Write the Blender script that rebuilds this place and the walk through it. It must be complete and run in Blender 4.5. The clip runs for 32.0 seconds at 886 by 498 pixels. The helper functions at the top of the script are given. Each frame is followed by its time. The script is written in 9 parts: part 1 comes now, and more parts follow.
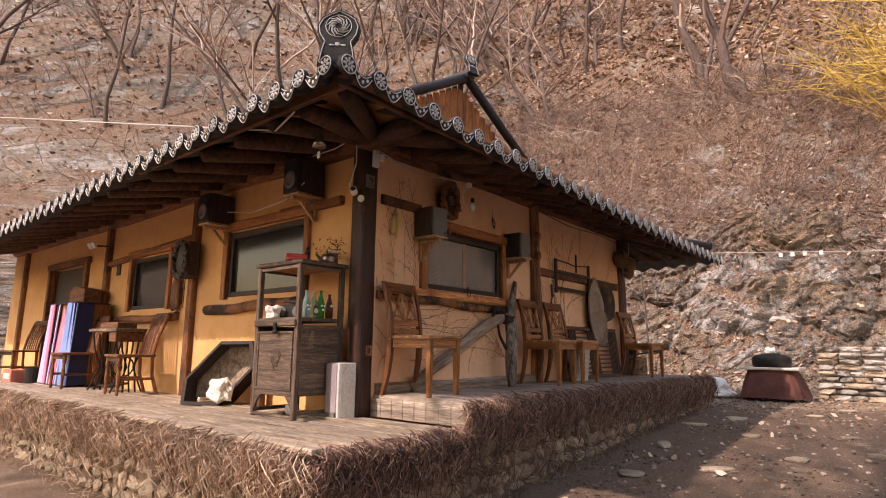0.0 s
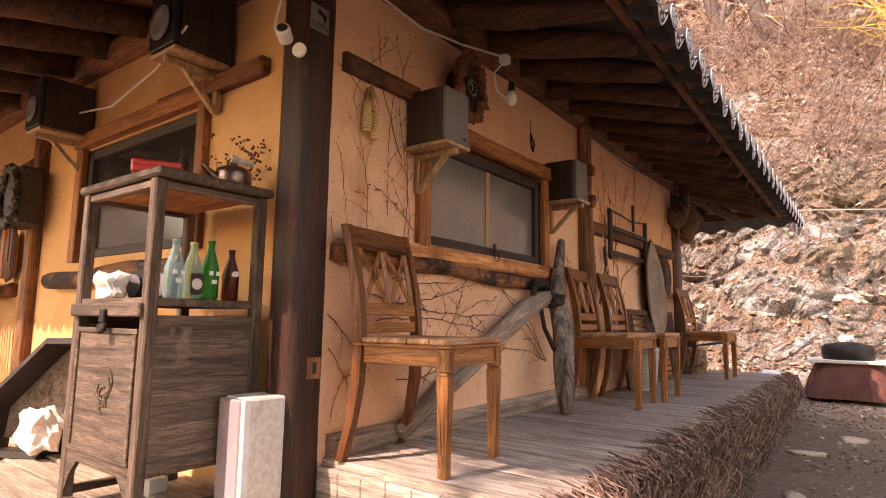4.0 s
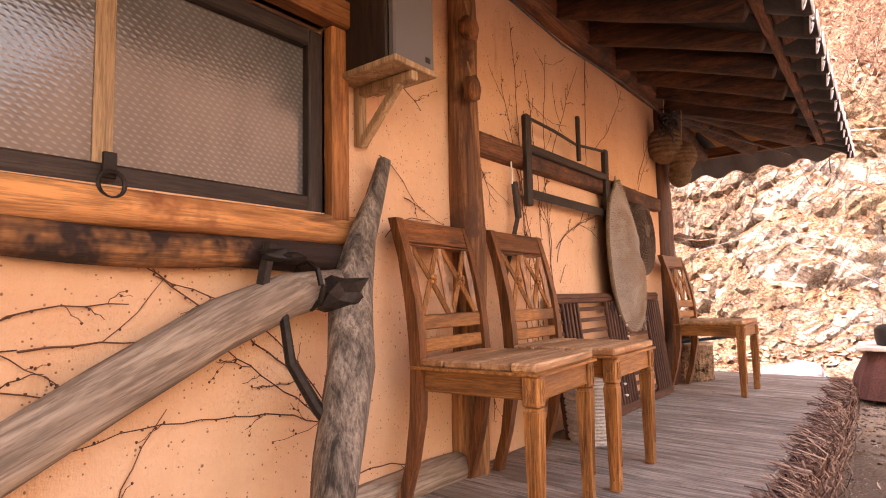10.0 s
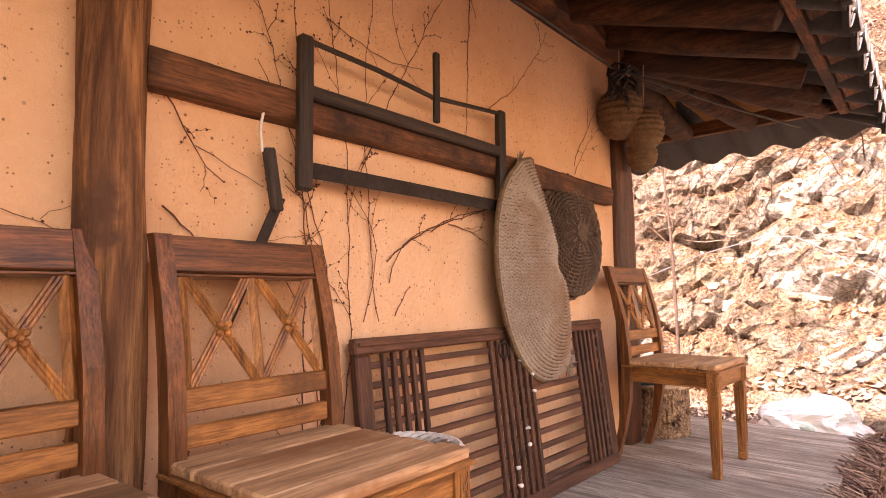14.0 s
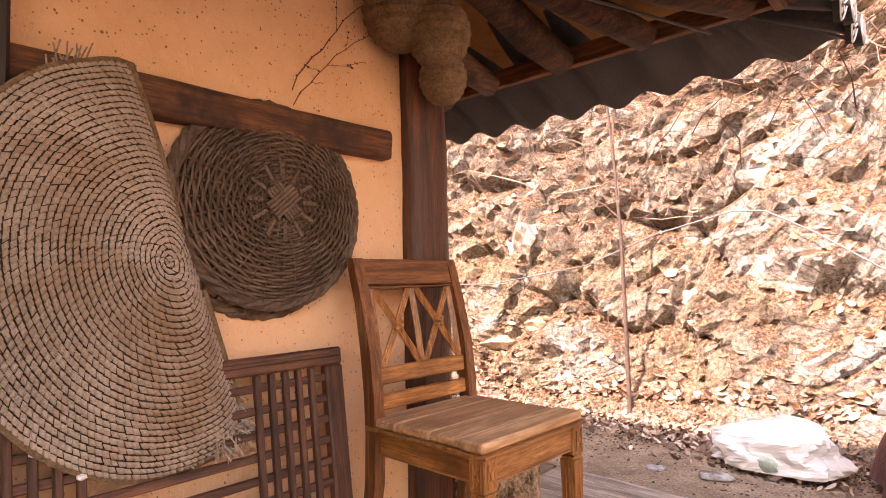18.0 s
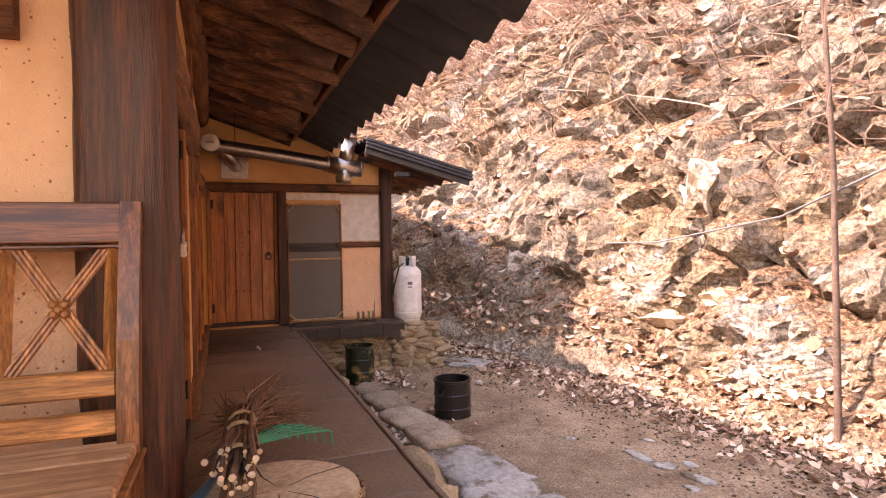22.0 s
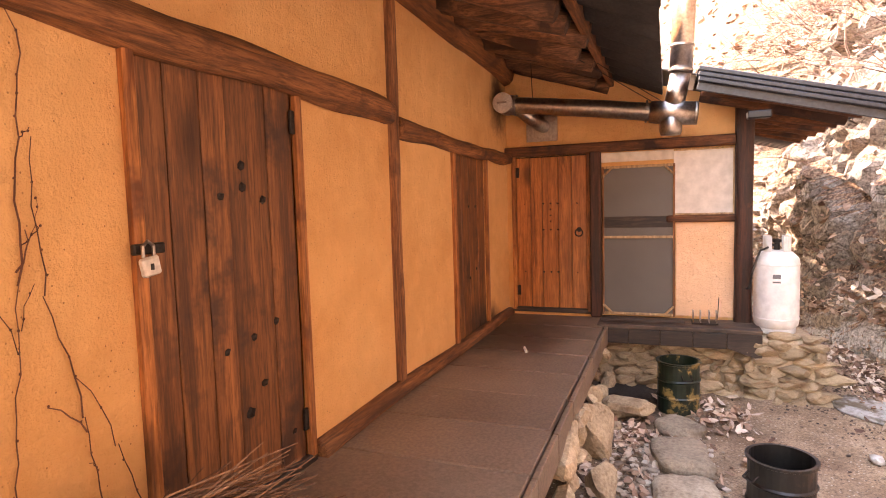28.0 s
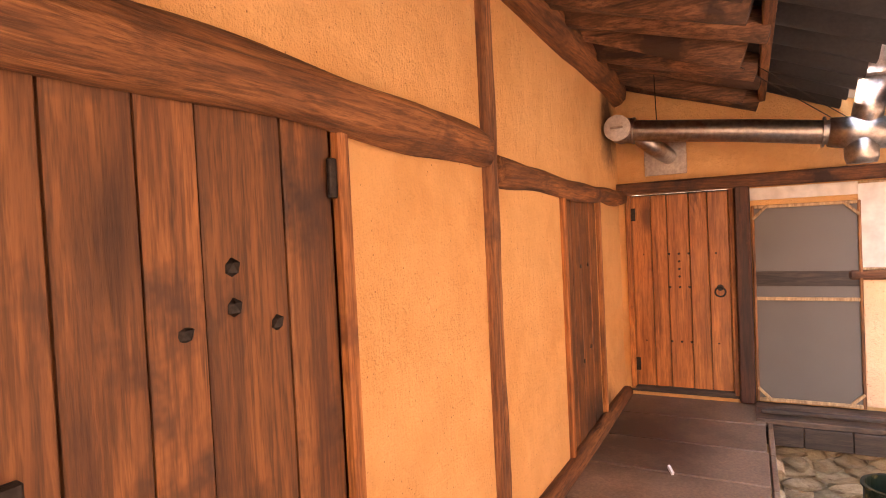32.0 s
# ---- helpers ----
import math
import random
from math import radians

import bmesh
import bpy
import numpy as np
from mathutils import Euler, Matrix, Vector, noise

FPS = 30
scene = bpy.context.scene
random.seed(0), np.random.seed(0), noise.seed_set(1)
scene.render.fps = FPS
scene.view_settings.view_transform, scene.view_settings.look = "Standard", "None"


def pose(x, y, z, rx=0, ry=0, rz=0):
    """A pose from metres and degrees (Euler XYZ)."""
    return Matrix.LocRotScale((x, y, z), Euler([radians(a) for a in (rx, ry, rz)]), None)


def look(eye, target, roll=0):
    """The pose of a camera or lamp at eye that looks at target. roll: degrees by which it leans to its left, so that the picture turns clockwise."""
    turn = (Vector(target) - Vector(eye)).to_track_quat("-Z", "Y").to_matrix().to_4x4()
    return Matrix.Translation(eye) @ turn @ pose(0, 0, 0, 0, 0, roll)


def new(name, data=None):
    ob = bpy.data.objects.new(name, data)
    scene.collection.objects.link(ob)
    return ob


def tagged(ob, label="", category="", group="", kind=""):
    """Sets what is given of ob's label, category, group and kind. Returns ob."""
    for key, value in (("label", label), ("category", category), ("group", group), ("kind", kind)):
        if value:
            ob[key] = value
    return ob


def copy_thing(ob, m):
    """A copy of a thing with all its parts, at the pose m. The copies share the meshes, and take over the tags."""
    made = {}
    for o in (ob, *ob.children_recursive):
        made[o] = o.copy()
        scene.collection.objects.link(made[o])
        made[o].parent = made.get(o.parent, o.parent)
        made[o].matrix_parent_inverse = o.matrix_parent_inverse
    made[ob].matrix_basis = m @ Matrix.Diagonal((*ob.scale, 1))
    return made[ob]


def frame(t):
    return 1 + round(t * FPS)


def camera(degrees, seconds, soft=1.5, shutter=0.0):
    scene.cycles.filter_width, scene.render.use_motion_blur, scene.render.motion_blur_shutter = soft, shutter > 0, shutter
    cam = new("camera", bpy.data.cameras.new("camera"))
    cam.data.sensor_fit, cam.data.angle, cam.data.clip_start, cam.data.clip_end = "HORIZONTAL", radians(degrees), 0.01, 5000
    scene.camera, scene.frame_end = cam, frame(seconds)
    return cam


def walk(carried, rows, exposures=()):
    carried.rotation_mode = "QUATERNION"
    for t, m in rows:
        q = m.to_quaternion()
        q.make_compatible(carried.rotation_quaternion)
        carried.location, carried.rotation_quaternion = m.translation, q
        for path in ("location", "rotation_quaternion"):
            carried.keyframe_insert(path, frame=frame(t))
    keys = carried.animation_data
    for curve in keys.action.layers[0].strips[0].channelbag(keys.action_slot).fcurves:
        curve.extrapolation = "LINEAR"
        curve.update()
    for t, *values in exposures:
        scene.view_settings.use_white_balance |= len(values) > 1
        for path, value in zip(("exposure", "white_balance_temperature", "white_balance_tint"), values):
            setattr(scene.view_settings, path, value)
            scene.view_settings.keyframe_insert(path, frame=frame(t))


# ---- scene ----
cam = camera(75.4, 32.0, soft=1.0)
PATH = [
    (0, (3.629, -2.585, 1.344), (2.367, -1.071, 1.682), 0.6),
    (0.5, (3.214, -2.362, 1.364), (1.961, -0.84, 1.701), 0.4),
    (1, (2.91, -2.038, 1.33), (1.668, -0.508, 1.666), 0.2),
    (1.5, (2.672, -1.782, 1.388), (1.439, -0.238, 1.7), 0.8),
    (2, (2.394, -1.557, 1.464), (1.169, -0.002, 1.752), 1.4),
    (2.5, (2.244, -1.355, 1.501), (1.017, 0.202, 1.763), 1.9),
    (4.5, (1.763, -0.558, 1.511), (0.576, 1.034, 1.754), 0.7),
    (5, (1.742, -0.331, 1.541), (0.555, 1.262, 1.774), 0.7),
    (5.5, (1.696, -0.179, 1.535), (0.511, 1.416, 1.762), 0.5),
    (6, (1.592, 0.03, 1.57), (0.403, 1.623, 1.793), 0.4),
    (6.5, (1.548, 0.22, 1.596), (0.345, 1.802, 1.816), 0.2),
    (7, (1.569, 0.442, 1.625), (0.355, 2.016, 1.84), 0.0),
    (7.5, (1.527, 0.613, 1.606), (0.309, 2.186, 1.809), -0.0),
    (8, (1.426, 0.805, 1.64), (0.204, 2.376, 1.831), -0.2),
    (8.5, (1.401, 0.982, 1.644), (0.166, 2.545, 1.818), -0.2),
    (9, (1.428, 1.223, 1.653), (0.187, 2.783, 1.813), -0.3),
    (9.5, (1.433, 1.398, 1.629), (0.199, 2.963, 1.793), -0.7),
    (10, (1.382, 1.619, 1.632), (0.154, 3.189, 1.799), -1.1),
    (10.5, (1.337, 1.789, 1.677), (0.109, 3.359, 1.836), -0.9),
    (11, (1.359, 2.017, 1.686), (0.121, 3.58, 1.836), -0.8),
    (11.5, (1.384, 2.173, 1.704), (0.136, 3.728, 1.855), -0.8),
    (12, (1.362, 2.312, 1.69), (0.106, 3.861, 1.842), -0.8),
    (12.5, (1.302, 2.509, 1.724), (0.035, 4.048, 1.874), -0.6),
    (13, (1.32, 2.68, 1.728), (0.034, 4.203, 1.883), -0.6),
    (13.5, (1.366, 2.898, 1.752), (0.064, 4.408, 1.912), -0.6),
    (14, (1.363, 3.044, 1.763), (0.059, 4.552, 1.922), -0.5),
    (14.5, (1.295, 3.259, 1.786), (-0.002, 4.773, 1.942), -0.6),
    (16.5, (1.296, 4.069, 1.825), (-0.004, 5.584, 1.943), -0.9),
    (17, (1.323, 4.274, 1.848), (0.006, 5.774, 1.963), -1.1),
    (17.5, (1.401, 4.498, 1.835), (0.065, 5.983, 1.945), -1.1),
    (18, (1.466, 4.684, 1.837), (0.114, 6.154, 1.936), -1.1),
    (18.5, (1.458, 4.908, 1.812), (0.08, 6.355, 1.9), -1.2),
    (19, (1.481, 5.108, 1.823), (0.066, 6.52, 1.9), -1.2),
    (19.5, (1.585, 5.345, 1.82), (0.126, 6.71, 1.899), -1.5),
    (20, (1.569, 5.538, 1.801), (0.054, 6.843, 1.861), -1.5),
    (20.5, (1.505, 5.759, 1.846), (-0.14, 6.896, 1.865), -1.4),
    (21, (1.515, 6.003, 1.838), (-0.209, 7.017, 1.835), -1.4),
    (21.5, (1.51, 6.189, 1.822), (-0.261, 7.117, 1.804), -1.2),
    (22, (1.429, 6.358, 1.818), (-0.435, 7.081, 1.778), -0.8),
    (22.5, (1.428, 6.549, 1.779), (-0.512, 7.031, 1.708), -0.4),
    (23, (1.497, 6.809, 1.773), (-0.485, 7.056, 1.657), -0.7),
    (23.5, (1.608, 6.876, 1.768), (-0.381, 7.049, 1.652), -0.5),
    (24, (1.666, 7.029, 1.801), (-0.329, 7.097, 1.677), -0.4),
    (24.5, (1.598, 7.251, 1.818), (-0.398, 7.239, 1.691), -0.4),
    (25, (1.494, 7.34, 1.827), (-0.5, 7.253, 1.697), -0.6),
    (25.5, (1.267, 7.36, 1.852), (-0.722, 7.194, 1.719), -0.7),
    (27.5, (0.465, 7.463, 1.927), (-1.456, 6.929, 1.764), -1.0),
    (28, (0.293, 7.479, 1.929), (-1.563, 6.75, 1.77), -1.7),
    (28.5, (0.142, 7.558, 1.903), (-1.675, 6.736, 1.749), -1.9),
    (29, (0.084, 7.523, 1.897), (-1.71, 6.653, 1.735), -2.3),
    (29.5, (-0.046, 7.405, 1.889), (-1.821, 6.501, 1.713), -2.7),
    (30, (-0.153, 7.288, 1.921), (-1.914, 6.356, 1.741), -2.9),
    (30.5, (-0.263, 7.215, 1.929), (-2.016, 6.268, 1.755), -3.1),
    (31, (-0.396, 7.117, 1.954), (-2.148, 6.164, 1.805), -3.0),
    (31.5, (-0.484, 6.998, 2.021), (-2.24, 6.046, 1.914), -3.0),
    (32, (-0.52, 6.979, 2.113), (-2.281, 6.032, 2.056), -2.8),
]
EXPOSURES = [(t, stops, kelvin, tint) for t, stops, kelvin, tint in ((0.0, 0.9, 7050, 30), (3.0, 1.5, 7400, 33), (6.0, 2.15, 7950, 40), (10.0, 2.65, 8600, 46), (14.0, 2.65, 8500, 44), (19.0, 2.45, 8150, 41), (24.0, 2.9, 8050, 41), (28.0, 3.65, 8100, 36), (30.0, 3.82, 8100, 36), (31.0, 4.02, 8100, 36), (32.0, 4.25, 8100, 35))]
walk(cam, [(t, look(eye, target, roll)) for t, eye, target, roll in PATH], EXPOSURES)

# ---- world and sun ----
SUN_WAY = Vector((0.3, 1.0, -1.03)).normalized()
world = bpy.data.worlds.new("sky")
scene.world = world
world.use_nodes = True
wn = world.node_tree
wn.nodes.clear()
sky = wn.nodes.new("ShaderNodeTexSky")
sky.sky_type = "NISHITA"
sky.sun_disc = False
sky.air_density, sky.dust_density = 2.2, 1.5
sky.sun_elevation = math.asin(-SUN_WAY.z)
sky.sun_rotation = math.atan2(-SUN_WAY.x, -SUN_WAY.y)
back = wn.nodes.new("ShaderNodeBackground")
back.inputs["Strength"].default_value = 0.15
wout = wn.nodes.new("ShaderNodeOutputWorld")
wn.links.new(sky.outputs[0], back.inputs[0])
wn.links.new(back.outputs[0], wout.inputs[0])
sun_data = bpy.data.lights.new("sun", "SUN")
sun_data.energy = 2.6
sun_data.angle = radians(0.6)
sun_data.color = (1.0, 0.9, 0.76)
sun = new("sun", sun_data)
sun.matrix_world = Matrix.Translation((0, -20, 20)) @ SUN_WAY.to_track_quat("-Z", "Y").to_matrix().to_4x4()

# ---- mesh tools ----
UP = Vector((0, 0, 1))


class Shape:
    """Gathers vertices and faces for one mesh."""

    def __init__(self):
        self.v, self.f = [], []

    def add(self, verts, faces, m=None):
        n = len(self.v)
        self.v += [tuple(m @ Vector(p)) if m else tuple(p) for p in verts]
        self.f += [tuple(n + i for i in face) for face in faces]
        return self

    def box(self, size, centre=(0, 0, 0), m=None, bevel=0.006):
        hx, hy, hz = (s / 2 for s in size)
        b = min(bevel, hx * 0.45, hy * 0.45, hz * 0.45)
        cx, cy, cz = centre
        verts, faces, index = [], [], {}
        for sx in (-1, 1):
            for sy in (-1, 1):
                for sz in (-1, 1):
                    for k in range(3):
                        o = [hx, hy, hz]
                        o = [o[i] - (0 if i == k else b) for i in range(3)]
                        index[sx, sy, sz, k] = len(verts)
                        verts.append((cx + sx * o[0], cy + sy * o[1], cz + sz * o[2]))
        for k in range(3):
            a, c = (k + 1) % 3, (k + 2) % 3
            for s in (-1, 1):
                ring = []
                for p, q in ((-1, -1), (1, -1), (1, 1), (-1, 1)):
                    w = [0, 0, 0]
                    w[k], w[a], w[c] = s, p, q
                    ring.append(index[w[0], w[1], w[2], k])
                faces.append(ring if s > 0 else ring[::-1])
        for k in range(3):
            a, c = (k + 1) % 3, (k + 2) % 3
            for p in (-1, 1):
                for q in (-1, 1):
                    ring = []
                    for s, j in ((-1, a), (1, a), (1, c), (-1, c)):
                        w = [0, 0, 0]
                        w[k], w[a], w[c] = s, p, q
                        ring.append(index[w[0], w[1], w[2], j])
                    faces.append(ring if p * q < 0 else ring[::-1])
        for sx in (-1, 1):
            for sy in (-1, 1):
                for sz in (-1, 1):
                    ring = [index[sx, sy, sz, k] for k in range(3)]
                    faces.append(ring if sx * sy * sz > 0 else ring[::-1])
        return self.add(verts, faces, m)

    def tube(self, points, radii, sides=8, wobble=0.0, seed=0, squash=1.0, cap=True):
        """A tube along points; radii one number or one a point."""
        pts = [Vector(p) for p in points]
        if not hasattr(radii, "__len__"):
            radii = [radii] * len(pts)
        verts, faces = [], []
        side = None
        for i, p in enumerate(pts):
            way = (pts[min(i + 1, len(pts) - 1)] - pts[max(i - 1, 0)]).normalized()
            if side is None:
                side = way.cross(UP) if abs(way.z) < 0.95 else way.cross(Vector((1, 0, 0)))
            side = (side - way * side.dot(way)).normalized()
            other = way.cross(side)
            for s in range(sides):
                a = 2 * math.pi * s / sides
                r = radii[i]
                if wobble:
                    r *= 1 + wobble * noise.noise(Vector((math.cos(a) * 1.3 + seed * 7.1, math.sin(a) * 1.3, p.length * 2.2 + seed)))
                verts.append(p + side * math.cos(a) * r + other * math.sin(a) * r * squash)
        n = len(pts)
        for i in range(n - 1):
            for s in range(sides):
                t = (s + 1) % sides
                faces.append((i * sides + s, i * sides + t, (i + 1) * sides + t, (i + 1) * sides + s))
        if cap:
            faces.append(tuple(range(sides))[::-1])
            faces.append(tuple((n - 1) * sides + s for s in range(sides)))
        return self.add(verts, faces)

    def lathe(self, profile, sides=20, m=None, cap=True):
        """Radius and height pairs turned round z."""
        verts, faces = [], []
        for r, z in profile:
            verts += [(r * math.cos(2 * math.pi * s / sides), r * math.sin(2 * math.pi * s / sides), z) for s in range(sides)]
        for i in range(len(profile) - 1):
            for s in range(sides):
                t = (s + 1) % sides
                faces.append((i * sides + s, i * sides + t, (i + 1) * sides + t, (i + 1) * sides + s))
        if cap:
            faces.append(tuple(range(sides))[::-1])
            faces.append(tuple((len(profile) - 1) * sides + s for s in range(sides)))
        return self.add(verts, faces, m)

    def prism(self, outline, depth, m=None):
        """An outline in the xz plane pushed along +y by depth."""
        n = len(outline)
        verts = [(x, 0, z) for x, z in outline] + [(x, depth, z) for x, z in outline]
        faces = [tuple(range(n)), tuple(range(2 * n - 1, n - 1, -1))]
        faces += [(i, n + i, n + (i + 1) % n, (i + 1) % n) for i in range(n)]
        return self.add(verts, faces, m)

    def rock(self, size, centre=(0, 0, 0), seed=0, cuts=2, rough=0.25, turn=0.0, flat=0.0):
        """A lumpy stone."""
        bm = bmesh.new()
        bmesh.ops.create_icosphere(bm, subdivisions=cuts, radius=1)
        ca, sa = math.cos(turn), math.sin(turn)
        verts = []
        for v in bm.verts:
            p = v.co.normalized()
            q = Vector((seed * 3.7, seed * 1.3, seed * 2.1))
            d = 1 + rough * noise.noise(p * 1.4 + q) + 0.5 * rough * noise.noise(p * 3.1 + q)
            box = max(abs(p.x), abs(p.y), abs(p.z))
            p = p * d / (box ** 0.55)
            if flat:
                p.z = max(min(p.z, 1 - flat), -1 + flat)
            x, y, z = p.x * size[0], p.y * size[1], p.z * size[2]
            verts.append((centre[0] + x * ca - y * sa, centre[1] + x * sa + y * ca, centre[2] + z))
        faces = [tuple(v.index for v in f.verts) for f in bm.faces]
        bm.free()
        return self.add(verts, faces)

    def crag(self, size, centre=(0, 0, 0), seed=0, cuts=3, planes=16, rough=0.12, turn=0.0):
        """An angular stone: a ball cut by many planes, then roughened."""
        rng = random.Random(seed * 31 + 7)
        cuts_at = [(Vector((rng.gauss(0, 1), rng.gauss(0, 1), rng.gauss(0, 0.8))).normalized(), rng.uniform(0.5, 0.85)) for _ in range(planes)]
        bm = bmesh.new()
        bmesh.ops.create_icosphere(bm, subdivisions=cuts, radius=1)
        ca, sa = math.cos(turn), math.sin(turn)
        verts = []
        for v in bm.verts:
            p = v.co.normalized()
            for n, h in cuts_at:
                over = p.dot(n) - h
                if over > 0:
                    p = p - n * over
            q = p * 2.6 + Vector((seed * 3.7, seed * 1.3, 0))
            p = p * (1 + rough * noise.noise(q) + 0.6 * rough * noise.noise(q * 2.7))
            x, y, z = p.x * size[0], p.y * size[1], p.z * size[2]
            verts.append((centre[0] + x * ca - y * sa, centre[1] + x * sa + y * ca, centre[2] + z))
        faces = [tuple(v.index for v in f.verts) for f in bm.faces]
        bm.free()
        return self.add(verts, faces)

    def mesh(self, name, material, smooth=False):
        me = bpy.data.meshes.new(name)
        me.from_pydata(self.v, [], self.f)
        me.materials.append(material)
        if smooth:
            me.polygons.foreach_set("use_smooth", [True] * len(me.polygons))
        me.update()
        return me


def part(name, shape, material, parent, label="", smooth=False):
    ob = new(name, shape.mesh(name, material, smooth))
    ob.parent = parent
    if label:
        ob["label"] = label
    return ob


def thing(name, m, label, category, group="", kind=""):
    ob = new(name)
    ob.matrix_basis = m
    ob.empty_display_size = 0.1
    return tagged(ob, label, category, group, kind)


def solo(name, shape, material, label, category, group="", kind="", smooth=False, m=None):
    ob = new(name, shape.mesh(name, material, smooth))
    if m:
        ob.matrix_basis = m
    return tagged(ob, label, category, group, kind)


def setting(name, shape, material, label, category, smooth=False):
    return solo(name, shape, material, label, category, kind="structure", smooth=smooth)


def mix(a, b, t):
    return a + (b - a) * t


def bent(a, b, n, sway, seed):
    """Points from a to b that wander a little."""
    a, b = Vector(a), Vector(b)
    out = []
    for i in range(n + 1):
        t = i / n
        k = math.sin(math.pi * min(1, t * 1.2)) if i < n else 0.6
        w = Vector((noise.noise(Vector((t * 2.3, seed, 0.3))), noise.noise(Vector((seed, t * 2.3, 5.1))), noise.noise(Vector((1.7, seed, t * 2.3)))))
        out.append(a.lerp(b, t) + w * sway * k)
    return out

# ---- materials ----
def nodes_of(name):
    m = bpy.data.materials.new(name)
    m.use_nodes = True
    nt = m.node_tree
    return m, nt, nt.nodes["Principled BSDF"]


def node(nt, kind, **values):
    n = nt.nodes.new(kind)
    for key, value in values.items():
        n.inputs[key.replace("_", " ")].default_value = value
    return n


def ramp(nt, source, stops):
    r = nt.nodes.new("ShaderNodeValToRGB")
    e = r.color_ramp.elements
    while len(e) < len(stops):
        e.new(0.5)
    for k, (at, c) in enumerate(stops):
        e[k].position = at
        e[k].color = (*c, 1) if len(c) == 3 else c
    nt.links.new(source, r.inputs[0])
    return r.outputs[0]


def blend(nt, fac, a, b, mode="MIX"):
    x = nt.nodes.new("ShaderNodeMix")
    x.data_type, x.blend_type = "RGBA", mode
    for slot, value in ((0, fac), (6, a), (7, b)):
        if hasattr(value, "links"):
            nt.links.new(value, x.inputs[slot])
        else:
            x.inputs[slot].default_value = value if slot == 0 else (*value, 1)
    return x.outputs[2]


def coords(nt, stretch=(1, 1, 1), by_object=True, vary=True):
    tc = nt.nodes.new("ShaderNodeTexCoord") if by_object else nt.nodes.new("ShaderNodeNewGeometry")
    mp = nt.nodes.new("ShaderNodeMapping")
    mp.inputs["Scale"].default_value = stretch
    nt.links.new(tc.outputs["Object" if by_object else "Position"], mp.inputs["Vector"])
    if vary:
        oi = nt.nodes.new("ShaderNodeObjectInfo")
        mul = nt.nodes.new("ShaderNodeMath")
        mul.operation = "MULTIPLY"
        mul.inputs[1].default_value = 37.0
        nt.links.new(oi.outputs["Random"], mul.inputs[0])
        nt.links.new(mul.outputs[0], mp.inputs["Location"])
    return mp.outputs[0]


def noisy(nt, vec, scale, detail=4.0, rough=0.6, distort=0.0):
    n = node(nt, "ShaderNodeTexNoise", Scale=scale, Detail=detail, Roughness=rough, Distortion=distort)
    nt.links.new(vec, n.inputs["Vector"])
    return n.outputs["Fac"]


def bumped(nt, bsdf, height, strength, distance=0.01):
    b = node(nt, "ShaderNodeBump", Strength=strength, Distance=distance)
    nt.links.new(height, b.inputs["Height"])
    nt.links.new(b.outputs[0], bsdf.inputs["Normal"])


def surface(name, dark, light, scale=6.0, fine=60.0, rough=0.8, bump=0.3, metal=0.0, stain=None, stain_scale=1.5, stain_amount=(0.55, 0.75), depth=0.006, vary=True, by_object=True, piece=0.0):
    """Two colours mixed at two scales, with relief and stains."""
    m, nt, b = nodes_of(name)
    vec = coords(nt, (1, 1, 1), by_object, vary)
    big, small = noisy(nt, vec, scale, 5), noisy(nt, vec, fine, 3)
    c = ramp(nt, big, ((0.3, dark), (0.7, light)))
    c = blend(nt, 0.35, c, ramp(nt, small, ((0.35, tuple(v * 0.6 for v in dark)), (0.65, tuple(min(1, v * 1.15) for v in light)))))
    if stain:
        s = ramp(nt, noisy(nt, vec, stain_scale, 6, 0.65), ((stain_amount[0], (0, 0, 0)), (stain_amount[1], (1, 1, 1))))
        c = blend(nt, s, c, stain)
    if piece:
        oi = nt.nodes.new("ShaderNodeObjectInfo")
        c = blend(nt, 1.0, c, ramp(nt, oi.outputs["Random"], ((0.0, (1 - piece,) * 3), (1.0, (1.0,) * 3))), "MULTIPLY")
    nt.links.new(c, b.inputs["Base Color"])
    b.inputs["Roughness"].default_value, b.inputs["Metallic"].default_value = rough, metal
    if bump:
        h = blend(nt, 0.5, big, small)
        bumped(nt, b, h, bump, depth)
    return m


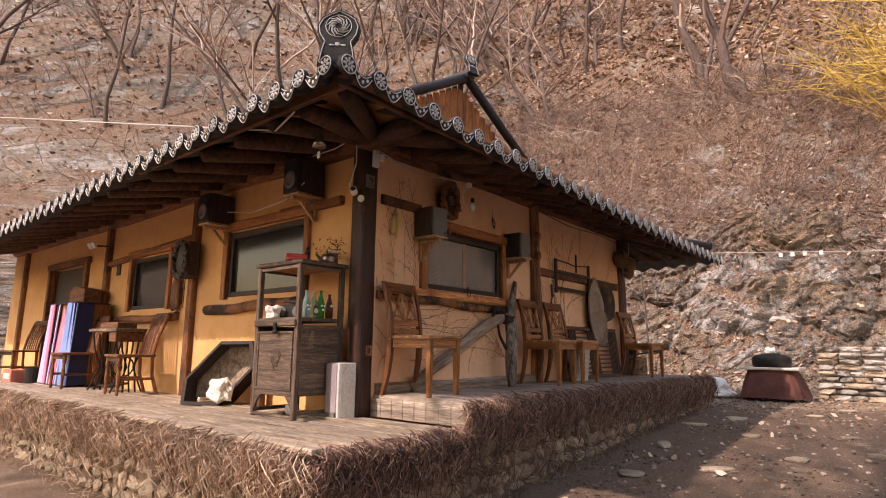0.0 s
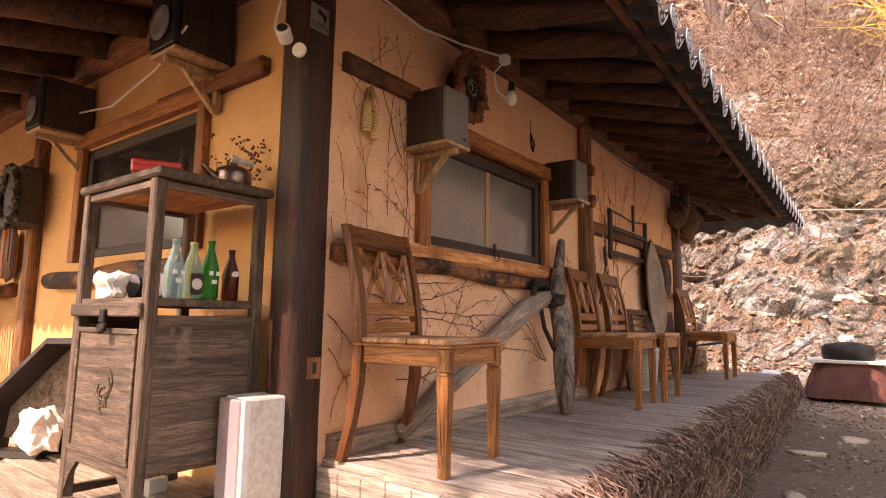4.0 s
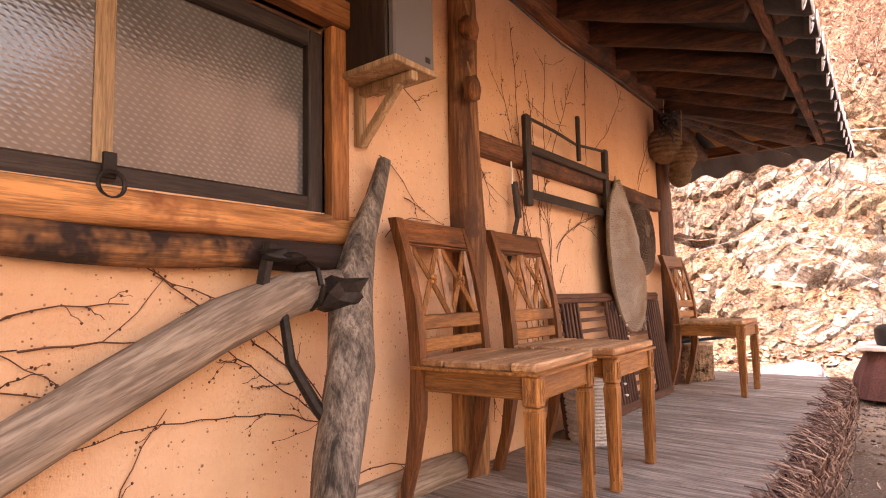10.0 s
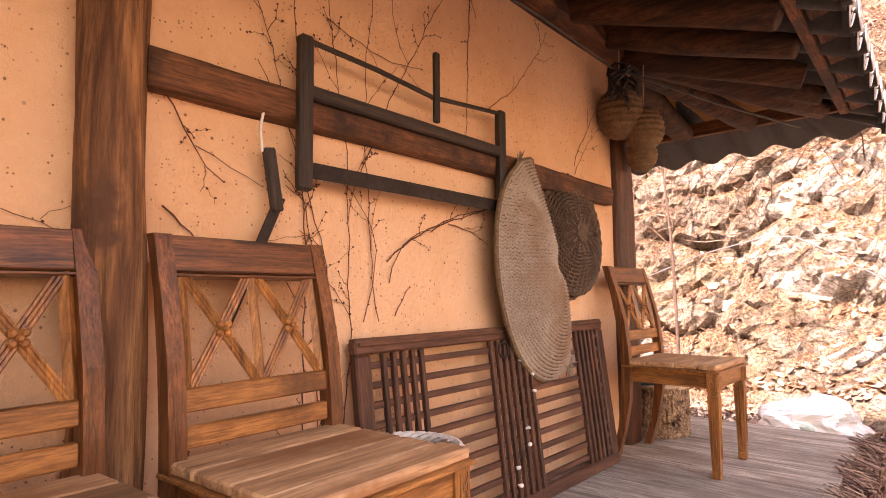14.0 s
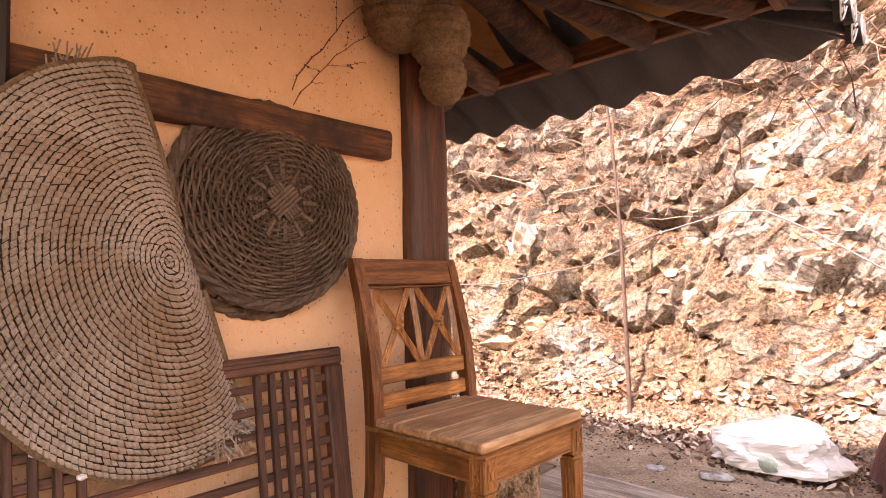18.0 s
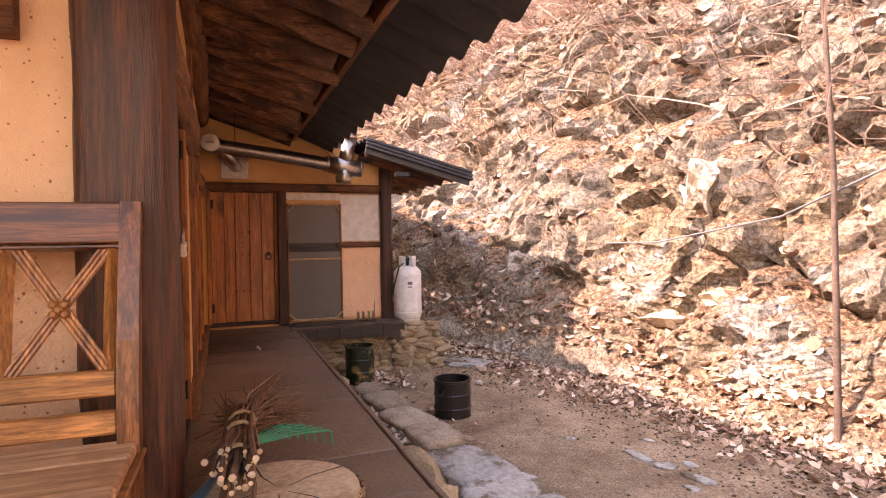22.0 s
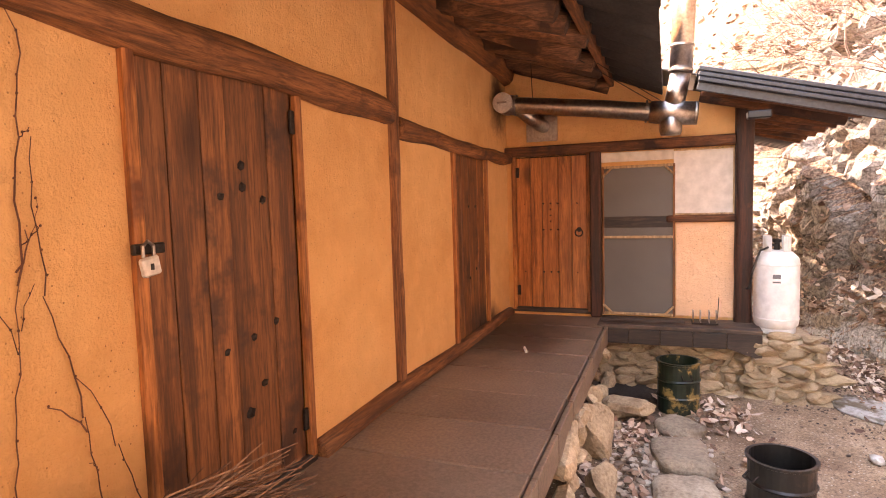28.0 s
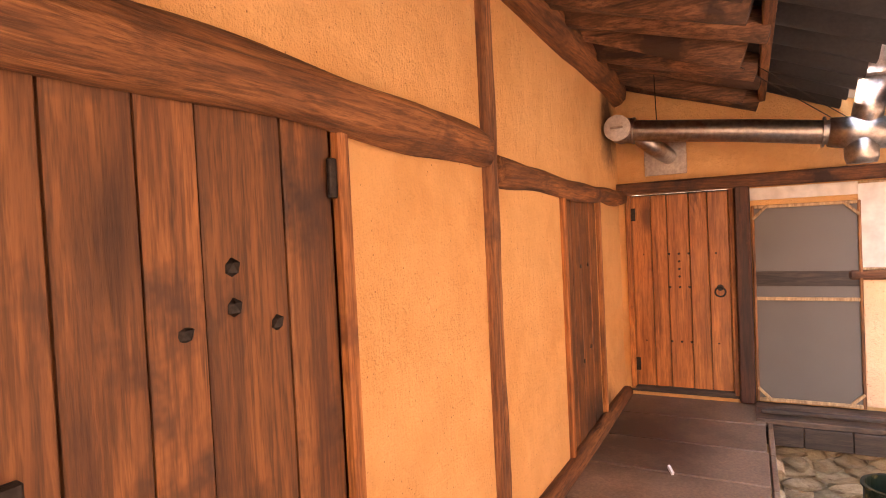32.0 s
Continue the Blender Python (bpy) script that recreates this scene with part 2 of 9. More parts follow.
def wood(name, dark, light, axis=2, rough=0.6, bump=0.25, grain=26.0, worn=None, worn_amount=(0.55, 0.7), knots=0.0, depth=0.004, piece=0.25):
    """Grain along one axis of the object, with worn or dirty patches."""
    m, nt, b = nodes_of(name)
    stretch = [1.0, 1.0, 1.0]
    stretch[axis] = 0.07
    vec, plain = coords(nt, stretch), coords(nt)
    lines, fibre = noisy(nt, vec, grain * 1.8, 7, 0.66, 0.6), noisy(nt, vec, grain * 9, 3, 0.75)
    c = ramp(nt, lines, ((0.34, tuple(v * 0.8 for v in dark)), (0.5, tuple((p + q) / 2 for p, q in zip(dark, light))), (0.66, tuple(min(1, v * 1.12) for v in light))))
    c = blend(nt, ramp(nt, fibre, ((0.38, (0.6,) * 3), (0.56, (0.0,) * 3))), c, tuple(v * 0.45 for v in dark))
    split = noisy(nt, vec, grain * 0.9, 5, 0.7, 1.2)
    c = blend(nt, ramp(nt, split, ((0.33, (0.85,) * 3), (0.41, (0.0,) * 3))), c, tuple(v * 0.35 for v in dark))
    if worn:
        c = blend(nt, ramp(nt, noisy(nt, plain, 2.6, 5, 0.65), ((worn_amount[0], (0, 0, 0)), (worn_amount[1], (1, 1, 1)))), c, worn)
    if knots:
        stretch[axis] = 0.45
        v = node(nt, "ShaderNodeTexVoronoi", Scale=knots)
        nt.links.new(coords(nt, stretch), v.inputs["Vector"])
        c = blend(nt, ramp(nt, v.outputs["Distance"], ((0.06, (0.8,) * 3), (0.16, (0.0,) * 3))), c, tuple(v * 0.25 for v in dark))
    if piece:
        oi = nt.nodes.new("ShaderNodeObjectInfo")
        c = blend(nt, 1.0, c, ramp(nt, oi.outputs["Random"], ((0.0, (1 - piece,) * 3), (1.0, (1.0,) * 3))), "MULTIPLY")
    nt.links.new(c, b.inputs["Base Color"])
    r = node(nt, "ShaderNodeMapRange", To_Min=rough - 0.12, To_Max=min(1, rough + 0.15))
    nt.links.new(lines, r.inputs["Value"])
    nt.links.new(r.outputs[0], b.inputs["Roughness"])
    bumped(nt, b, blend(nt, 0.35, blend(nt, 0.45, lines, fibre), split), min(1, bump * 1.6), depth * 1.3)
    return m


def plain(name, colour, rough=0.5, metal=0.0, glow=0.0):
    m, nt, b = nodes_of(name)
    b.inputs["Base Color"].default_value = (*colour, 1)
    b.inputs["Roughness"].default_value, b.inputs["Metallic"].default_value = rough, metal
    if glow:
        b.inputs["Emission Color"].default_value = (*colour, 1)
        b.inputs["Emission Strength"].default_value = glow
    return m


def earth_plaster(name, dark, light, stain, fleck, smear=0.62, few=0.54):
    """Troweled earth plaster: soft clouds, rusty smears, straw flecks and hairline relief."""
    m, nt, b = nodes_of(name)
    vec = coords(nt, by_object=False, vary=False)
    cloud, fine = noisy(nt, vec, 1.5, 6, 0.62), noisy(nt, vec, 110, 3, 0.7)
    c = ramp(nt, cloud, ((0.3, dark), (0.68, light)))
    c = blend(nt, ramp(nt, noisy(nt, vec, 7.0, 5, 0.7), ((0.45, (0, 0, 0)), (0.75, (0.45,) * 3))), c, tuple(min(0.95, v * 1.12) for v in light))
    runs = noisy(nt, coords(nt, (1, 1, 0.22), False, False), 3.2, 6, 0.7, 0.4)
    c = blend(nt, ramp(nt, runs, ((smear, (0, 0, 0)), (smear + 0.13, (0.8,) * 3))), c, stain)
    for scale, stretch, size in ((17.0, (1, 0.8, 0.8), 0.07), (38.0, (1, 1, 0.75), 0.13), (85.0, (1, 0.8, 0.8), 0.2)):
        v = node(nt, "ShaderNodeTexVoronoi", Scale=scale)
        nt.links.new(coords(nt, stretch, False, False), v.inputs["Vector"])
        spot = ramp(nt, v.outputs["Distance"], ((size * 0.6, (1, 1, 1)), (size, (0, 0, 0))))
        some = ramp(nt, v.outputs["Color"], ((few, (0, 0, 0)), (few + 0.06, (0.85,) * 3)))
        c = blend(nt, blend(nt, 1.0, spot, some, "MULTIPLY"), c, fleck)
    nt.links.new(c, b.inputs["Base Color"])
    b.inputs["Roughness"].default_value = 0.92
    bumped(nt, b, blend(nt, 0.1, blend(nt, 0.45, noisy(nt, vec, 7.0, 6, 0.7), runs), fine), 1.0, 0.04)
    return m


PLASTER = earth_plaster("ochre_plaster", (0.64, 0.33, 0.12), (0.78, 0.46, 0.2), (0.5, 0.2, 0.065), (0.25, 0.1, 0.04), 0.64, 0.84)
PLASTER_PALE = earth_plaster("pale_earth_plaster", (0.76, 0.43, 0.24), (0.87, 0.55, 0.35), (0.58, 0.26, 0.11), (0.22, 0.09, 0.045), 0.6)
POST_RED = wood("red_brown_corner_post", (0.04, 0.012, 0.006), (0.2, 0.062, 0.027), 2, 0.45, 0.7, 12, worn=(0.09, 0.034, 0.018), worn_amount=(0.54, 0.64), knots=2.0, depth=0.01)
POST_WOOD = wood("dark_red_post_wood", (0.02, 0.007, 0.0045), (0.085, 0.026, 0.014), 2, 0.55, 0.9, 14, worn=(0.16, 0.05, 0.022), worn_amount=(0.62, 0.7), knots=2.0, depth=0.01)
BEAM_X = wood("brown_beam_wood_x", (0.11, 0.038, 0.015), (0.4, 0.165, 0.062), 0, 0.7, 0.7, 13, worn=(0.085, 0.034, 0.018), worn_amount=(0.56, 0.68), knots=2.0, depth=0.014)
BEAM_Y = wood("brown_beam_wood_y", (0.1, 0.035, 0.015), (0.3, 0.12, 0.05), 1, 0.75, 0.6, 16, worn=(0.045, 0.02, 0.014), worn_amount=(0.47, 0.6), knots=2.0, depth=0.012)
CHARRED_Y, CHARRED_X = (wood("charred_orange_log_" + "xyz"[k], (0.2, 0.075, 0.026), (0.5, 0.22, 0.08), k, 0.75, 0.6, 9, worn=(0.03, 0.014, 0.01), worn_amount=(0.45, 0.54), knots=2.6, depth=0.012) for k in (1, 0))
BEAM_Z = wood("brown_beam_wood_z", (0.13, 0.046, 0.018), (0.46, 0.19, 0.07), 2, 0.7, 0.7, 13, worn=(0.085, 0.034, 0.018), worn_amount=(0.54, 0.66), knots=2.0, depth=0.012)
OLD_POST = wood("weathered_orange_post", (0.15, 0.055, 0.022), (0.56, 0.27, 0.115), 2, 0.8, 0.8, 9, worn=(0.11, 0.045, 0.024), worn_amount=(0.6, 0.68), knots=2.2, depth=0.02)
# Soffit plaster: ochre darkened to carry the shade under the eaves.
SHADED_PLASTER = earth_plaster("shaded_soffit_plaster", (0.32, 0.15, 0.054), (0.46, 0.23, 0.088), (0.22, 0.09, 0.035), (0.12, 0.05, 0.02), 0.6)
# Back rafters: lighter copy of the rafter wood, their light painted in.
LIT_RAFTER = wood("lit_rafter_wood", (0.07, 0.03, 0.016), (0.36, 0.17, 0.085), 1, 0.7, 0.6, 12, worn=(0.06, 0.028, 0.016), worn_amount=(0.5, 0.6), depth=0.012)
RAFTER = wood("rafter_wood", (0.028, 0.012, 0.0065), (0.16, 0.066, 0.03), 0, 0.75, 0.5, 12, worn=(0.06, 0.03, 0.018), depth=0.01)
DECK = wood("weathered_deck_wood", (0.27, 0.21, 0.17), (0.7, 0.58, 0.48), 0, 0.8, 0.5, 16, worn=(0.27, 0.2, 0.155), worn_amount=(0.5, 0.7), knots=1.6, depth=0.006, piece=0.35)
DECK_Y = wood("sunned_deck_wood", (0.34, 0.26, 0.19), (0.62, 0.5, 0.38), 0, 0.8, 0.4, 22, worn=(0.24, 0.18, 0.13), depth=0.004, piece=0.3)
LEDGE_WOOD = wood("sooty_ledge_wood", (0.06, 0.036, 0.025), (0.22, 0.14, 0.095), 1, 0.6, 0.5, 12, worn=(0.03, 0.02, 0.015), worn_amount=(0.5, 0.65), depth=0.006)
DECK_BACK = surface("brown_linoleum_deck", (0.15, 0.1, 0.068), (0.28, 0.195, 0.135), 2.0, 70, 0.5, 0.25, stain=(0.38, 0.3, 0.24), stain_scale=7.0, stain_amount=(0.66, 0.76), piece=0.2)


def packed_earth():
    """Trodden tan earth with darker drifts of humus and painted yard shade, scattered grit and pale worn patches."""
    m, nt, b = nodes_of("packed_earth")
    vec = coords(nt, by_object=False, vary=False)
    big, mid, grit = noisy(nt, vec, 0.45, 6, 0.65), noisy(nt, vec, 3.5, 7, 0.72), noisy(nt, vec, 70, 4, 0.75)
    c = ramp(nt, mid, ((0.32, (0.19, 0.115, 0.068)), (0.5, (0.32, 0.215, 0.135)), (0.68, (0.46, 0.33, 0.22))))
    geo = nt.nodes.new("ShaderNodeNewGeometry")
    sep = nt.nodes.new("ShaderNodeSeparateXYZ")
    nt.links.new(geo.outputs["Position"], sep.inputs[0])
    # Darker below y 8.6: dark soil plus the side yard's shade as colour.
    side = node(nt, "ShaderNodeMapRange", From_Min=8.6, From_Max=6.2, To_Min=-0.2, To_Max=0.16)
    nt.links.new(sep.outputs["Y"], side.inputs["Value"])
    mould_shade = nt.nodes.new("ShaderNodeMath")
    nt.links.new(big, mould_shade.inputs[0])
    nt.links.new(side.outputs[0], mould_shade.inputs[1])
    c = blend(nt, ramp(nt, mould_shade.outputs[0], ((0.44, (0, 0, 0)), (0.6, (0.9,) * 3))), c, (0.15, 0.095, 0.06))
    c = blend(nt, ramp(nt, noisy(nt, vec, 1.6, 6, 0.75), ((0.6, (0, 0, 0)), (0.72, (0.6,) * 3))), c, (0.5, 0.4, 0.31))
    c = blend(nt, 0.9, c, ramp(nt, grit, ((0.34, (0.3,) * 3), (0.52, (0.95,) * 3), (0.68, (1.25,) * 3))), "MULTIPLY")
    v = node(nt, "ShaderNodeTexVoronoi", Scale=42.0)
    nt.links.new(vec, v.inputs["Vector"])
    speck = blend(nt, 1.0, ramp(nt, v.outputs["Distance"], ((0.14, (1, 1, 1)), (0.26, (0, 0, 0)))), ramp(nt, v.outputs["Color"], ((0.55, (0, 0, 0)), (0.6, (0.9,) * 3))), "MULTIPLY")
    c = blend(nt, speck, c, (0.5, 0.42, 0.34))
    nt.links.new(c, b.inputs["Base Color"])
    b.inputs["Roughness"].default_value = 0.95
    bumped(nt, b, blend(nt, 0.5, mid, grit), 0.8, 0.025)
    return m


EARTH = packed_earth()


def hillside_material():
    """Pale bedded rock with ochre and rust patches, hairline cracks and lichen where it is steep; leaf litter where it lies flatter."""
    m, nt, b = nodes_of("rock_and_leaf_litter")
    vec = coords(nt, by_object=False, vary=False)
    big, mid, small = noisy(nt, vec, 0.6, 6), noisy(nt, vec, 4.0, 6, 0.7), noisy(nt, vec, 30, 6, 0.78)
    warp = blend(nt, 0.35, vec, node_color(nt, vec, 2.2), "ADD")
    bed_map = nt.nodes.new("ShaderNodeMapping")
    bed_map.inputs["Scale"].default_value = (0.7, 0.7, 1.5)
    bed_map.inputs["Rotation"].default_value = (0.0, 0.35, 0.0)
    nt.links.new(warp, bed_map.inputs["Vector"])
    bedded = bed_map.outputs[0]
    layered = noisy(nt, bedded, 3.4, 8, 0.74, 0.5)
    rock = ramp(nt, layered, ((0.3, (0.12, 0.093, 0.072)), (0.42, (0.24, 0.198, 0.16)), (0.55, (0.36, 0.312, 0.262)), (0.7, (0.45, 0.415, 0.375))))
    rock = blend(nt, ramp(nt, big, ((0.5, (0, 0, 0)), (0.62, (0.7,) * 3))), rock, (0.38, 0.285, 0.175))
    rock = blend(nt, ramp(nt, noisy(nt, vec, 1.1, 6, 0.7), ((0.62, (0, 0, 0)), (0.7, (0.7,) * 3))), rock, (0.19, 0.11, 0.066))
    rock = blend(nt, ramp(nt, noisy(nt, vec, 2.6, 6, 0.75), ((0.64, (0, 0, 0)), (0.7, (0.7,) * 3))), rock, (0.27, 0.22, 0.075))
    white = noisy(nt, bedded, 1.0, 8, 0.74, 0.4)
    rock = blend(nt, ramp(nt, white, ((0.52, (0, 0, 0)), (0.57, (0.85,) * 3))), rock, (0.54, 0.525, 0.505))
    for scale, wide, deep in ((1.5, 0.022, 0.95), (4.2, 0.03, 0.8), (11.0, 0.045, 0.55)):
        crack = node(nt, "ShaderNodeTexVoronoi", Scale=scale)
        crack.feature = "DISTANCE_TO_EDGE"
        nt.links.new(bedded, crack.inputs["Vector"])
        here = ramp(nt, noisy(nt, vec, scale * 0.9, 4, 0.7), ((0.44, (0, 0, 0)), (0.56, (deep,) * 3)))
        line = ramp(nt, crack.outputs["Distance"], ((0.0, (1, 1, 1)), (wide, (0, 0, 0))))
        rock = blend(nt, blend(nt, 1.0, line, here, "MULTIPLY"), rock, (0.05, 0.036, 0.026))
    rock = blend(nt, 0.9, rock, ramp(nt, small, ((0.38, (0.22,) * 3), (0.5, (0.85,) * 3), (0.62, (1.35,) * 3))), "MULTIPLY")
    fibre = noisy(nt, coords(nt, (1, 1, 0.25), False, False), 46, 4, 0.75, 1.5)
    rock = blend(nt, ramp(nt, fibre, ((0.32, (0.7,) * 3), (0.42, (0, 0, 0)))), rock, (0.1, 0.07, 0.05))
    litter = ramp(nt, small, ((0.38, (0.02, 0.012, 0.009)), (0.5, (0.165, 0.095, 0.06)), (0.62, (0.5, 0.34, 0.225))))
    geo = nt.nodes.new("ShaderNodeNewGeometry")
    sep = nt.nodes.new("ShaderNodeSeparateXYZ")
    nt.links.new(geo.outputs["Normal"], sep.inputs[0])
    add = nt.nodes.new("ShaderNodeMath")
    add.operation = "MULTIPLY_ADD"
    add.inputs[1].default_value = 0.6
    nt.links.new(mid, add.inputs[0])
    nt.links.new(sep.outputs["Z"], add.inputs[2])
    c = blend(nt, ramp(nt, add.outputs[0], ((0.69, (0, 0, 0)), (0.86, (1, 1, 1)))), rock, litter)
    nt.links.new(c, b.inputs["Base Color"])
    b.inputs["Roughness"].default_value = 0.92
    bumped(nt, b, blend(nt, 0.4, blend(nt, 0.4, layered, mid), small), 1.0, 0.07)
    return m


def node_color(nt, vec, scale):
    n = node(nt, "ShaderNodeTexNoise", Scale=scale, Detail=3.0)
    nt.links.new(vec, n.inputs["Vector"])
    return n.outputs["Color"]


def scattered(name, stops, rough=0.85):
    """A colour for each loose piece of a joined mesh."""
    m, nt, b = nodes_of(name)
    geo = nt.nodes.new("ShaderNodeNewGeometry")
    c = ramp(nt, geo.outputs["Random Per Island"], stops)
    n = noisy(nt, coords(nt, by_object=False, vary=False), 40, 3)
    c = blend(nt, 0.4, c, ramp(nt, n, ((0.3, (0.35,) * 3), (0.7, (1.0,) * 3))), "MULTIPLY")
    nt.links.new(c, b.inputs["Base Color"])
    b.inputs["Roughness"].default_value = rough
    return m


CLIFF = hillside_material()
LEAVES = scattered("dry_leaves", ((0.0, (0.13, 0.066, 0.045)), (0.35, (0.36, 0.22, 0.148)), (0.7, (0.58, 0.42, 0.31)), (1.0, (0.78, 0.66, 0.54))), 0.75)
TWIGS = scattered("dry_twigs", ((0.0, (0.08, 0.045, 0.036)), (0.5, (0.29, 0.185, 0.145)), (1.0, (0.6, 0.47, 0.39))))
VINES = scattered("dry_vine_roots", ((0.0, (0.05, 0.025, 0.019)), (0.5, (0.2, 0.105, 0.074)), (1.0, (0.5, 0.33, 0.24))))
# Front fringe: the same roots with sunlight painted into a paler colour.
VINES_LIT = scattered("sunlit_vine_roots", ((0.0, (0.2, 0.11, 0.07)), (0.5, (0.54, 0.365, 0.25)), (1.0, (0.82, 0.66, 0.52))))
STEMS = scattered("wall_vine_stems", ((0.0, (0.07, 0.026, 0.016)), (1.0, (0.22, 0.09, 0.05))))
STEMS_LIGHT = wood("dry_brown_twig", (0.15, 0.07, 0.038), (0.42, 0.23, 0.13), 0, 0.8, 0.2, 20, piece=0.5)
PEBBLES = scattered("gravel", ((0.0, (0.11, 0.075, 0.052)), (0.5, (0.3, 0.225, 0.165)), (1.0, (0.6, 0.52, 0.43))))
DARK_GRIT = scattered("dark_grit", ((0.0, (0.05, 0.035, 0.028)), (0.6, (0.14, 0.095, 0.07)), (1.0, (0.3, 0.22, 0.16))))
STONE = surface("field_stone", (0.33, 0.245, 0.165), (0.68, 0.555, 0.41), 5, 50, 0.9, 0.8, stain=(0.17, 0.115, 0.075), stain_amount=(0.55, 0.65), depth=0.025, piece=0.45)
PALE_ROCK = surface("pale_boulder", (0.36, 0.335, 0.3), (0.66, 0.64, 0.6), 4, 34, 0.9, 0.8, stain=(0.2, 0.15, 0.1), stain_scale=3.5, stain_amount=(0.5, 0.58), depth=0.05, piece=0.35)
BARK = surface("grey_brown_bark", (0.06, 0.042, 0.036), (0.17, 0.12, 0.1), 9, 70, 0.9, 0.6, depth=0.01)
YELLOW_TWIGS = scattered("yellow_twigs", ((0.0, (0.5, 0.3, 0.05)), (1.0, (0.75, 0.55, 0.14))))
ROOF_TILE = surface("dark_roof_tile", (0.012, 0.011, 0.011), (0.036, 0.034, 0.034), 4, 60, 0.7, 0.2)
CHAIR, CHAIR_X, CHAIR_Y = (wood("amber_chair_wood_" + "xyz"[k], (0.25, 0.087, 0.024), (0.62, 0.26, 0.078), k, 0.36, 0.16, 24, worn=(0.11, 0.04, 0.014), worn_amount=(0.56, 0.74), depth=0.002, piece=0.3) for k in (2, 0, 1))
CHAIR_DARK, CHAIR_DARK_Y = (wood("dark_amber_chair_wood_" + "xyz"[k], (0.1, 0.034, 0.013), (0.32, 0.115, 0.04), k, 0.34, 0.14, 24, worn=(0.05, 0.019, 0.009), worn_amount=(0.6, 0.8), depth=0.002, piece=0.2) for k in (2, 1))
SEAT = wood("bare_seat_wood", (0.46, 0.215, 0.095), (0.8, 0.49, 0.27), 1, 0.6, 0.4, 9, worn=(0.34, 0.14, 0.055), worn_amount=(0.54, 0.68), knots=1.6, depth=0.004)
TAN_STONE = surface("tan_layered_stone", (0.36, 0.25, 0.145), (0.7, 0.53, 0.34), 6, 60, 0.9, 0.8, stain=(0.2, 0.125, 0.07), stain_amount=(0.56, 0.66), depth=0.02, piece=0.35)
MORTAR = surface("tan_earth_mortar", (0.36, 0.27, 0.18), (0.56, 0.44, 0.31), 9, 90, 0.95, 0.7, depth=0.01)
GREY_WOOD = wood("silver_weathered_wood", (0.28, 0.2, 0.145), (0.66, 0.52, 0.4), 1, 0.85, 0.8, 9, knots=1.8, depth=0.01)
GREY_WOOD_Z = wood("silver_weathered_wood_z", (0.07, 0.053, 0.042), (0.46, 0.37, 0.295), 2, 0.85, 1.0, 13, knots=1.4, depth=0.014)
BLACK_WOOD, BLACK_WOOD_X, BLACK_WOOD_Y = (wood("dark_smoked_wood_" + "xyz"[k], (0.018, 0.012, 0.01), (0.07, 0.045, 0.033), k, 0.6, 0.4, 20, depth=0.004) for k in (2, 0, 1))
ORANGE_WOOD_Y, ORANGE_WOOD_Z, ORANGE_WOOD_X = (wood("orange_pine_frame_" + "xyz"[k], (0.25, 0.078, 0.022), (0.62, 0.245, 0.074), k, 0.65, 0.4, 12, worn=(0.16, 0.055, 0.022), worn_amount=(0.58, 0.7), knots=2.5) for k in (1, 2, 0))
BARE_ORANGE = wood("bare_orange_sill_wood", (0.42, 0.15, 0.045), (0.78, 0.36, 0.135), 1, 0.7, 0.5, 9, worn=(0.3, 0.1, 0.035), worn_amount=(0.56, 0.66), depth=0.01)
LATTICE = wood("red_brown_lattice_wood", (0.06, 0.022, 0.013), (0.2, 0.08, 0.043), 1, 0.6, 0.3, 26)
LATTICE_Z = wood("red_brown_lattice_wood_z", (0.05, 0.018, 0.011), (0.17, 0.066, 0.036), 2, 0.6, 0.3, 26)
PALE_WOOD = wood("new_pine", (0.42, 0.25, 0.12), (0.66, 0.45, 0.26), 2, 0.6, 0.2, 16)
CABINET, CABINET_X, CABINET_Y = (wood("old_grey_brown_cabinet_wood_" + "xyz"[k], (0.07, 0.045, 0.032), (0.25, 0.17, 0.12), k, 0.75, 0.5, 20, worn=(0.33, 0.24, 0.17), worn_amount=(0.6, 0.72)) for k in (2, 0, 1))
DOOR_WOOD = wood("old_brown_door_planks", (0.13, 0.045, 0.017), (0.4, 0.158, 0.054), 2, 0.6, 0.6, 9, worn=(0.07, 0.03, 0.017), worn_amount=(0.52, 0.64), knots=2.2, piece=0.4)
NEW_DOOR = wood("varnished_pine_door", (0.36, 0.115, 0.03), (0.55, 0.205, 0.06), 2, 0.4, 0.2, 10, worn=(0.25, 0.08, 0.025), worn_amount=(0.56, 0.7), knots=2.8, piece=0.1)
STRAW = surface("straw_rope", (0.22, 0.165, 0.13), (0.52, 0.42, 0.345), 3, 160, 0.95, 0.5, stain=(0.26, 0.16, 0.1), stain_scale=2.2, stain_amount=(0.52, 0.68))
WICKER = surface("dark_wicker", (0.03, 0.017, 0.011), (0.175, 0.107, 0.07), 9, 90, 0.6, 0.5)
WHITE_WICKER = surface("white_wicker", (0.5, 0.46, 0.42), (0.75, 0.7, 0.65), 9, 120, 0.7, 0.4)
CORN = surface("dry_corn", (0.62, 0.42, 0.16), (0.8, 0.6, 0.28), 20, 200, 0.6, 0.5)
# Near-black colour painting the shade in gaps of mat and baskets.
GAP_SHADE = surface("gap_shade_backing", (0.03, 0.02, 0.014), (0.09, 0.06, 0.04), 30, 120, 0.95, 0.4)
DARK_STRAW = surface("smoked_straw", (0.1, 0.06, 0.03), (0.24, 0.155, 0.09), 30, 120, 0.9, 0.7)
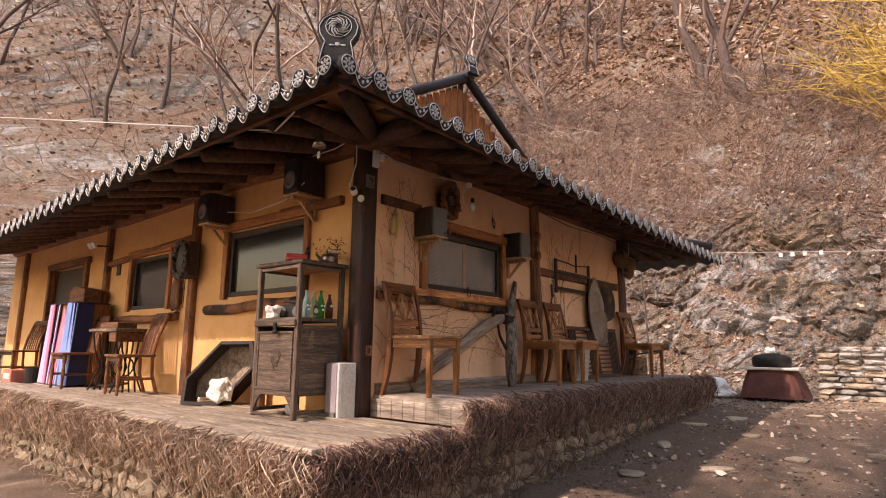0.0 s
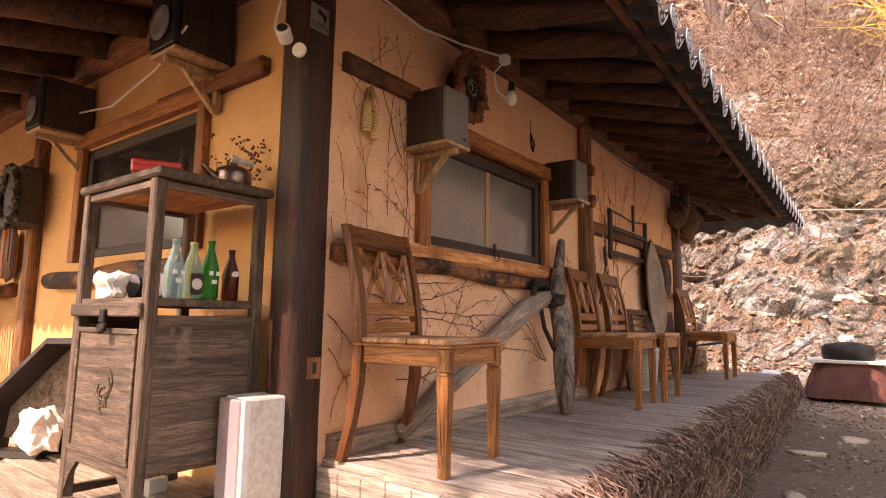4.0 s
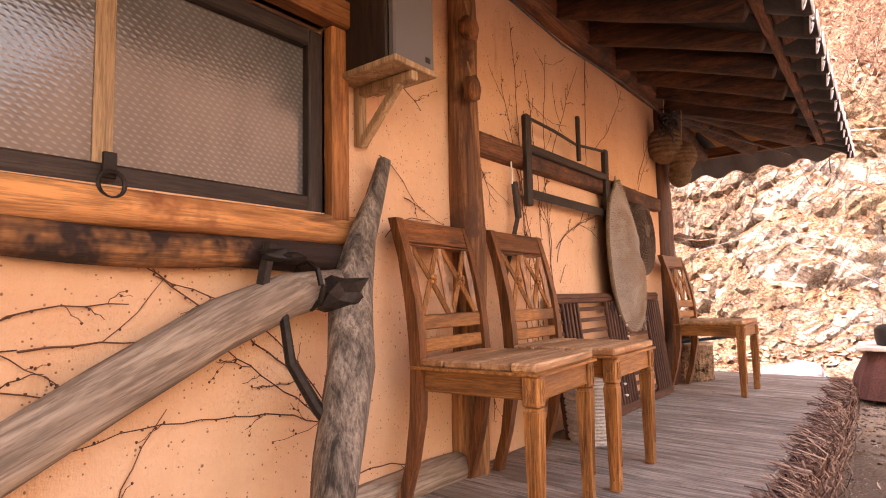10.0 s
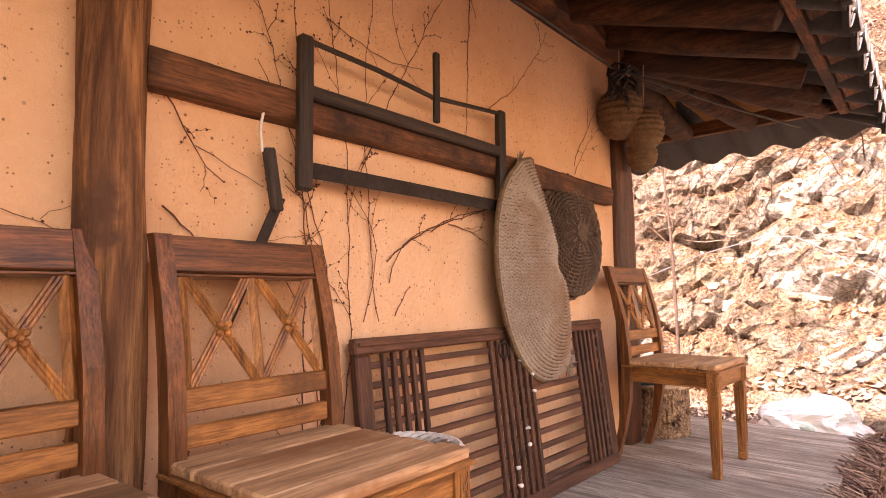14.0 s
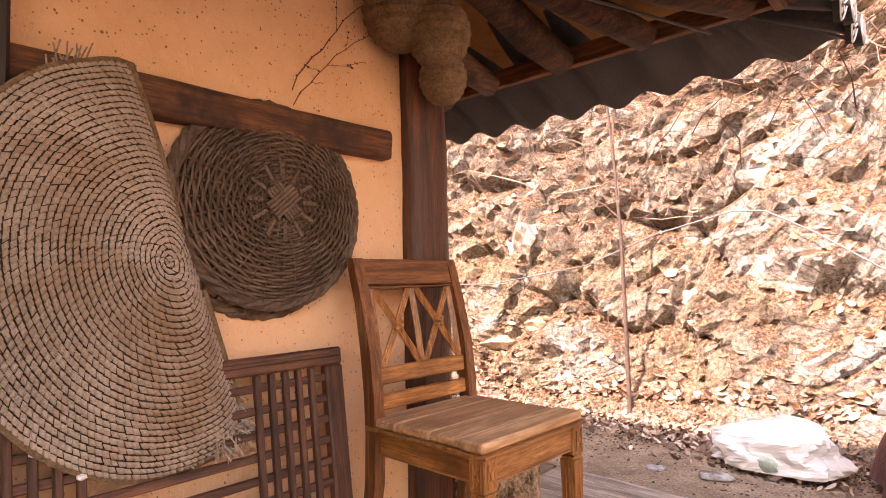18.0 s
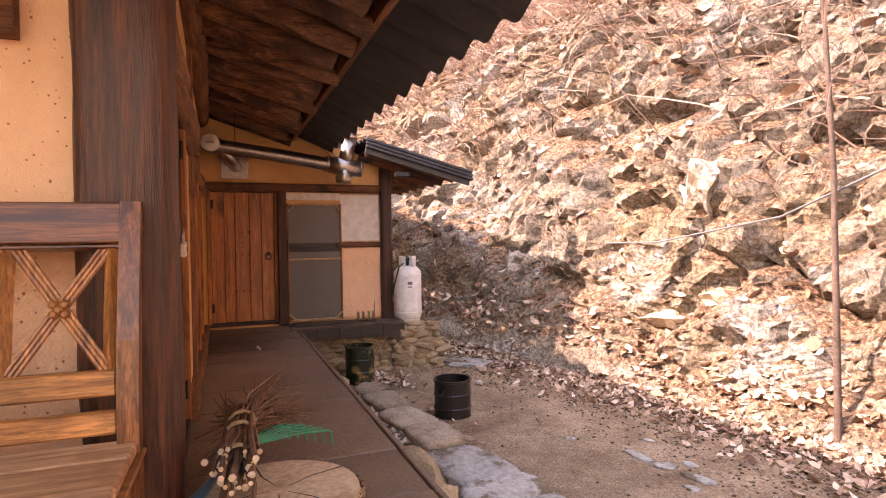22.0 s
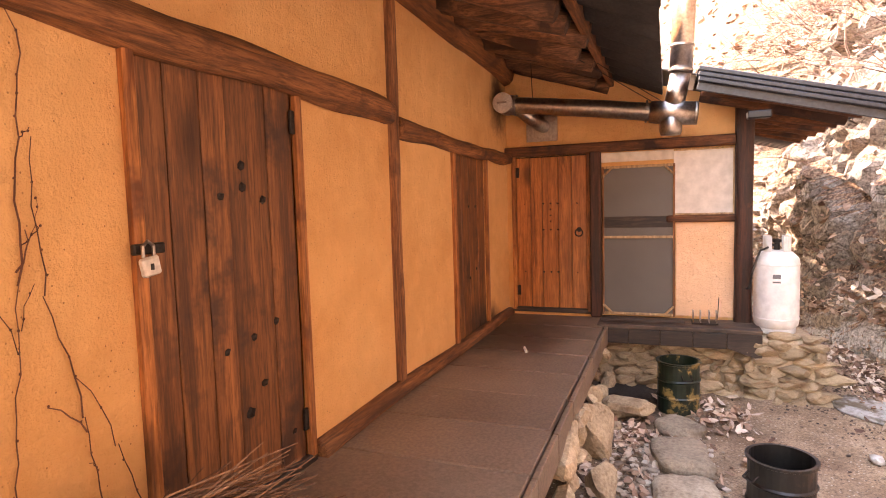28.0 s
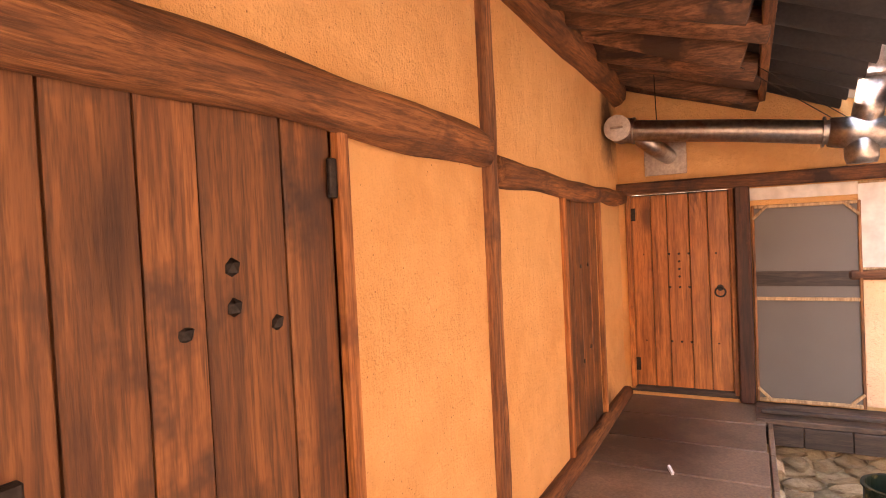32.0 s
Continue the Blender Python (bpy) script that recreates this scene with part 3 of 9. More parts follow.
HUSK = surface("dry_husk", (0.3, 0.2, 0.1), (0.5, 0.36, 0.2), 9, 80, 0.85, 0.4)
IRON = surface("rusty_black_iron", (0.015, 0.013, 0.012), (0.05, 0.04, 0.035), 12, 90, 0.55, 0.3, metal=0.6)
CHROME = surface("stained_steel_pipe", (0.26, 0.23, 0.21), (0.5, 0.46, 0.42), 3, 40, 0.34, 0.05, metal=1.0, stain=(0.28, 0.13, 0.05), stain_scale=4)
PALE_STEEL = surface("dull_pale_steel", (0.5, 0.48, 0.46), (0.68, 0.66, 0.63), 4, 50, 0.5, 0.1, metal=0.8)
WHITE_PAINT = surface("white_paint", (0.75, 0.74, 0.72), (0.8, 0.79, 0.77), 4, 14, 0.45, 0.05)
CREAM = surface("worn_cream_veneer", (0.6, 0.54, 0.47), (0.78, 0.73, 0.66), 5, 50, 0.6, 0.2, stain=(0.32, 0.2, 0.12), stain_scale=6, stain_amount=(0.62, 0.72))
MAUVE = surface("mauve_speaker_cloth", (0.3, 0.25, 0.28), (0.42, 0.36, 0.39), 30, 300, 0.85, 0.2)
GREEN_PLASTIC = plain("green_plastic", (0.02, 0.3, 0.17), 0.35)
BLUE_PIPE = plain("blue_pipe", (0.05, 0.16, 0.25), 0.4)
OLIVE_DRUM = surface("chipped_green_drum", (0.004, 0.009, 0.006), (0.01, 0.022, 0.012), 5, 50, 0.4, 0.2, stain=(0.25, 0.17, 0.06), stain_scale=9, stain_amount=(0.57, 0.64))
BLACK_DRUM = surface("sooty_black_drum", (0.005, 0.005, 0.005), (0.016, 0.014, 0.013), 5, 50, 0.42, 0.2, stain=(0.07, 0.04, 0.026), stain_scale=5, stain_amount=(0.6, 0.72))
PAPER = surface("translucent_white_film", (0.56, 0.51, 0.46), (0.66, 0.61, 0.56), 2, 12, 0.4, 0.2, stain=(0.52, 0.46, 0.4))
SCREEN = surface("grey_insect_screen", (0.085, 0.075, 0.07), (0.13, 0.115, 0.105), 2, 300, 0.5, 0.1)
LOG_END = surface("sawn_log_end", (0.46, 0.31, 0.19), (0.7, 0.52, 0.35), 6, 70, 0.85, 0.5, stain=(0.36, 0.22, 0.12), stain_scale=8, stain_amount=(0.55, 0.7))
LOG_BARK = surface("rough_log_bark", (0.17, 0.09, 0.05), (0.56, 0.37, 0.23), 26, 90, 0.95, 1.0, stain=(0.1, 0.05, 0.03), stain_scale=16, stain_amount=(0.52, 0.62), depth=0.02)
DARK_ROCK = surface("dark_grey_rock", (0.06, 0.055, 0.05), (0.26, 0.25, 0.235), 5, 40, 0.8, 0.8, stain=(0.4, 0.38, 0.35), stain_scale=2.5, stain_amount=(0.58, 0.7), depth=0.04, piece=0.3)
WHITE_BAG = surface("woven_white_sack", (0.72, 0.69, 0.65), (0.88, 0.86, 0.82), 6, 180, 0.7, 0.3)
METAL_ROOF = surface("dark_steel_roof", (0.025, 0.03, 0.038), (0.06, 0.068, 0.08), 2, 40, 0.35, 0.05, metal=0.3)


def meshed_glass(name):
    """Dusty glass behind wavy insect mesh: rows of fine ticks, streaks of dust, a dull mirror."""
    m, nt, b = nodes_of(name)
    vec = coords(nt, by_object=False, vary=False)
    dust = noisy(nt, coords(nt, (1, 1, 0.35), False, False), 2.4, 6, 0.65)
    w = node(nt, "ShaderNodeTexWave", Scale=24.0, Distortion=1.6, Detail=2.0)
    w.bands_direction = "Z"
    nt.links.new(vec, w.inputs["Vector"])
    w2 = node(nt, "ShaderNodeTexWave", Scale=30.0, Distortion=2.2, Detail=2.0)
    w2.bands_direction = "DIAGONAL"
    nt.links.new(vec, w2.inputs["Vector"])
    ticks = blend(nt, 1.0, w.outputs["Fac"], w2.outputs["Fac"], "MULTIPLY")
    c = ramp(nt, dust, ((0.3, (0.075, 0.073, 0.07)), (0.7, (0.2, 0.19, 0.18))))
    c = blend(nt, ramp(nt, ticks, ((0.35, (0, 0, 0)), (0.8, (0.3,) * 3))), c, (0.42, 0.4, 0.38))
    nt.links.new(c, b.inputs["Base Color"])
    b.inputs["Roughness"].default_value = 0.07
    b.inputs["Specular IOR Level"].default_value = 1.0
    bumped(nt, b, ticks, 0.12, 0.002)
    return m


GLASS_DULL = meshed_glass("dusty_meshed_glass")
BLACK = plain("black_plastic", (0.012, 0.012, 0.013), 0.45)
GREY = plain("grey_cloth", (0.16, 0.15, 0.15), 0.8)
DARK_GLASS = surface("dark_window_glass", (0.012, 0.012, 0.013), (0.035, 0.034, 0.032), 2, 90, 0.12, 0.02)
FLUE = surface("heat_browned_steel", (0.55, 0.42, 0.34), (0.82, 0.78, 0.74), 3, 40, 0.3, 0.05, metal=1.0, stain=(0.36, 0.12, 0.045), stain_scale=3.0, stain_amount=(0.5, 0.6))

def dark_patch(material, centre, reach, colour=(0.018, 0.013, 0.011)):
    """A dark patch with a ragged edge on a material, round one place."""
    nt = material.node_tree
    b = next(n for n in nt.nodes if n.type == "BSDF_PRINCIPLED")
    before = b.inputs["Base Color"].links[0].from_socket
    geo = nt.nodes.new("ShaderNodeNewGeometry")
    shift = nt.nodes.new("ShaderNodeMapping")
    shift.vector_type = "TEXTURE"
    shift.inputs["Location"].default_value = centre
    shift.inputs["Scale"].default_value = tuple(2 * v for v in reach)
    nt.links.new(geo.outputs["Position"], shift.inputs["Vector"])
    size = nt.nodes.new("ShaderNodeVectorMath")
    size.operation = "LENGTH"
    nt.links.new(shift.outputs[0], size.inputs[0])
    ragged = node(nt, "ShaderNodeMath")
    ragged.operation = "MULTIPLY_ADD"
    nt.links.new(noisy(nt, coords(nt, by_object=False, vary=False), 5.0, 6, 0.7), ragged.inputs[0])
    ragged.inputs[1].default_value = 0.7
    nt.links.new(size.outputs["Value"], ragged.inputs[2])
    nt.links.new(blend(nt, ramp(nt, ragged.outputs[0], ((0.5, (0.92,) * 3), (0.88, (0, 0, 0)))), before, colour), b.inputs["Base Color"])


# Soot on the earth by the hearth stones.
dark_patch(EARTH, (-4.1, 7.2, 0.48), (0.6, 0.6, 0.4))
# Deck and door foot are darker near the inner corner.
dark_patch(DECK_BACK, (-3.75, 6.4, 0.95), (0.8, 0.55, 0.5), (0.03, 0.021, 0.016))
dark_patch(DOOR_WOOD, (-3.75, 6.19, 0.95), (0.4, 0.3, 0.3))
# Soot on the wall beside the stove pipe.
dark_patch(PLASTER, (-4.3, 6.19, 2.75), (0.26, 0.3, 0.34), (0.05, 0.025, 0.014))
# Wall foot is darker by the same corner.
dark_patch(PLASTER, (-4.0, 6.19, 0.95), (0.3, 0.3, 0.2), (0.06, 0.03, 0.017))

# ---- floor plan: wall A stands on x = 0, wall B on y = YB, wall D on y = YD, wall C on x = XC ----
YD, YB, XC = 0.75, 6.19, -4.55
DECK_Z, LOW_Z = 0.95, 0.77
TOP_Z = 3.15


def foot_of_hill(x):
    """The y at which the hillside begins."""
    pts = ((-90, -60), (-32, -14), (-17, 3), (-10, 8.1), (-6.3, 8.85), (-4.5, 9.22), (-3.2, 9.5), (-2.0, 9.75), (-1.2, 9.86), (-0.5, 9.78), (0.4, 9.55), (1.2, 9.7), (2.1, 10.2), (3, 10.8), (8, 11.8), (30, 10), (90, -5))
    if x <= pts[0][0]:
        return pts[0][1]
    for (a, p), (b, q) in zip(pts, pts[1:]):
        if x <= b:
            return mix(p, q, max(0, (x - a) / (b - a)))
    return -5.0


def yard(x, y):
    z = 0.02 + 0.058 * min(y + 1.5, 8.1) if y > -1.5 else 0.02 + 0.02 * max(-10, y + 1.5)
    return z + 0.025 * noise.noise(Vector((x * 0.7, y * 0.7, 0))) + 0.008 * noise.noise(Vector((x * 4, y * 4, 2)))


def ridged(p):
    return 1 - 2 * abs(noise.noise(p))


def blocks(q, depth):
    """Fractured rock: each cell stands out by its own amount, with a crevice round it."""
    dist, near = noise.voronoi(q)
    own = 0.5 + 0.5 * noise.noise(near[0] * 13.7)
    edge = min(1.0, (dist[1] - dist[0]) * 6)
    tilt = (q - near[0]).y * 0.12
    return depth * (own * edge + tilt - 0.4 * (1 - edge))


def hill_point(x, d):
    """A point of the hillside, d metres behind its foot; ledges push the rock outwards."""
    y = foot_of_hill(x) + d
    z = yard(x, y)
    if d <= 0:
        return (x, y, z)
    p = Vector((x, d, 0.0))
    near = min(1, d * 1.5)
    up = min(1.0, max(0.0, (d - 0.2) / 0.95))
    z += 0.35 * (1 - math.exp(-d * 6)) + 2.4 * up * up * (3 - 2 * up) + 0.95 * max(0.0, min(d, 70) - 0.5) + 0.2 * max(0, d - 70)
    z += near * (0.8 * noise.noise(p * 0.3) + 0.24 * ridged(p * 0.8) + 0.1 * noise.noise(p * 2.1))
    z += 0.06 * max(0, min(1, d - 14)) * d * noise.noise(p * 0.08)
    rocky = max(0.0, 1 - max(0, d - 0.9) / 2.2) * near
    q = Vector((x * 1.35 + z * 0.25, z * 1.05, d))
    bed = Vector((x * 1.3 + 0.7 * noise.noise(q * 0.6), z * 2.1 - 0.8 * x + 0.9 * noise.noise(q * 0.8), 0.5 * d))
    y -= rocky * (0.12 * ridged(q * 0.6) + blocks(q * 0.62, 0.26) + blocks(bed, 0.13) + blocks(bed * 2.3 + Vector((4, 2, 0)), 0.07) + 0.035 * noise.noise(q * 6.1))
    x += rocky * 0.1 * noise.noise(q * 1.7 + Vector((9, 0, 0)))
    return (x, y, z)


def line_up(stops):
    """Coordinates with a step of their own in each stretch: (start, step) pairs and a last end."""
    out = []
    for (a, step), (b, _) in zip(stops, stops[1:]):
        n = max(1, round((b - a) / step))
        out += [a + (b - a) * i / n for i in range(n)]
    return out + [stops[-1][0]]


def build_ground():
    xs = line_up(((-400, 80), (-90, 6), (-44, 0.9), (-20, 0.6), (-9, 0.062), (4.5, 0.25), (14, 1.5), (40, 15), (90, 80), (400, 1)))
    flat = line_up(((-400, 80), (-100, 30), (-70, 1)))
    share = [i / 70 for i in range(1, 70)]
    deep = line_up(((0, 0.025), (0.2, 0.014), (1.2, 0.03), (1.9, 0.06), (3.2, 0.12), (8, 0.5), (20, 2), (90, 80), (400, 1)))
    verts = [(x, y, yard(x, y)) for y in flat for x in xs]
    for k in share:
        for x in xs:
            y = mix(-70, foot_of_hill(x), 1 - (1 - k) ** 2.2)
            verts.append((x, y, yard(x, y)))
    verts += [hill_point(x, d) for d in deep for x in xs]
    n, rows = len(xs), len(flat) + len(share) + len(deep)
    faces = [(j * n + i, j * n + i + 1, (j + 1) * n + i + 1, (j + 1) * n + i) for j in range(rows - 1) for i in range(n - 1)]
    shape = Shape()
    shape.v, shape.f = verts, faces
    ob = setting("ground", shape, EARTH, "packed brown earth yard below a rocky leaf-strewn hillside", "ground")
    ob.data.materials.append(CLIFF)
    start = (len(flat) + len(share) - 1) * (n - 1)
    ob.data.polygons.foreach_set("material_index", [0 if i < start else 1 for i in range(len(faces))])
    ob.data.polygons.foreach_set("use_smooth", [i < start for i in range(len(faces))])
    return ob


build_ground()


def wall_with_holes(name, along, a, b, z0, z1, face, thick, holes, material, label):
    """A wall along x or y from a to b whose outer face stands at face; holes are (from, to, low, high)."""
    shape = Shape()
    cuts = sorted({a, b, *(h[0] for h in holes), *(h[1] for h in holes)})
    for p, q in zip(cuts, cuts[1:]):
        spans, low = [], z0
        for h in sorted((h for h in holes if h[0] <= p + 1e-6 and h[1] >= q - 1e-6), key=lambda h: h[2]):
            spans.append((low, h[2]))
            low = h[3]
        spans.append((low, z1))
        for u, w in spans:
            if w - u < 0.001:
                continue
            if along == "y":
                shape.box((abs(thick), q - p, w - u), (face - thick / 2, (p + q) / 2, (u + w) / 2), bevel=0)
            else:
                shape.box((q - p, abs(thick), w - u), ((p + q) / 2, face - thick / 2, (u + w) / 2), bevel=0)
    return setting(name, shape, material, label, "wall")


wall_with_holes("wall_a", "y", YD, YB, 0.6, TOP_Z + 0.1, 0.0, 0.2, [(1.51, 2.79, 1.9, 2.5)], PLASTER_PALE, "ochre earth plaster wall with dry vine stems")
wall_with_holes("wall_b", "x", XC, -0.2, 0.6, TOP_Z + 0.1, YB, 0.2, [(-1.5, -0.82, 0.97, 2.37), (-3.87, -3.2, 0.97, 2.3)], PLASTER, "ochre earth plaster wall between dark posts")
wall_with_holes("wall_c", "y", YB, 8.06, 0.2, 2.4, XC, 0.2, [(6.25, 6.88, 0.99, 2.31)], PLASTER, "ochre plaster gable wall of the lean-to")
wall_with_holes("wall_d", "x", -10.5, -0.2, 0.4, TOP_Z + 0.1, YD, -0.2, [(-2.25, -0.87, 1.86, 2.58), (-4.75, -3.65, 1.8, 2.5), (-8.2, -6.4, 0.78, 2.6)], PLASTER, "ochre earth plaster front wall")

shape = Shape().box((10.4, 5.0, 0.06), (-5.4, 3.5, TOP_Z + 0.2), bevel=0)
setting("ceiling", shape, PLASTER, "plain plaster ceiling over the rooms", "ceiling")

# ---- decks ----
def deck(name, x0, x1, y0, y1, z, along, width, material, label, gap=0.006, thick=0.035, seed=1):
    """Planks laid along x or y, each its own piece."""
    ob = thing(name, pose(0, 0, 0), label, "deck", kind="structure")
    rng = random.Random(seed)
    lo, hi, a, b = (y0, y1, x0, x1) if along == "x" else (x0, x1, y0, y1)
    n = max(1, round((hi - lo) / width))
    step = (hi - lo) / n
    for i in range(n):
        c = lo + step * (i + 0.5)
        s = Shape().box((b - a - rng.uniform(0, 0.02), step - gap, thick) if along == "x" else (step - gap, b - a - rng.uniform(0, 0.02), thick), bevel=0.004)
        p = part("plank", s, material, ob)
        mid = (a + b) / 2 - 0.005
        p.location = (mid, c, z - thick / 2 - rng.uniform(0, 0.003)) if along == "x" else (c, mid, z - thick / 2 - rng.uniform(0, 0.003))
        p.rotation_euler = (rng.uniform(-0.004, 0.004), rng.uniform(-0.004, 0.004), 0)
    return ob


deck("deck_side", 0.0, 1.0, 0.86, 7.05, DECK_Z, "x", 0.29, DECK, "grey weathered plank deck along the side wall", gap=0.011)
deck("deck_front", -10.0, 1.0, -0.53, 0.74, LOW_Z, "x", 0.14, DECK_Y, "sunlit weathered plank deck before the front wall", gap=0.012, seed=4)
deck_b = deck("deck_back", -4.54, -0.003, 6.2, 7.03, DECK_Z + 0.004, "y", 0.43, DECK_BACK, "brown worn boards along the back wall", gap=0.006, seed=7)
s = Shape()
for i in range(8):
    s.box((0.122, 0.03, 0.15), (0.07 + 0.124 * i, 0.845, LOW_Z + 0.075), bevel=0.004)
setting("deck_step", s, DECK, "upright boards that face the step between two decks", "step")

# ---- posts and beams of the walls ----
def log(name, a, b, r, material, label, category="post", sway=0.03, sides=12, seed=0, taper=0.9, n=8, wobble=0.16, squash=1.0):
    a, b = Vector(a), Vector(b)
    pts = bent((0, 0, 0), b - a, n, sway, seed)
    s = Shape().tube(pts, [r * mix(1, taper, i / n) for i in range(n + 1)], sides, wobble, seed, squash)
    ob = setting(name, s, material, label, category, smooth=True)
    ob.location = a
    return ob


def hewn(name, size, centre, axis, material, label, category="post", seed=0, rough=0.1):
    """A roughly squared timber with waney, dented faces, along one axis."""
    rows, n = max(12, int(size[axis] / 0.07)), 24
    others = [k for k in range(3) if k != axis]
    verts = []
    for j in range(rows + 1):
        u = (j / rows - 0.5) * size[axis]
        for k in range(n):
            a = 2 * math.pi * k / n
            c, s = math.cos(a), math.sin(a)
            box = (abs(c) ** 5 + abs(s) ** 5) ** -0.2
            w = noise.noise(Vector((c * 1.2 + seed * 3.1, s * 1.2, u * 1.6))) + 0.45 * noise.noise(Vector((c * 2.5, s * 2.5 + seed, u * 7)))
            box *= 1 + rough * w
            p = [0, 0, 0]
            p[axis], p[others[0]], p[others[1]] = u, c * box * size[others[0]] / 2, s * box * size[others[1]] / 2
            verts.append(p)
    faces = [(j * n + k, j * n + (k + 1) % n, (j + 1) * n + (k + 1) % n, (j + 1) * n + k) for j in range(rows) for k in range(n)]
    faces += [tuple(range(n))[::-1], tuple(rows * n + k for k in range(n))]
    ob = setting(name, Shape().add(verts, faces), material, label, category, smooth=True)
    ob.location = centre
    return ob


def squared(name, size, centre, material, label, category="post", bevel=0.012):
    ob = setting(name, Shape().box(size, bevel=bevel), material, label, category)
    ob.location = centre
    return ob


hewn("post_front_corner", (0.175, 0.17, 2.5), (-0.06, 0.752, 2.0), 2, POST_WOOD, "dark red-brown corner post with knots and an old mortise", seed=1, rough=0.05)
log("post_side", (0.02, 3.5, 0.9), (0.02, 3.5, 3.2), 0.075, OLD_POST, "weathered reddish round post half set in the wall", seed=3, sides=22, n=34, wobble=0.28)
hewn("post_back_corner", (0.2, 0.2, 2.5), (-0.04, 6.17, 2.1), 2, POST_RED, "dark red-brown back corner post", seed=2)
hewn("post_back_wall", (0.085, 0.1, 2.4), (-2.33, YB - 0.02, 2.1), 2, BEAM_Z, "thin brown post in the back wall", seed=3, rough=0.16)
hewn("post_lean_to", (0.12, 0.12, 2.3), (-4.52, 8.01, 1.5), 2, POST_WOOD, "dark brown lean-to post", seed=4)
log("plate_side", (0.03, 0.6, 3.13), (0.03, 6.3, 3.13), 0.085, BEAM_Y, "rough round wall plate under the rafters", "beam", seed=5, n=20, taper=1, sway=0.06)
log("plate_back", (0.2, YB + 0.02, 3.1), (-4.5, YB + 0.02, 3.0), 0.08, BEAM_X, "rough round wall plate under the back rafters", "beam", seed=6, n=16, taper=1, sway=0.07)
log("plate_front", (0.2, YD - 0.02, 3.13), (-10.4, YD - 0.02, 3.13), 0.085, BEAM_X, "rough round wall plate under the front rafters", "beam", seed=8, n=24, taper=1, sway=0.06)

# ---- roof ----
EA, ED, EB, EW = 1.17, -0.6, 7.55, -10.8
EAVE_Z, SLOPE = 2.88, 0.4


def sag(y):
    """The eaves stand lower towards the back."""
    return -0.02 * max(0, y) - 0.03 * max(0, min(1, y - 6.5))


def front_fall(x):
    """The front eave runs down slightly away from the corner."""
    return 0.018 * min(0.0, x)


def eave_rise(d):
    """How far an eave lifts towards its corner, d metres away."""
    return 0.05 * math.exp(-((d / 0.9) ** 2))


def roof_side(name, along, a, b, edge, way, top, label, flare):
    """A wavy roof sheet that rises inwards from an eave along x or y between a and b, mitred at both ends."""
    period = 0.27
    n = round((b - a) / period) * 8
    rows = 8
    s = Shape()
    verts = []
    for j in range(rows + 1):
        d = top * j / rows
        for i in range(n + 1):
            u = a + (b - a) * i / n
            w = 0.028 * math.cos(2 * math.pi * (u - a) / period)
            u2 = min(max(u, a + (min(d, 2.3) if flare[0] else 0)), b - (min(d, 2.3) if flare[1] else 0))
            lift = (eave_rise(u - a) if flare[0] else 0) + (eave_rise(b - u) if flare[1] else 0)
            z = EAVE_Z + (sag(edge) + (front_fall(u) if edge < 0 else 0) if along == "x" else sag(u)) + 0.03 + SLOPE * d + 0.03 * d * d + w + lift * (1 - j / rows)
            drawn = 0.11 * min(1.0, max(0.0, -u / 2.5)) * (1 - j / rows) if edge > 5 else 0.0
            verts.append((u2, edge + way * d - drawn, z) if along == "x" else (edge + way * d, u2, z))
    faces = [(j * (n + 1) + i, j * (n + 1) + i + 1, (j + 1) * (n + 1) + i + 1, (j + 1) * (n + 1) + i) for j in range(rows) for i in range(n)]
    s.add(verts, faces)
    ob = setting(name, s, ROOF_TILE, label, "roof", smooth=True)
    sol = ob.modifiers.new("thickness", "SOLIDIFY")
    sol.thickness = 0.012
    return ob


roof_a = roof_side("roof_side", "y", ED, EB, EA, -1, 2.3, "dark tiled hip roof with flower-marked eave tiles", (True, True))
roof_d = roof_side("roof_front", "x", EW, EA, ED, 1, 4.1, "dark tiled front roof slope", (False, True))
roof_side("roof_back", "x", EW, EA, EB, -1, 4.1, "dark corrugated back roof slope", (False, True))

s = Shape()
inner, outer = (0.02, YD, YB, 3.27), (1.0, ED + 0.2, EB - 0.4, 3.0)
pi = [(EW, inner[1], inner[3]), (inner[0], inner[1], inner[3]), (inner[0], inner[2], inner[3] - 0.05), (EW, inner[2], inner[3] - 0.05)]
po = [(EW, outer[1], outer[3]), (outer[0], outer[1], outer[3] + 0.05), (outer[0], outer[2], outer[3] - 0.08), (EW, outer[2], outer[3] - 0.11)]
s.add(pi + po, [(0, 1, 5, 4), (1, 2, 6, 5), (2, 3, 7, 6)])
soffit = setting("soffit", s, SHADED_PLASTER, "ochre plaster between the rafters under the eaves", "ceiling")
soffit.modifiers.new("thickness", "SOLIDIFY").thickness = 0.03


def rafter(a, b, seed, material=RAFTER):
    a, b = Vector(a), Vector(b)
    pts = bent((0, 0, 0), b - a, 4, 0.03, seed)
    s = Shape().tube(pts, [0.08, 0.078, 0.074, 0.07, 0.062], 12, 0.3, seed)
    ob = new("rafter", s.mesh("rafter", material, True))
    ob.location = a
    return tagged(ob, "rough brown log rafter under the eaves", "rafter", "eave rafters", "structure")


for k in range(13):
    y = 1.2 + 0.39 * k
    rafter((-0.05, y, 3.2), (0.96, y + random.uniform(-0.03, 0.03), 2.945 + sag(y)), k)
for k in range(20):
    x = -0.4 - 0.5 * k
    rafter((x, YD + 0.05, 3.2), (x + random.uniform(-0.03, 0.03), ED + 0.28, 2.93), 40 + k)
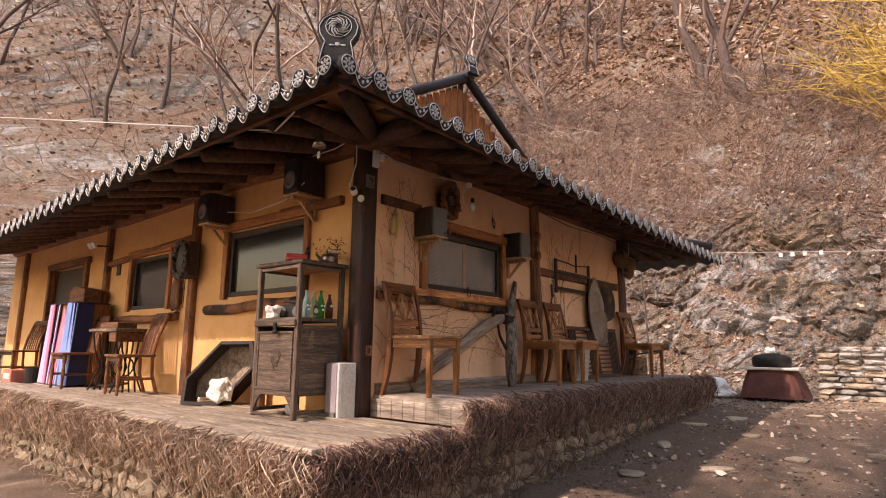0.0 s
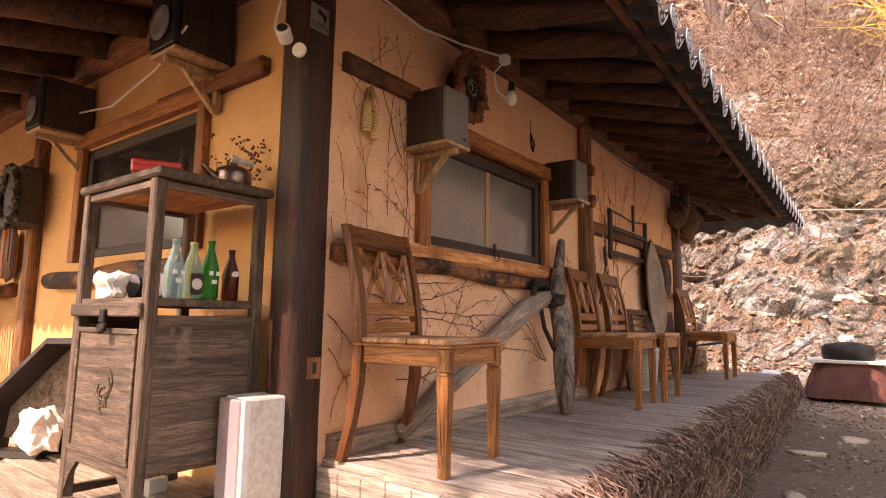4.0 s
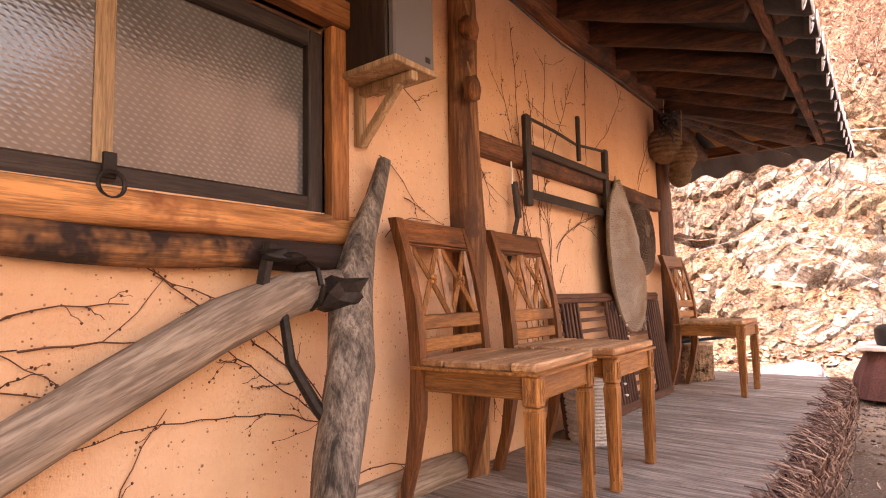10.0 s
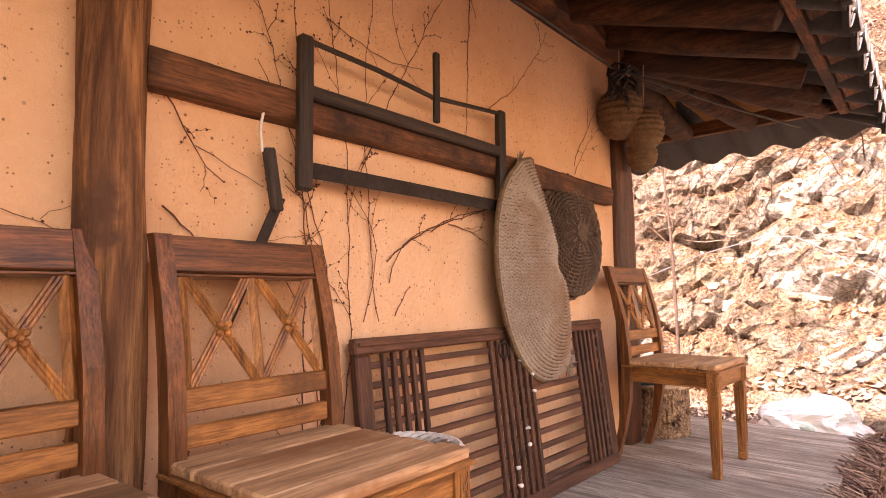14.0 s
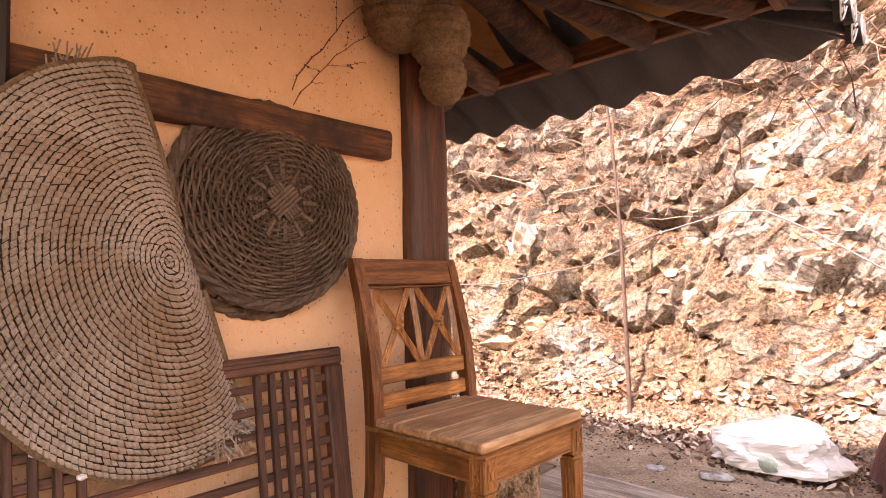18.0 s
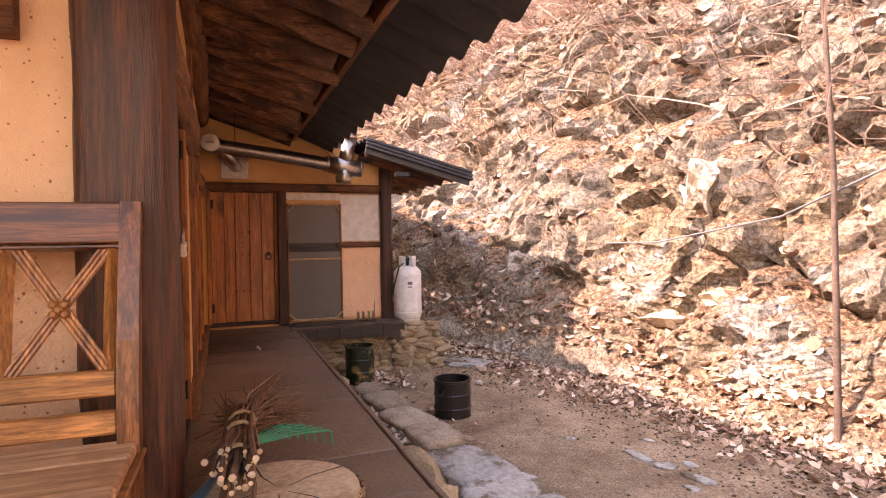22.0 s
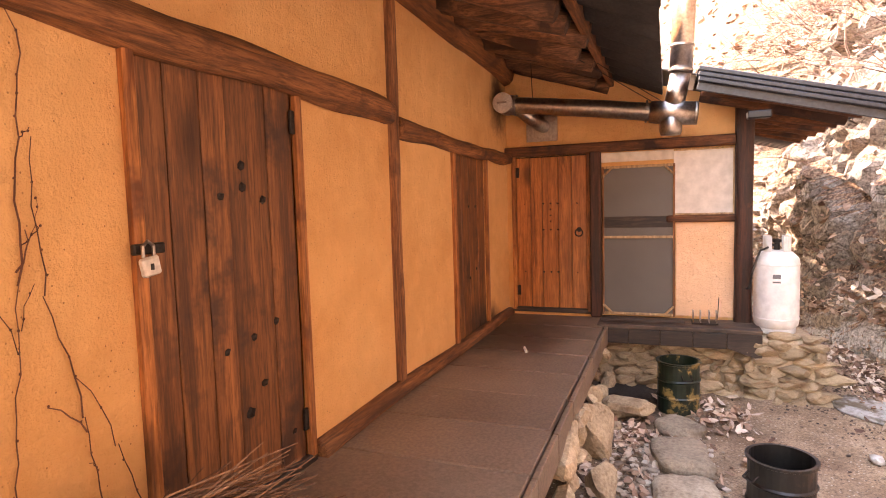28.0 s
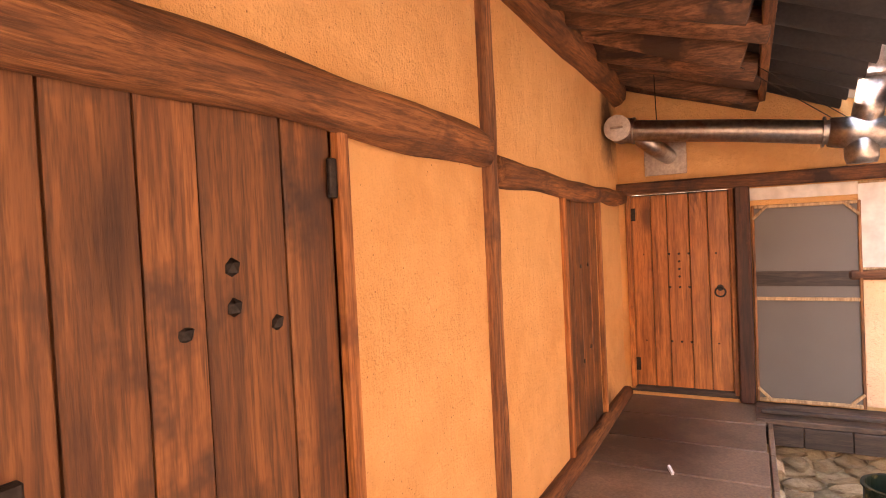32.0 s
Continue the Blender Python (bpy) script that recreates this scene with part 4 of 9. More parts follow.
for k in range(15):
    x = -0.35 - 0.3 * k
    rafter((x, YB - 0.05, 3.13), (x + random.uniform(-0.03, 0.03), 7.02 + 0.05 * math.sin(k * 2.3), 2.82), 80 + k, LIT_RAFTER)
for k, (x, y) in enumerate(((0.92, 0.75), (0.92, 0.35), (0.95, -0.35), (0.5, -0.32), (0.1, -0.32))):
    rafter((-0.02, 0.8, 3.2), (x, y, 2.95), 110 + k)
for k, (x, y) in enumerate(((0.92, 6.3), (0.92, 6.7), (0.9, 7.0), (0.5, 7.02), (0.1, 7.02))):
    rafter((-0.02, 6.1, 3.15), (x, y, 2.83), 120 + k)

s = Shape()
s.box((0.045, 7.5, 0.1), (0, 0, 0), pose(1.0, 3.3, 2.915, -1.15, 0, 0), 0.006)
setting("eave_board_side", s, BEAM_Y, "long brown board across the rafter ends", "board")
s = Shape().box((0.085, 7.6, 0.022), (0, 0, 0), pose(1.075, 3.3, 2.895, -1.15, 0, 0), 0.004)
setting("eave_lath_side", s, BEAM_Y, "flat brown board under the eave tiles", "board")
s = Shape().box((11.6, 0.04, 0.09), (-4.8, ED + 0.2, 2.98), bevel=0.004)
setting("eave_board_front", s, BEAM_X, "long brown board across the front rafter ends", "board")
s = Shape().box((6.5, 0.04, 0.09), (-2.2, 7.06, 2.86), bevel=0.004)
setting("eave_board_back", s, BEAM_X, "long brown board across the back rafter ends", "board")

# ---- chairs ----
def build_chair(m):
    """A dining chair that faces +x, with crossed bars and rosettes in its back."""
    c = thing("dining_chair", m, "amber wooden dining chair with crossed back bars on the deck", "chair", "chairs along the wall")
    w = 0.45
    seat = part("seat", Shape().box((0.45, w + 0.012, 0.009), (0.022, 0, 0.4595), bevel=0.003), CHAIR_Y, c)
    for x0, x1 in ((-0.19, -0.085), (-0.082, 0.045), (0.048, 0.15)):
        part("seat_board", Shape().box((x1 - x0, w - 0.012, 0.024), ((x0 + x1) / 2, 0, 0.476), bevel=0.007), SEAT, seat)
    part("seat_board", Shape().box((0.082, w + 0.004, 0.027), (0.194, 0, 0.4775), bevel=0.01), SEAT, seat, "pale front board with a rounded edge")
    for z in (0.4525, 0.389):
        part("beading", Shape().box((0.008, w - 0.09, 0.005), (0.2275, 0, z), bevel=0.002), CHAIR_Y, c)
        for y in (-w / 2 + 0.016, w / 2 - 0.016):
            part("beading", Shape().box((0.36, 0.006, 0.005), (0.02, y, z), bevel=0.002), CHAIR_X, c)
    for x, y, sx, sy in ((0.215, 0, 0.024, w - 0.08), (-0.17, 0, 0.024, w - 0.08), (0.02, w / 2 - 0.03, 0.37, 0.024), (0.02, -w / 2 + 0.03, 0.37, 0.024)):
        part("seat_rail", Shape().box((sx, sy, 0.07), (x, y, 0.42), bevel=0.004), CHAIR_Y if sx < 0.1 else CHAIR_X, c)
    for y in (-w / 2 + 0.025, w / 2 - 0.025):
        s = Shape()
        s.box((0.05, 0.05, 0.085), (0.212, y, 0.413), bevel=0.004)
        s.box((0.044, 0.044, 0.012), (0.212, y, 0.362), bevel=0.003)
        a, b = 0.024, 0.016
        verts = [(0.212 + sx * r, y + sy * r, z) for r, z in ((b, 0.0), (a, 0.357)) for sx, sy in ((-1, -1), (1, -1), (1, 1), (-1, 1))]
        s.add(verts, [(3, 2, 1, 0), (4, 5, 6, 7), (0, 1, 5, 4), (1, 2, 6, 5), (2, 3, 7, 6), (3, 0, 4, 7)])
        s.box((0.037, 0.037, 0.035), (0.212, y, 0.0195), bevel=0.003)
        leg = part("front_leg", s, CHAIR, c)
        s = Shape()
        for sx in (-0.012, 0.012):
            s.box((0.004, 0.004, 0.06), (0.212 + sx, y - 0.026, 0.413), bevel=0.001)
            s.box((0.004, 0.004, 0.06), (0.239, y + sx, 0.413), bevel=0.001)
        for a in (-32, 32):
            s.box((0.004, 0.004, 0.05), (0, 0, 0), pose(0.212, y - 0.026, 0.413, 0, a, 0), 0.001)
            s.box((0.004, 0.004, 0.05), (0, 0, 0), pose(0.239, y, 0.413, a, 0, 0), 0.001)
        s.box((0.01, 0.005, 0.01), (0.212, y - 0.0265, 0.413), bevel=0.002)
        s.box((0.005, 0.01, 0.01), (0.2395, y, 0.413), bevel=0.002)
        for sx in (-0.006, 0.006):
            s.box((0.003, 0.003, 0.25), (0.212 + sx, y - 0.0225, 0.21), bevel=0.001)
            s.box((0.003, 0.003, 0.25), (0.2345, y + sx, 0.21), bevel=0.001)
        part("carved_block", s, CHAIR, leg)
    for y in (-w / 2 + 0.02, w / 2 - 0.02):
        pts = [(-0.26, 0.0), (-0.215, 0.15), (-0.19, 0.3), (-0.185, 0.44), (-0.19, 0.55), (-0.205, 0.68), (-0.235, 0.82), (-0.275, 0.95)]
        s = Shape()
        verts, faces = [], []
        for x, z in pts:
            h = 0.022 if 0.2 < z < 0.7 else 0.017
            verts += [(x - h, y - 0.019, z), (x + h, y - 0.019, z), (x + h, y + 0.019, z), (x - h, y + 0.019, z)]
        for i in range(len(pts) - 1):
            for k in range(4):
                faces.append((i * 4 + k, i * 4 + (k + 1) % 4, i * 4 + 4 + (k + 1) % 4, i * 4 + 4 + k))
        faces += [(3, 2, 1, 0), tuple(len(verts) - 4 + k for k in range(4))]
        part("back_stile", s.add(verts, faces), CHAIR_DARK, c)

    def back_x(z):
        return -0.19 - 0.082 * max(0, (z - 0.55) / 0.4) ** 1.4

    inside = w - 0.08
    for name, z, h in (("top_rail", 0.905, 0.085), ("middle_rail", 0.6, 0.05), ("lower_rail", 0.525, 0.045)):
        tilt = 0.26 if z > 0.8 else 0.08
        part(name, Shape().box((0.024, inside + (0.008 if z > 0.8 else 0), h), (0, 0, 0), pose(back_x(z), 0, z, 0, -math.degrees(tilt), 0), 0.004), CHAIR_DARK_Y if z > 0.8 else CHAIR_Y, c)
    s = Shape().box((0.03, inside + 0.004, 0.006), (0, 0, 0), pose(back_x(0.857), 0, 0.857, 0, -14, 0), 0.002)
    s.box((0.028, inside + 0.004, 0.005), (0, 0, 0), pose(back_x(0.868), 0, 0.868, 0, -14, 0), 0.002)
    part("moulding", s, CHAIR_DARK_Y, c)
    z0, z1 = 0.625, 0.862
    zm = (z0 + z1) / 2
    for y in (0.0, -inside / 2 + 0.012, inside / 2 - 0.012):
        part("slat", Shape().tube([(back_x(z0), y, z0), (back_x(zm), y, zm), (back_x(z1), y, z1)], 0.013, 4), CHAIR, c)
    half = inside / 2 - 0.03
    for k in (-1, 1):
        cy = k * (half / 2 + 0.012)
        for d in (-1, 1):
            s = Shape()
            for off in (-0.0095, 0, 0.0095):
                s.tube([(back_x(z0) + 0.004, cy - d * half / 2 + off, z0), (back_x(zm) + 0.004, cy + off, zm), (back_x(z1) + 0.004, cy + d * half / 2 + off, z1)], 0.0046, 6)
            part("crossbar", s, CHAIR, c)
        s = Shape()
        r = Matrix.Translation((back_x(zm) + 0.012, cy, zm)) @ pose(0, 0, 0, 0, 90, 0)
        s.lathe([(0.008, 0.0), (0.008, 0.012), (0.004, 0.016)], 8, r)
        for q in range(4):
            a = math.pi / 4 + q * math.pi / 2
            s.lathe([(0.009, 0.0), (0.009, 0.006), (0.005, 0.01)], 8, r @ Matrix.Translation((0.013 * math.cos(a), 0.013 * math.sin(a), 0)))
        part("rosette", s, CHAIR, c)
    return c


chair = build_chair(pose(0.345, 1.1, DECK_Z, 0, 0, 6))
copy_thing(chair, pose(0.34, 3.25, DECK_Z, 0, 0, 4))
copy_thing(chair, pose(0.36, 3.79, DECK_Z, 0, 0, 2))
copy_thing(chair, pose(0.37, 5.98, DECK_Z, 0, 0, -1))

# ---- side wall: window, shelves and what hangs or leans there ----
def window(name, along, a, b, z0, z1, face, way, label, jamb=0.09, dark=0.055, pine=True):
    """A window in an opening from a to b; way points out of the wall."""
    w = thing(name, pose(0, 0, 0), label, "window", kind="structure")

    def bar(u0, u1, v0, v1, deep, at):
        c = (face + way * at, (u0 + u1) / 2, (v0 + v1) / 2) if along == "y" else ((u0 + u1) / 2, face + way * at, (v0 + v1) / 2)
        return Shape().box((deep, u1 - u0, v1 - v0) if along == "y" else (u1 - u0, deep, v1 - v0), c, bevel=0.006)

    flat = ORANGE_WOOD_Y if along == "y" else ORANGE_WOOD_X
    black = BLACK_WOOD_Y if along == "y" else BLACK_WOOD_X
    part("window_frame", bar(a - jamb, a, z0 - 0.02, z1 + 0.02, 0.06, 0.01), ORANGE_WOOD_Z, w)
    part("window_frame", bar(b, b + jamb * 0.8, z0 - 0.02, z1 + 0.02, 0.06, 0.01), ORANGE_WOOD_Z, w)
    part("lintel", bar(a - jamb, b + jamb, z1 + 0.02, z1 + 0.11, 0.09, 0.015), flat, w)
    for q in ((a, a + dark, z0, z1), (b - dark, b, z0, z1)):
        part("sash", bar(*q, 0.05, -0.03), BLACK_WOOD, w)
    for q in ((a + dark, b - dark, z0, z0 + dark), (a + dark, b - dark, z1 - dark, z1)):
        part("sash", bar(*q, 0.05, -0.03), black, w)
    part("pane", bar(a + dark, b - dark, z0 + dark, z1 - dark, 0.006, -0.04), GLASS_DULL if pine else DARK_GLASS, w, "dusty glass behind insect mesh")
    if pine:
        part("inner_strip", bar(mix(a, b, 0.49), mix(a, b, 0.49) + 0.045, z0 + dark, z1 - dark, 0.004, -0.0345), PALE_WOOD, w, "pale pine strip behind the mesh")
    return w


window("window_1", "y", 1.51, 2.79, 1.895, 2.48, 0.0, 1, "wide window with dusty glass in an orange pine frame")
for name, x0, x1, z0, z1 in (("window_2", -2.25, -0.87, 1.86, 2.57), ("window_3", -4.75, -3.65, 1.8, 2.5)):
    window(name, "x", x0, x1, z0, z1, YD, -1, "dusty dark window in a brown timber frame", pine=False)
log("sill_side", (0.02, 0.86, 1.79), (0.04, 2.9, 1.752), 0.037, CHARRED_Y, "charred log sill under the window", "beam", seed=12, n=30, taper=1.1, sway=0.03, wobble=0.34, sides=18)
hewn("sill_plank_side", (0.07, 1.66, 0.095), (0.005, 2.09, 1.846), 1, BARE_ORANGE, "bare orange timber between the sash and the log sill", "beam", 9, 0.1)
log("sill_front", (-2.6, YD - 0.03, 1.73), (-0.85, YD - 0.03, 1.75), 0.055, CHARRED_X, "dark log sill under the window", "beam", seed=13, n=10, taper=1.0, sway=0.03)
log("sill_front_far", (-5.1, YD - 0.03, 1.66), (-3.3, YD - 0.03, 1.68), 0.055, BEAM_X, "dark log sill under the far window", "beam", seed=14, n=10, taper=1.0, sway=0.03)
log("foot_beam_side", (0.02, 0.88, 0.985), (0.02, 3.45, 0.99), 0.055, GREY_WOOD, "weathered log along the foot of the wall", "beam", seed=15, n=14, taper=1.0, sway=0.02)
hewn("beam_side", (0.075, 2.42, 0.1), (0.012, 4.77, 2.287), 1, BEAM_Y, "dark old beam across the wall", "beam", 5, 0.12)
hewn("beam_side_short", (0.07, 0.5, 0.085), (0.012, 1.14, 2.65), 1, BEAM_Y, "short dark beam end in the wall", "beam", 6, 0.12)

ring = thing("ring_pull", pose(0.02, 2.155, 1.94), "black iron ring pull on the window sash", "handle")
part("plate", Shape().box((0.01, 0.03, 0.06), (0, 0, 0)), IRON, ring)
part("ring", Shape().tube([(0.015, 0.028 * math.sin(k * math.pi / 8), -0.045 + 0.03 * math.cos(k * math.pi / 8)) for k in range(17)], 0.005, 6, cap=False), IRON, ring)


def loudspeaker(m, w, d, h, label, side=BLACK_WOOD, front=GREY, group="", badge=True):
    """A cabinet loudspeaker that faces +x, its back at x = 0."""
    s = thing("loudspeaker", m, label, "loudspeaker", group)
    part("cabinet", Shape().box((d - 0.03, w, h), ((d - 0.03) / 2, 0, h / 2), bevel=0.006), side, s)
    part("grille", Shape().box((0.028, w - 0.008, h - 0.008), (d - 0.014, 0, h / 2), bevel=0.012), front, s, "cloth front grille")
    if badge:
        part("badge", Shape().box((0.004, 0.022, 0.018), (d + 0.001, w * 0.3, 0.035), bevel=0.001), BLACK, s)
    return s


def bracket(m, d, w, label="pale pine shelf bracket under a loudspeaker"):
    """A triangular shelf bracket that reaches out along +x."""
    b = thing("shelf_bracket", m, label, "shelf bracket", "speaker brackets")
    part("shelf", Shape().box((d, w, 0.02), (d / 2, 0, 0.01), bevel=0.003), PALE_WOOD, b)
    part("upright", Shape().box((0.03, 0.035, 0.2), (0.015, 0, -0.1), bevel=0.003), PALE_WOOD, b)
    part("arm", Shape().box((d - 0.02, 0.032, 0.032), (d / 2, 0, -0.017), bevel=0.003), PALE_WOOD, b)
    part("brace", Shape().box((0.26, 0.03, 0.026), (0, 0, 0), pose(0.115, 0, -0.105, 0, -45, 0), 0.003), PALE_WOOD, b)
    return b


SPK = "black loudspeakers under the eaves"
bracket(pose(0.0, 1.42, 2.345), 0.27, 0.2)
loudspeaker(pose(0.01, 1.43, 2.366), 0.2, 0.245, 0.275, "black loudspeaker with a grey front on a pine shelf", group=SPK)
bracket(pose(0.0, 2.93, 2.335), 0.27, 0.2)
loudspeaker(pose(0.01, 2.945, 2.356), 0.2, 0.24, 0.28, "black loudspeaker with a grey front beside the window", group=SPK)

clock = thing("cuckoo_clock", pose(0.02, 1.74, 2.78), "carved dark brown cuckoo clock with hanging weights", "clock")
part("case", Shape().prism([(-0.1, -0.13), (0.1, -0.13), (0.1, 0.07), (0.0, 0.17), (-0.1, 0.07)], 0.09, pose(0.09, 0, 0, 0, 0, 90)), BLACK_WOOD, clock)
leaves = [Shape() for _ in range(34)]
for k in range(26):
    a = k / 26 * 6.28
    leaves[k].rock((0.028, 0.035, 0.035), (0.1, 0.12 * math.sin(a), 0.01 + 0.17 * math.cos(a)), k, 1, 0.7)
for k in range(8):
    leaves[26 + k].rock((0.025, 0.03, 0.03), (0.1, random.uniform(-0.06, 0.06), 0.13 + random.uniform(0, 0.1)), 40 + k, 1, 0.7)
for k, shape in enumerate(leaves):
    part("carved_leaf", shape, BEAM_Z, clock)
part("dial", Shape().lathe([(0.055, 0), (0.055, 0.006), (0.05, 0.01)], 20, pose(0.1, 0, 0.01, 0, 90, 0)), BLACK, clock)
s = Shape()
for k in range(12):
    a = k * math.pi / 6
    s.box((0.004, 0.004, 0.013), (0, 0, 0.042), pose(0.112, 0, 0.01, math.degrees(a), 0, 0), 0.001)
s.box((0.004, 0.005, 0.035), (0, 0, 0.016), pose(0.114, 0, 0.01, 40, 0, 0), 0.001)
s.box((0.004, 0.005, 0.026), (0, 0, 0.012), pose(0.114, 0, 0.01, 150, 0, 0), 0.001)
part("numerals", s, CREAM, clock, "pale numerals and pointers")
for y in (-0.05, 0.03):
    part("chain", Shape().tube([(0.06, y, -0.13), (0.06, y, -0.26)], 0.002, 4), IRON, clock)
    part("weight", Shape().lathe([(0.004, 0.0), (0.016, 0.012), (0.018, 0.05), (0.006, 0.075)], 8, pose(0.06, y, -0.33)), BEAM_Z, clock)

corn = thing("dried_corn", pose(0.03, 1.05, 2.6), "two dried corn cobs hung by their husks", "corn")
for y, z, r, h in ((-0.024, -0.235, 0.017, 0.13), (0.026, -0.26, 0.015, 0.13)):
    s = Shape()
    for k in range(10):
        for i in range(12):
            a = i / 12 * 6.28 + k * 0.1
            t = k / 9
            rr = r * (0.75 + 0.45 * math.sin(math.pi * min(0.95, t + 0.12)))
            s.box((0.0105, 0.009, h / 10), (rr * 0.85 * math.cos(a), y + rr * 0.85 * math.sin(a), z + h * t), None, 0.005)
    part("cob", s, CORN, corn)
s = Shape()
for k in range(26):
    a = hash(k) * 2.4
    s.tube([(0, 0.005, 0.0), (0.01 * math.cos(a), 0.02 * math.sin(a), -0.05), (0.022 * math.cos(a), (0.03 if k % 2 else -0.022) + 0.02 * math.sin(a), -0.08 - 0.025 * (k % 3))], [0.003, 0.004, 0.001], 3)
part("husk", s, HUSK, corn)

bulb = thing("light_bulb", pose(0.3, 1.8, 2.9), "bare white bulb hanging from a socket under the eave", "lamp")
part("socket", Shape().box((0.05, 0.05, 0.05), (0, 0, 0.03), bevel=0.006), WHITE_PAINT, bulb)
part("cord", Shape().tube([(0, 0, 0.02), (-0.03, -0.06, -0.06), (-0.02, -0.05, -0.16), (0.02, 0, -0.2), (0.03, 0.02, -0.14)], 0.005, 5), WHITE_PAINT, bulb)
part("lamp_holder", Shape().lathe([(0.012, 0.05), (0.018, 0.04), (0.018, 0.0)], 10, pose(0.03, 0.02, -0.15)), BLACK, bulb)
part("globe", Shape().lathe([(0.015, 0.0), (0.03, -0.03), (0.03, -0.055), (0.018, -0.075), (0.004, -0.08)], 12, pose(0.03, 0.02, -0.15)), WHITE_PAINT, bulb, smooth=True)

hook = thing("hanging_hook", pose(0.03, 2.6, 2.82), "small black iron hook hanging on the wall", "hook")
part("wire", Shape().tube([(0, 0, 0.05), (0, 0, -0.04)], 0.003, 4), IRON, hook)
part("claw", Shape().tube([(0, 0, -0.04), (0.01, 0.03, -0.1), (0.01, 0.015, -0.16), (0.02, -0.02, -0.15), (0.01, -0.02, -0.09), (0, 0, -0.04)], 0.007, 5), IRON, hook)

plough = thing("wooden_plough", pose(0.15, 2.65, DECK_Z), "old weathered wooden ox plough leaning against the wall", "plough")
s = Shape().tube([(0.14, -0.1, 0.0), (0.13, -0.085, 0.1), (0.1, -0.03, 0.28), (0.055, 0.06, 0.5), (-0.02, 0.13, 0.7), (-0.05, 0.2, 0.86), (-0.07, 0.28, 1.0), (-0.088, 0.345, 1.14)], [0.03, 0.055, 0.064, 0.06, 0.056, 0.042, 0.032, 0.024], 18, 0.4, 2)
part("upright", s, GREY_WOOD_Z, plough, "split grey upright", True)
s = Shape().tube([(0.0, -1.56, 0.0), (-0.01, -1.23, 0.015), (-0.005, -0.9, 0.02), (0.0, -0.57, 0.04), (0.01, -0.29, 0.058), (0.02, -0.08, 0.04), (0.02, 0.1, -0.01)], [0.034, 0.046, 0.052, 0.056, 0.058, 0.054, 0.042], 16, 0.14, 5, 1.1)
beam = part("beam", s, GREY_WOOD, plough, "curved grey draught beam", True)
beam.matrix_basis = pose(-0.07, 0.02, 0.69, 24.5, 0, 0)
part("peg", Shape().tube([(-0.05, -0.16, 0.68), (-0.05, -0.13, 0.83)], 0.018, 6, 0.2), IRON, plough)
part("rod", Shape().tube([(-0.02, -0.11, 0.66), (0.0, -0.1, 0.52), (0.03, -0.04, 0.4), (0.08, 0.02, 0.3)], [0.013, 0.015, 0.017, 0.02], 8, 0.2), IRON, plough)
part("iron_fitting", Shape().rock((0.05, 0.075, 0.05), (-0.01, 0.08, 0.7), 3, 2, 0.5), IRON, plough)
part("strap", Shape().tube([(-0.04 + 0.065 * math.cos(k * 0.7), -0.02 + 0.01 * k / 9, 0.72 + 0.065 * math.sin(k * 0.7)) for k in range(10)], 0.008, 5), IRON, plough)
part("cap_nail", Shape().rock((0.03, 0.07, 0.016), (-0.04, -0.1, 0.8), 6, 2, 0.5), IRON, plough)

saw = thing("frame_saw", pose(0.06, 3.96, 2.06), "black old wooden frame saw hung on the beam", "saw")
part("end_post", Shape().box((0.035, 0.045, 0.44), (0, 0.01, 0.21), bevel=0.01), BLACK_WOOD, saw)
part("end_post", Shape().box((0.035, 0.042, 0.44), (0, 0.95, 0.22), bevel=0.01), BLACK_WOOD, saw)
part("stretcher", Shape().box((0.03, 0.92, 0.04), (0, 0.48, 0.27), bevel=0.006), BLACK_WOOD_Y, saw)
part("blade", Shape().box((0.006, 0.9, 0.045), (0.004, 0.48, 0.05), bevel=0.001), IRON, saw)
part("cord", Shape().tube([(0, 0.0, 0.42), (0.012, 0.27, 0.405), (0.012, 0.53, 0.385), (0, 0.96, 0.43)], 0.008, 6), BLACK_WOOD_Y, saw)
part("paddle", Shape().box((0.02, 0.025, 0.25), (0.02, 0.54, 0.42), bevel=0.005), BLACK_WOOD, saw)

hand_saw = thing("pruning_saw", pose(0.045, 3.85, 2.14), "folding hand saw hanging by a white string", "saw")
part("string", Shape().tube([(0, 0, 0.0), (0.005, -0.01, 0.06), (-0.01, 0.01, 0.12)], 0.004, 5), WHITE_PAINT, hand_saw)
part("handle", Shape().box((0.022, 0.034, 0.17), (0, 0.02, -0.075), pose(0, 0, 0, 10, 0, 0), 0.01), BLACK_WOOD, hand_saw)
part("blade", Shape().box((0.005, 0.03, 0.4), (0, 0, -0.17), pose(0, 0.045, -0.14, -24, 0, 0), 0.001), IRON, hand_saw)

# a folded round straw mat, coil on coil
MAT_FOLD = 0.085
mat = thing("straw_mat", pose(0.03, 5.224, 1.885, 17.5, 0, 0), "round coiled straw mat folded over and hung up", "mat")


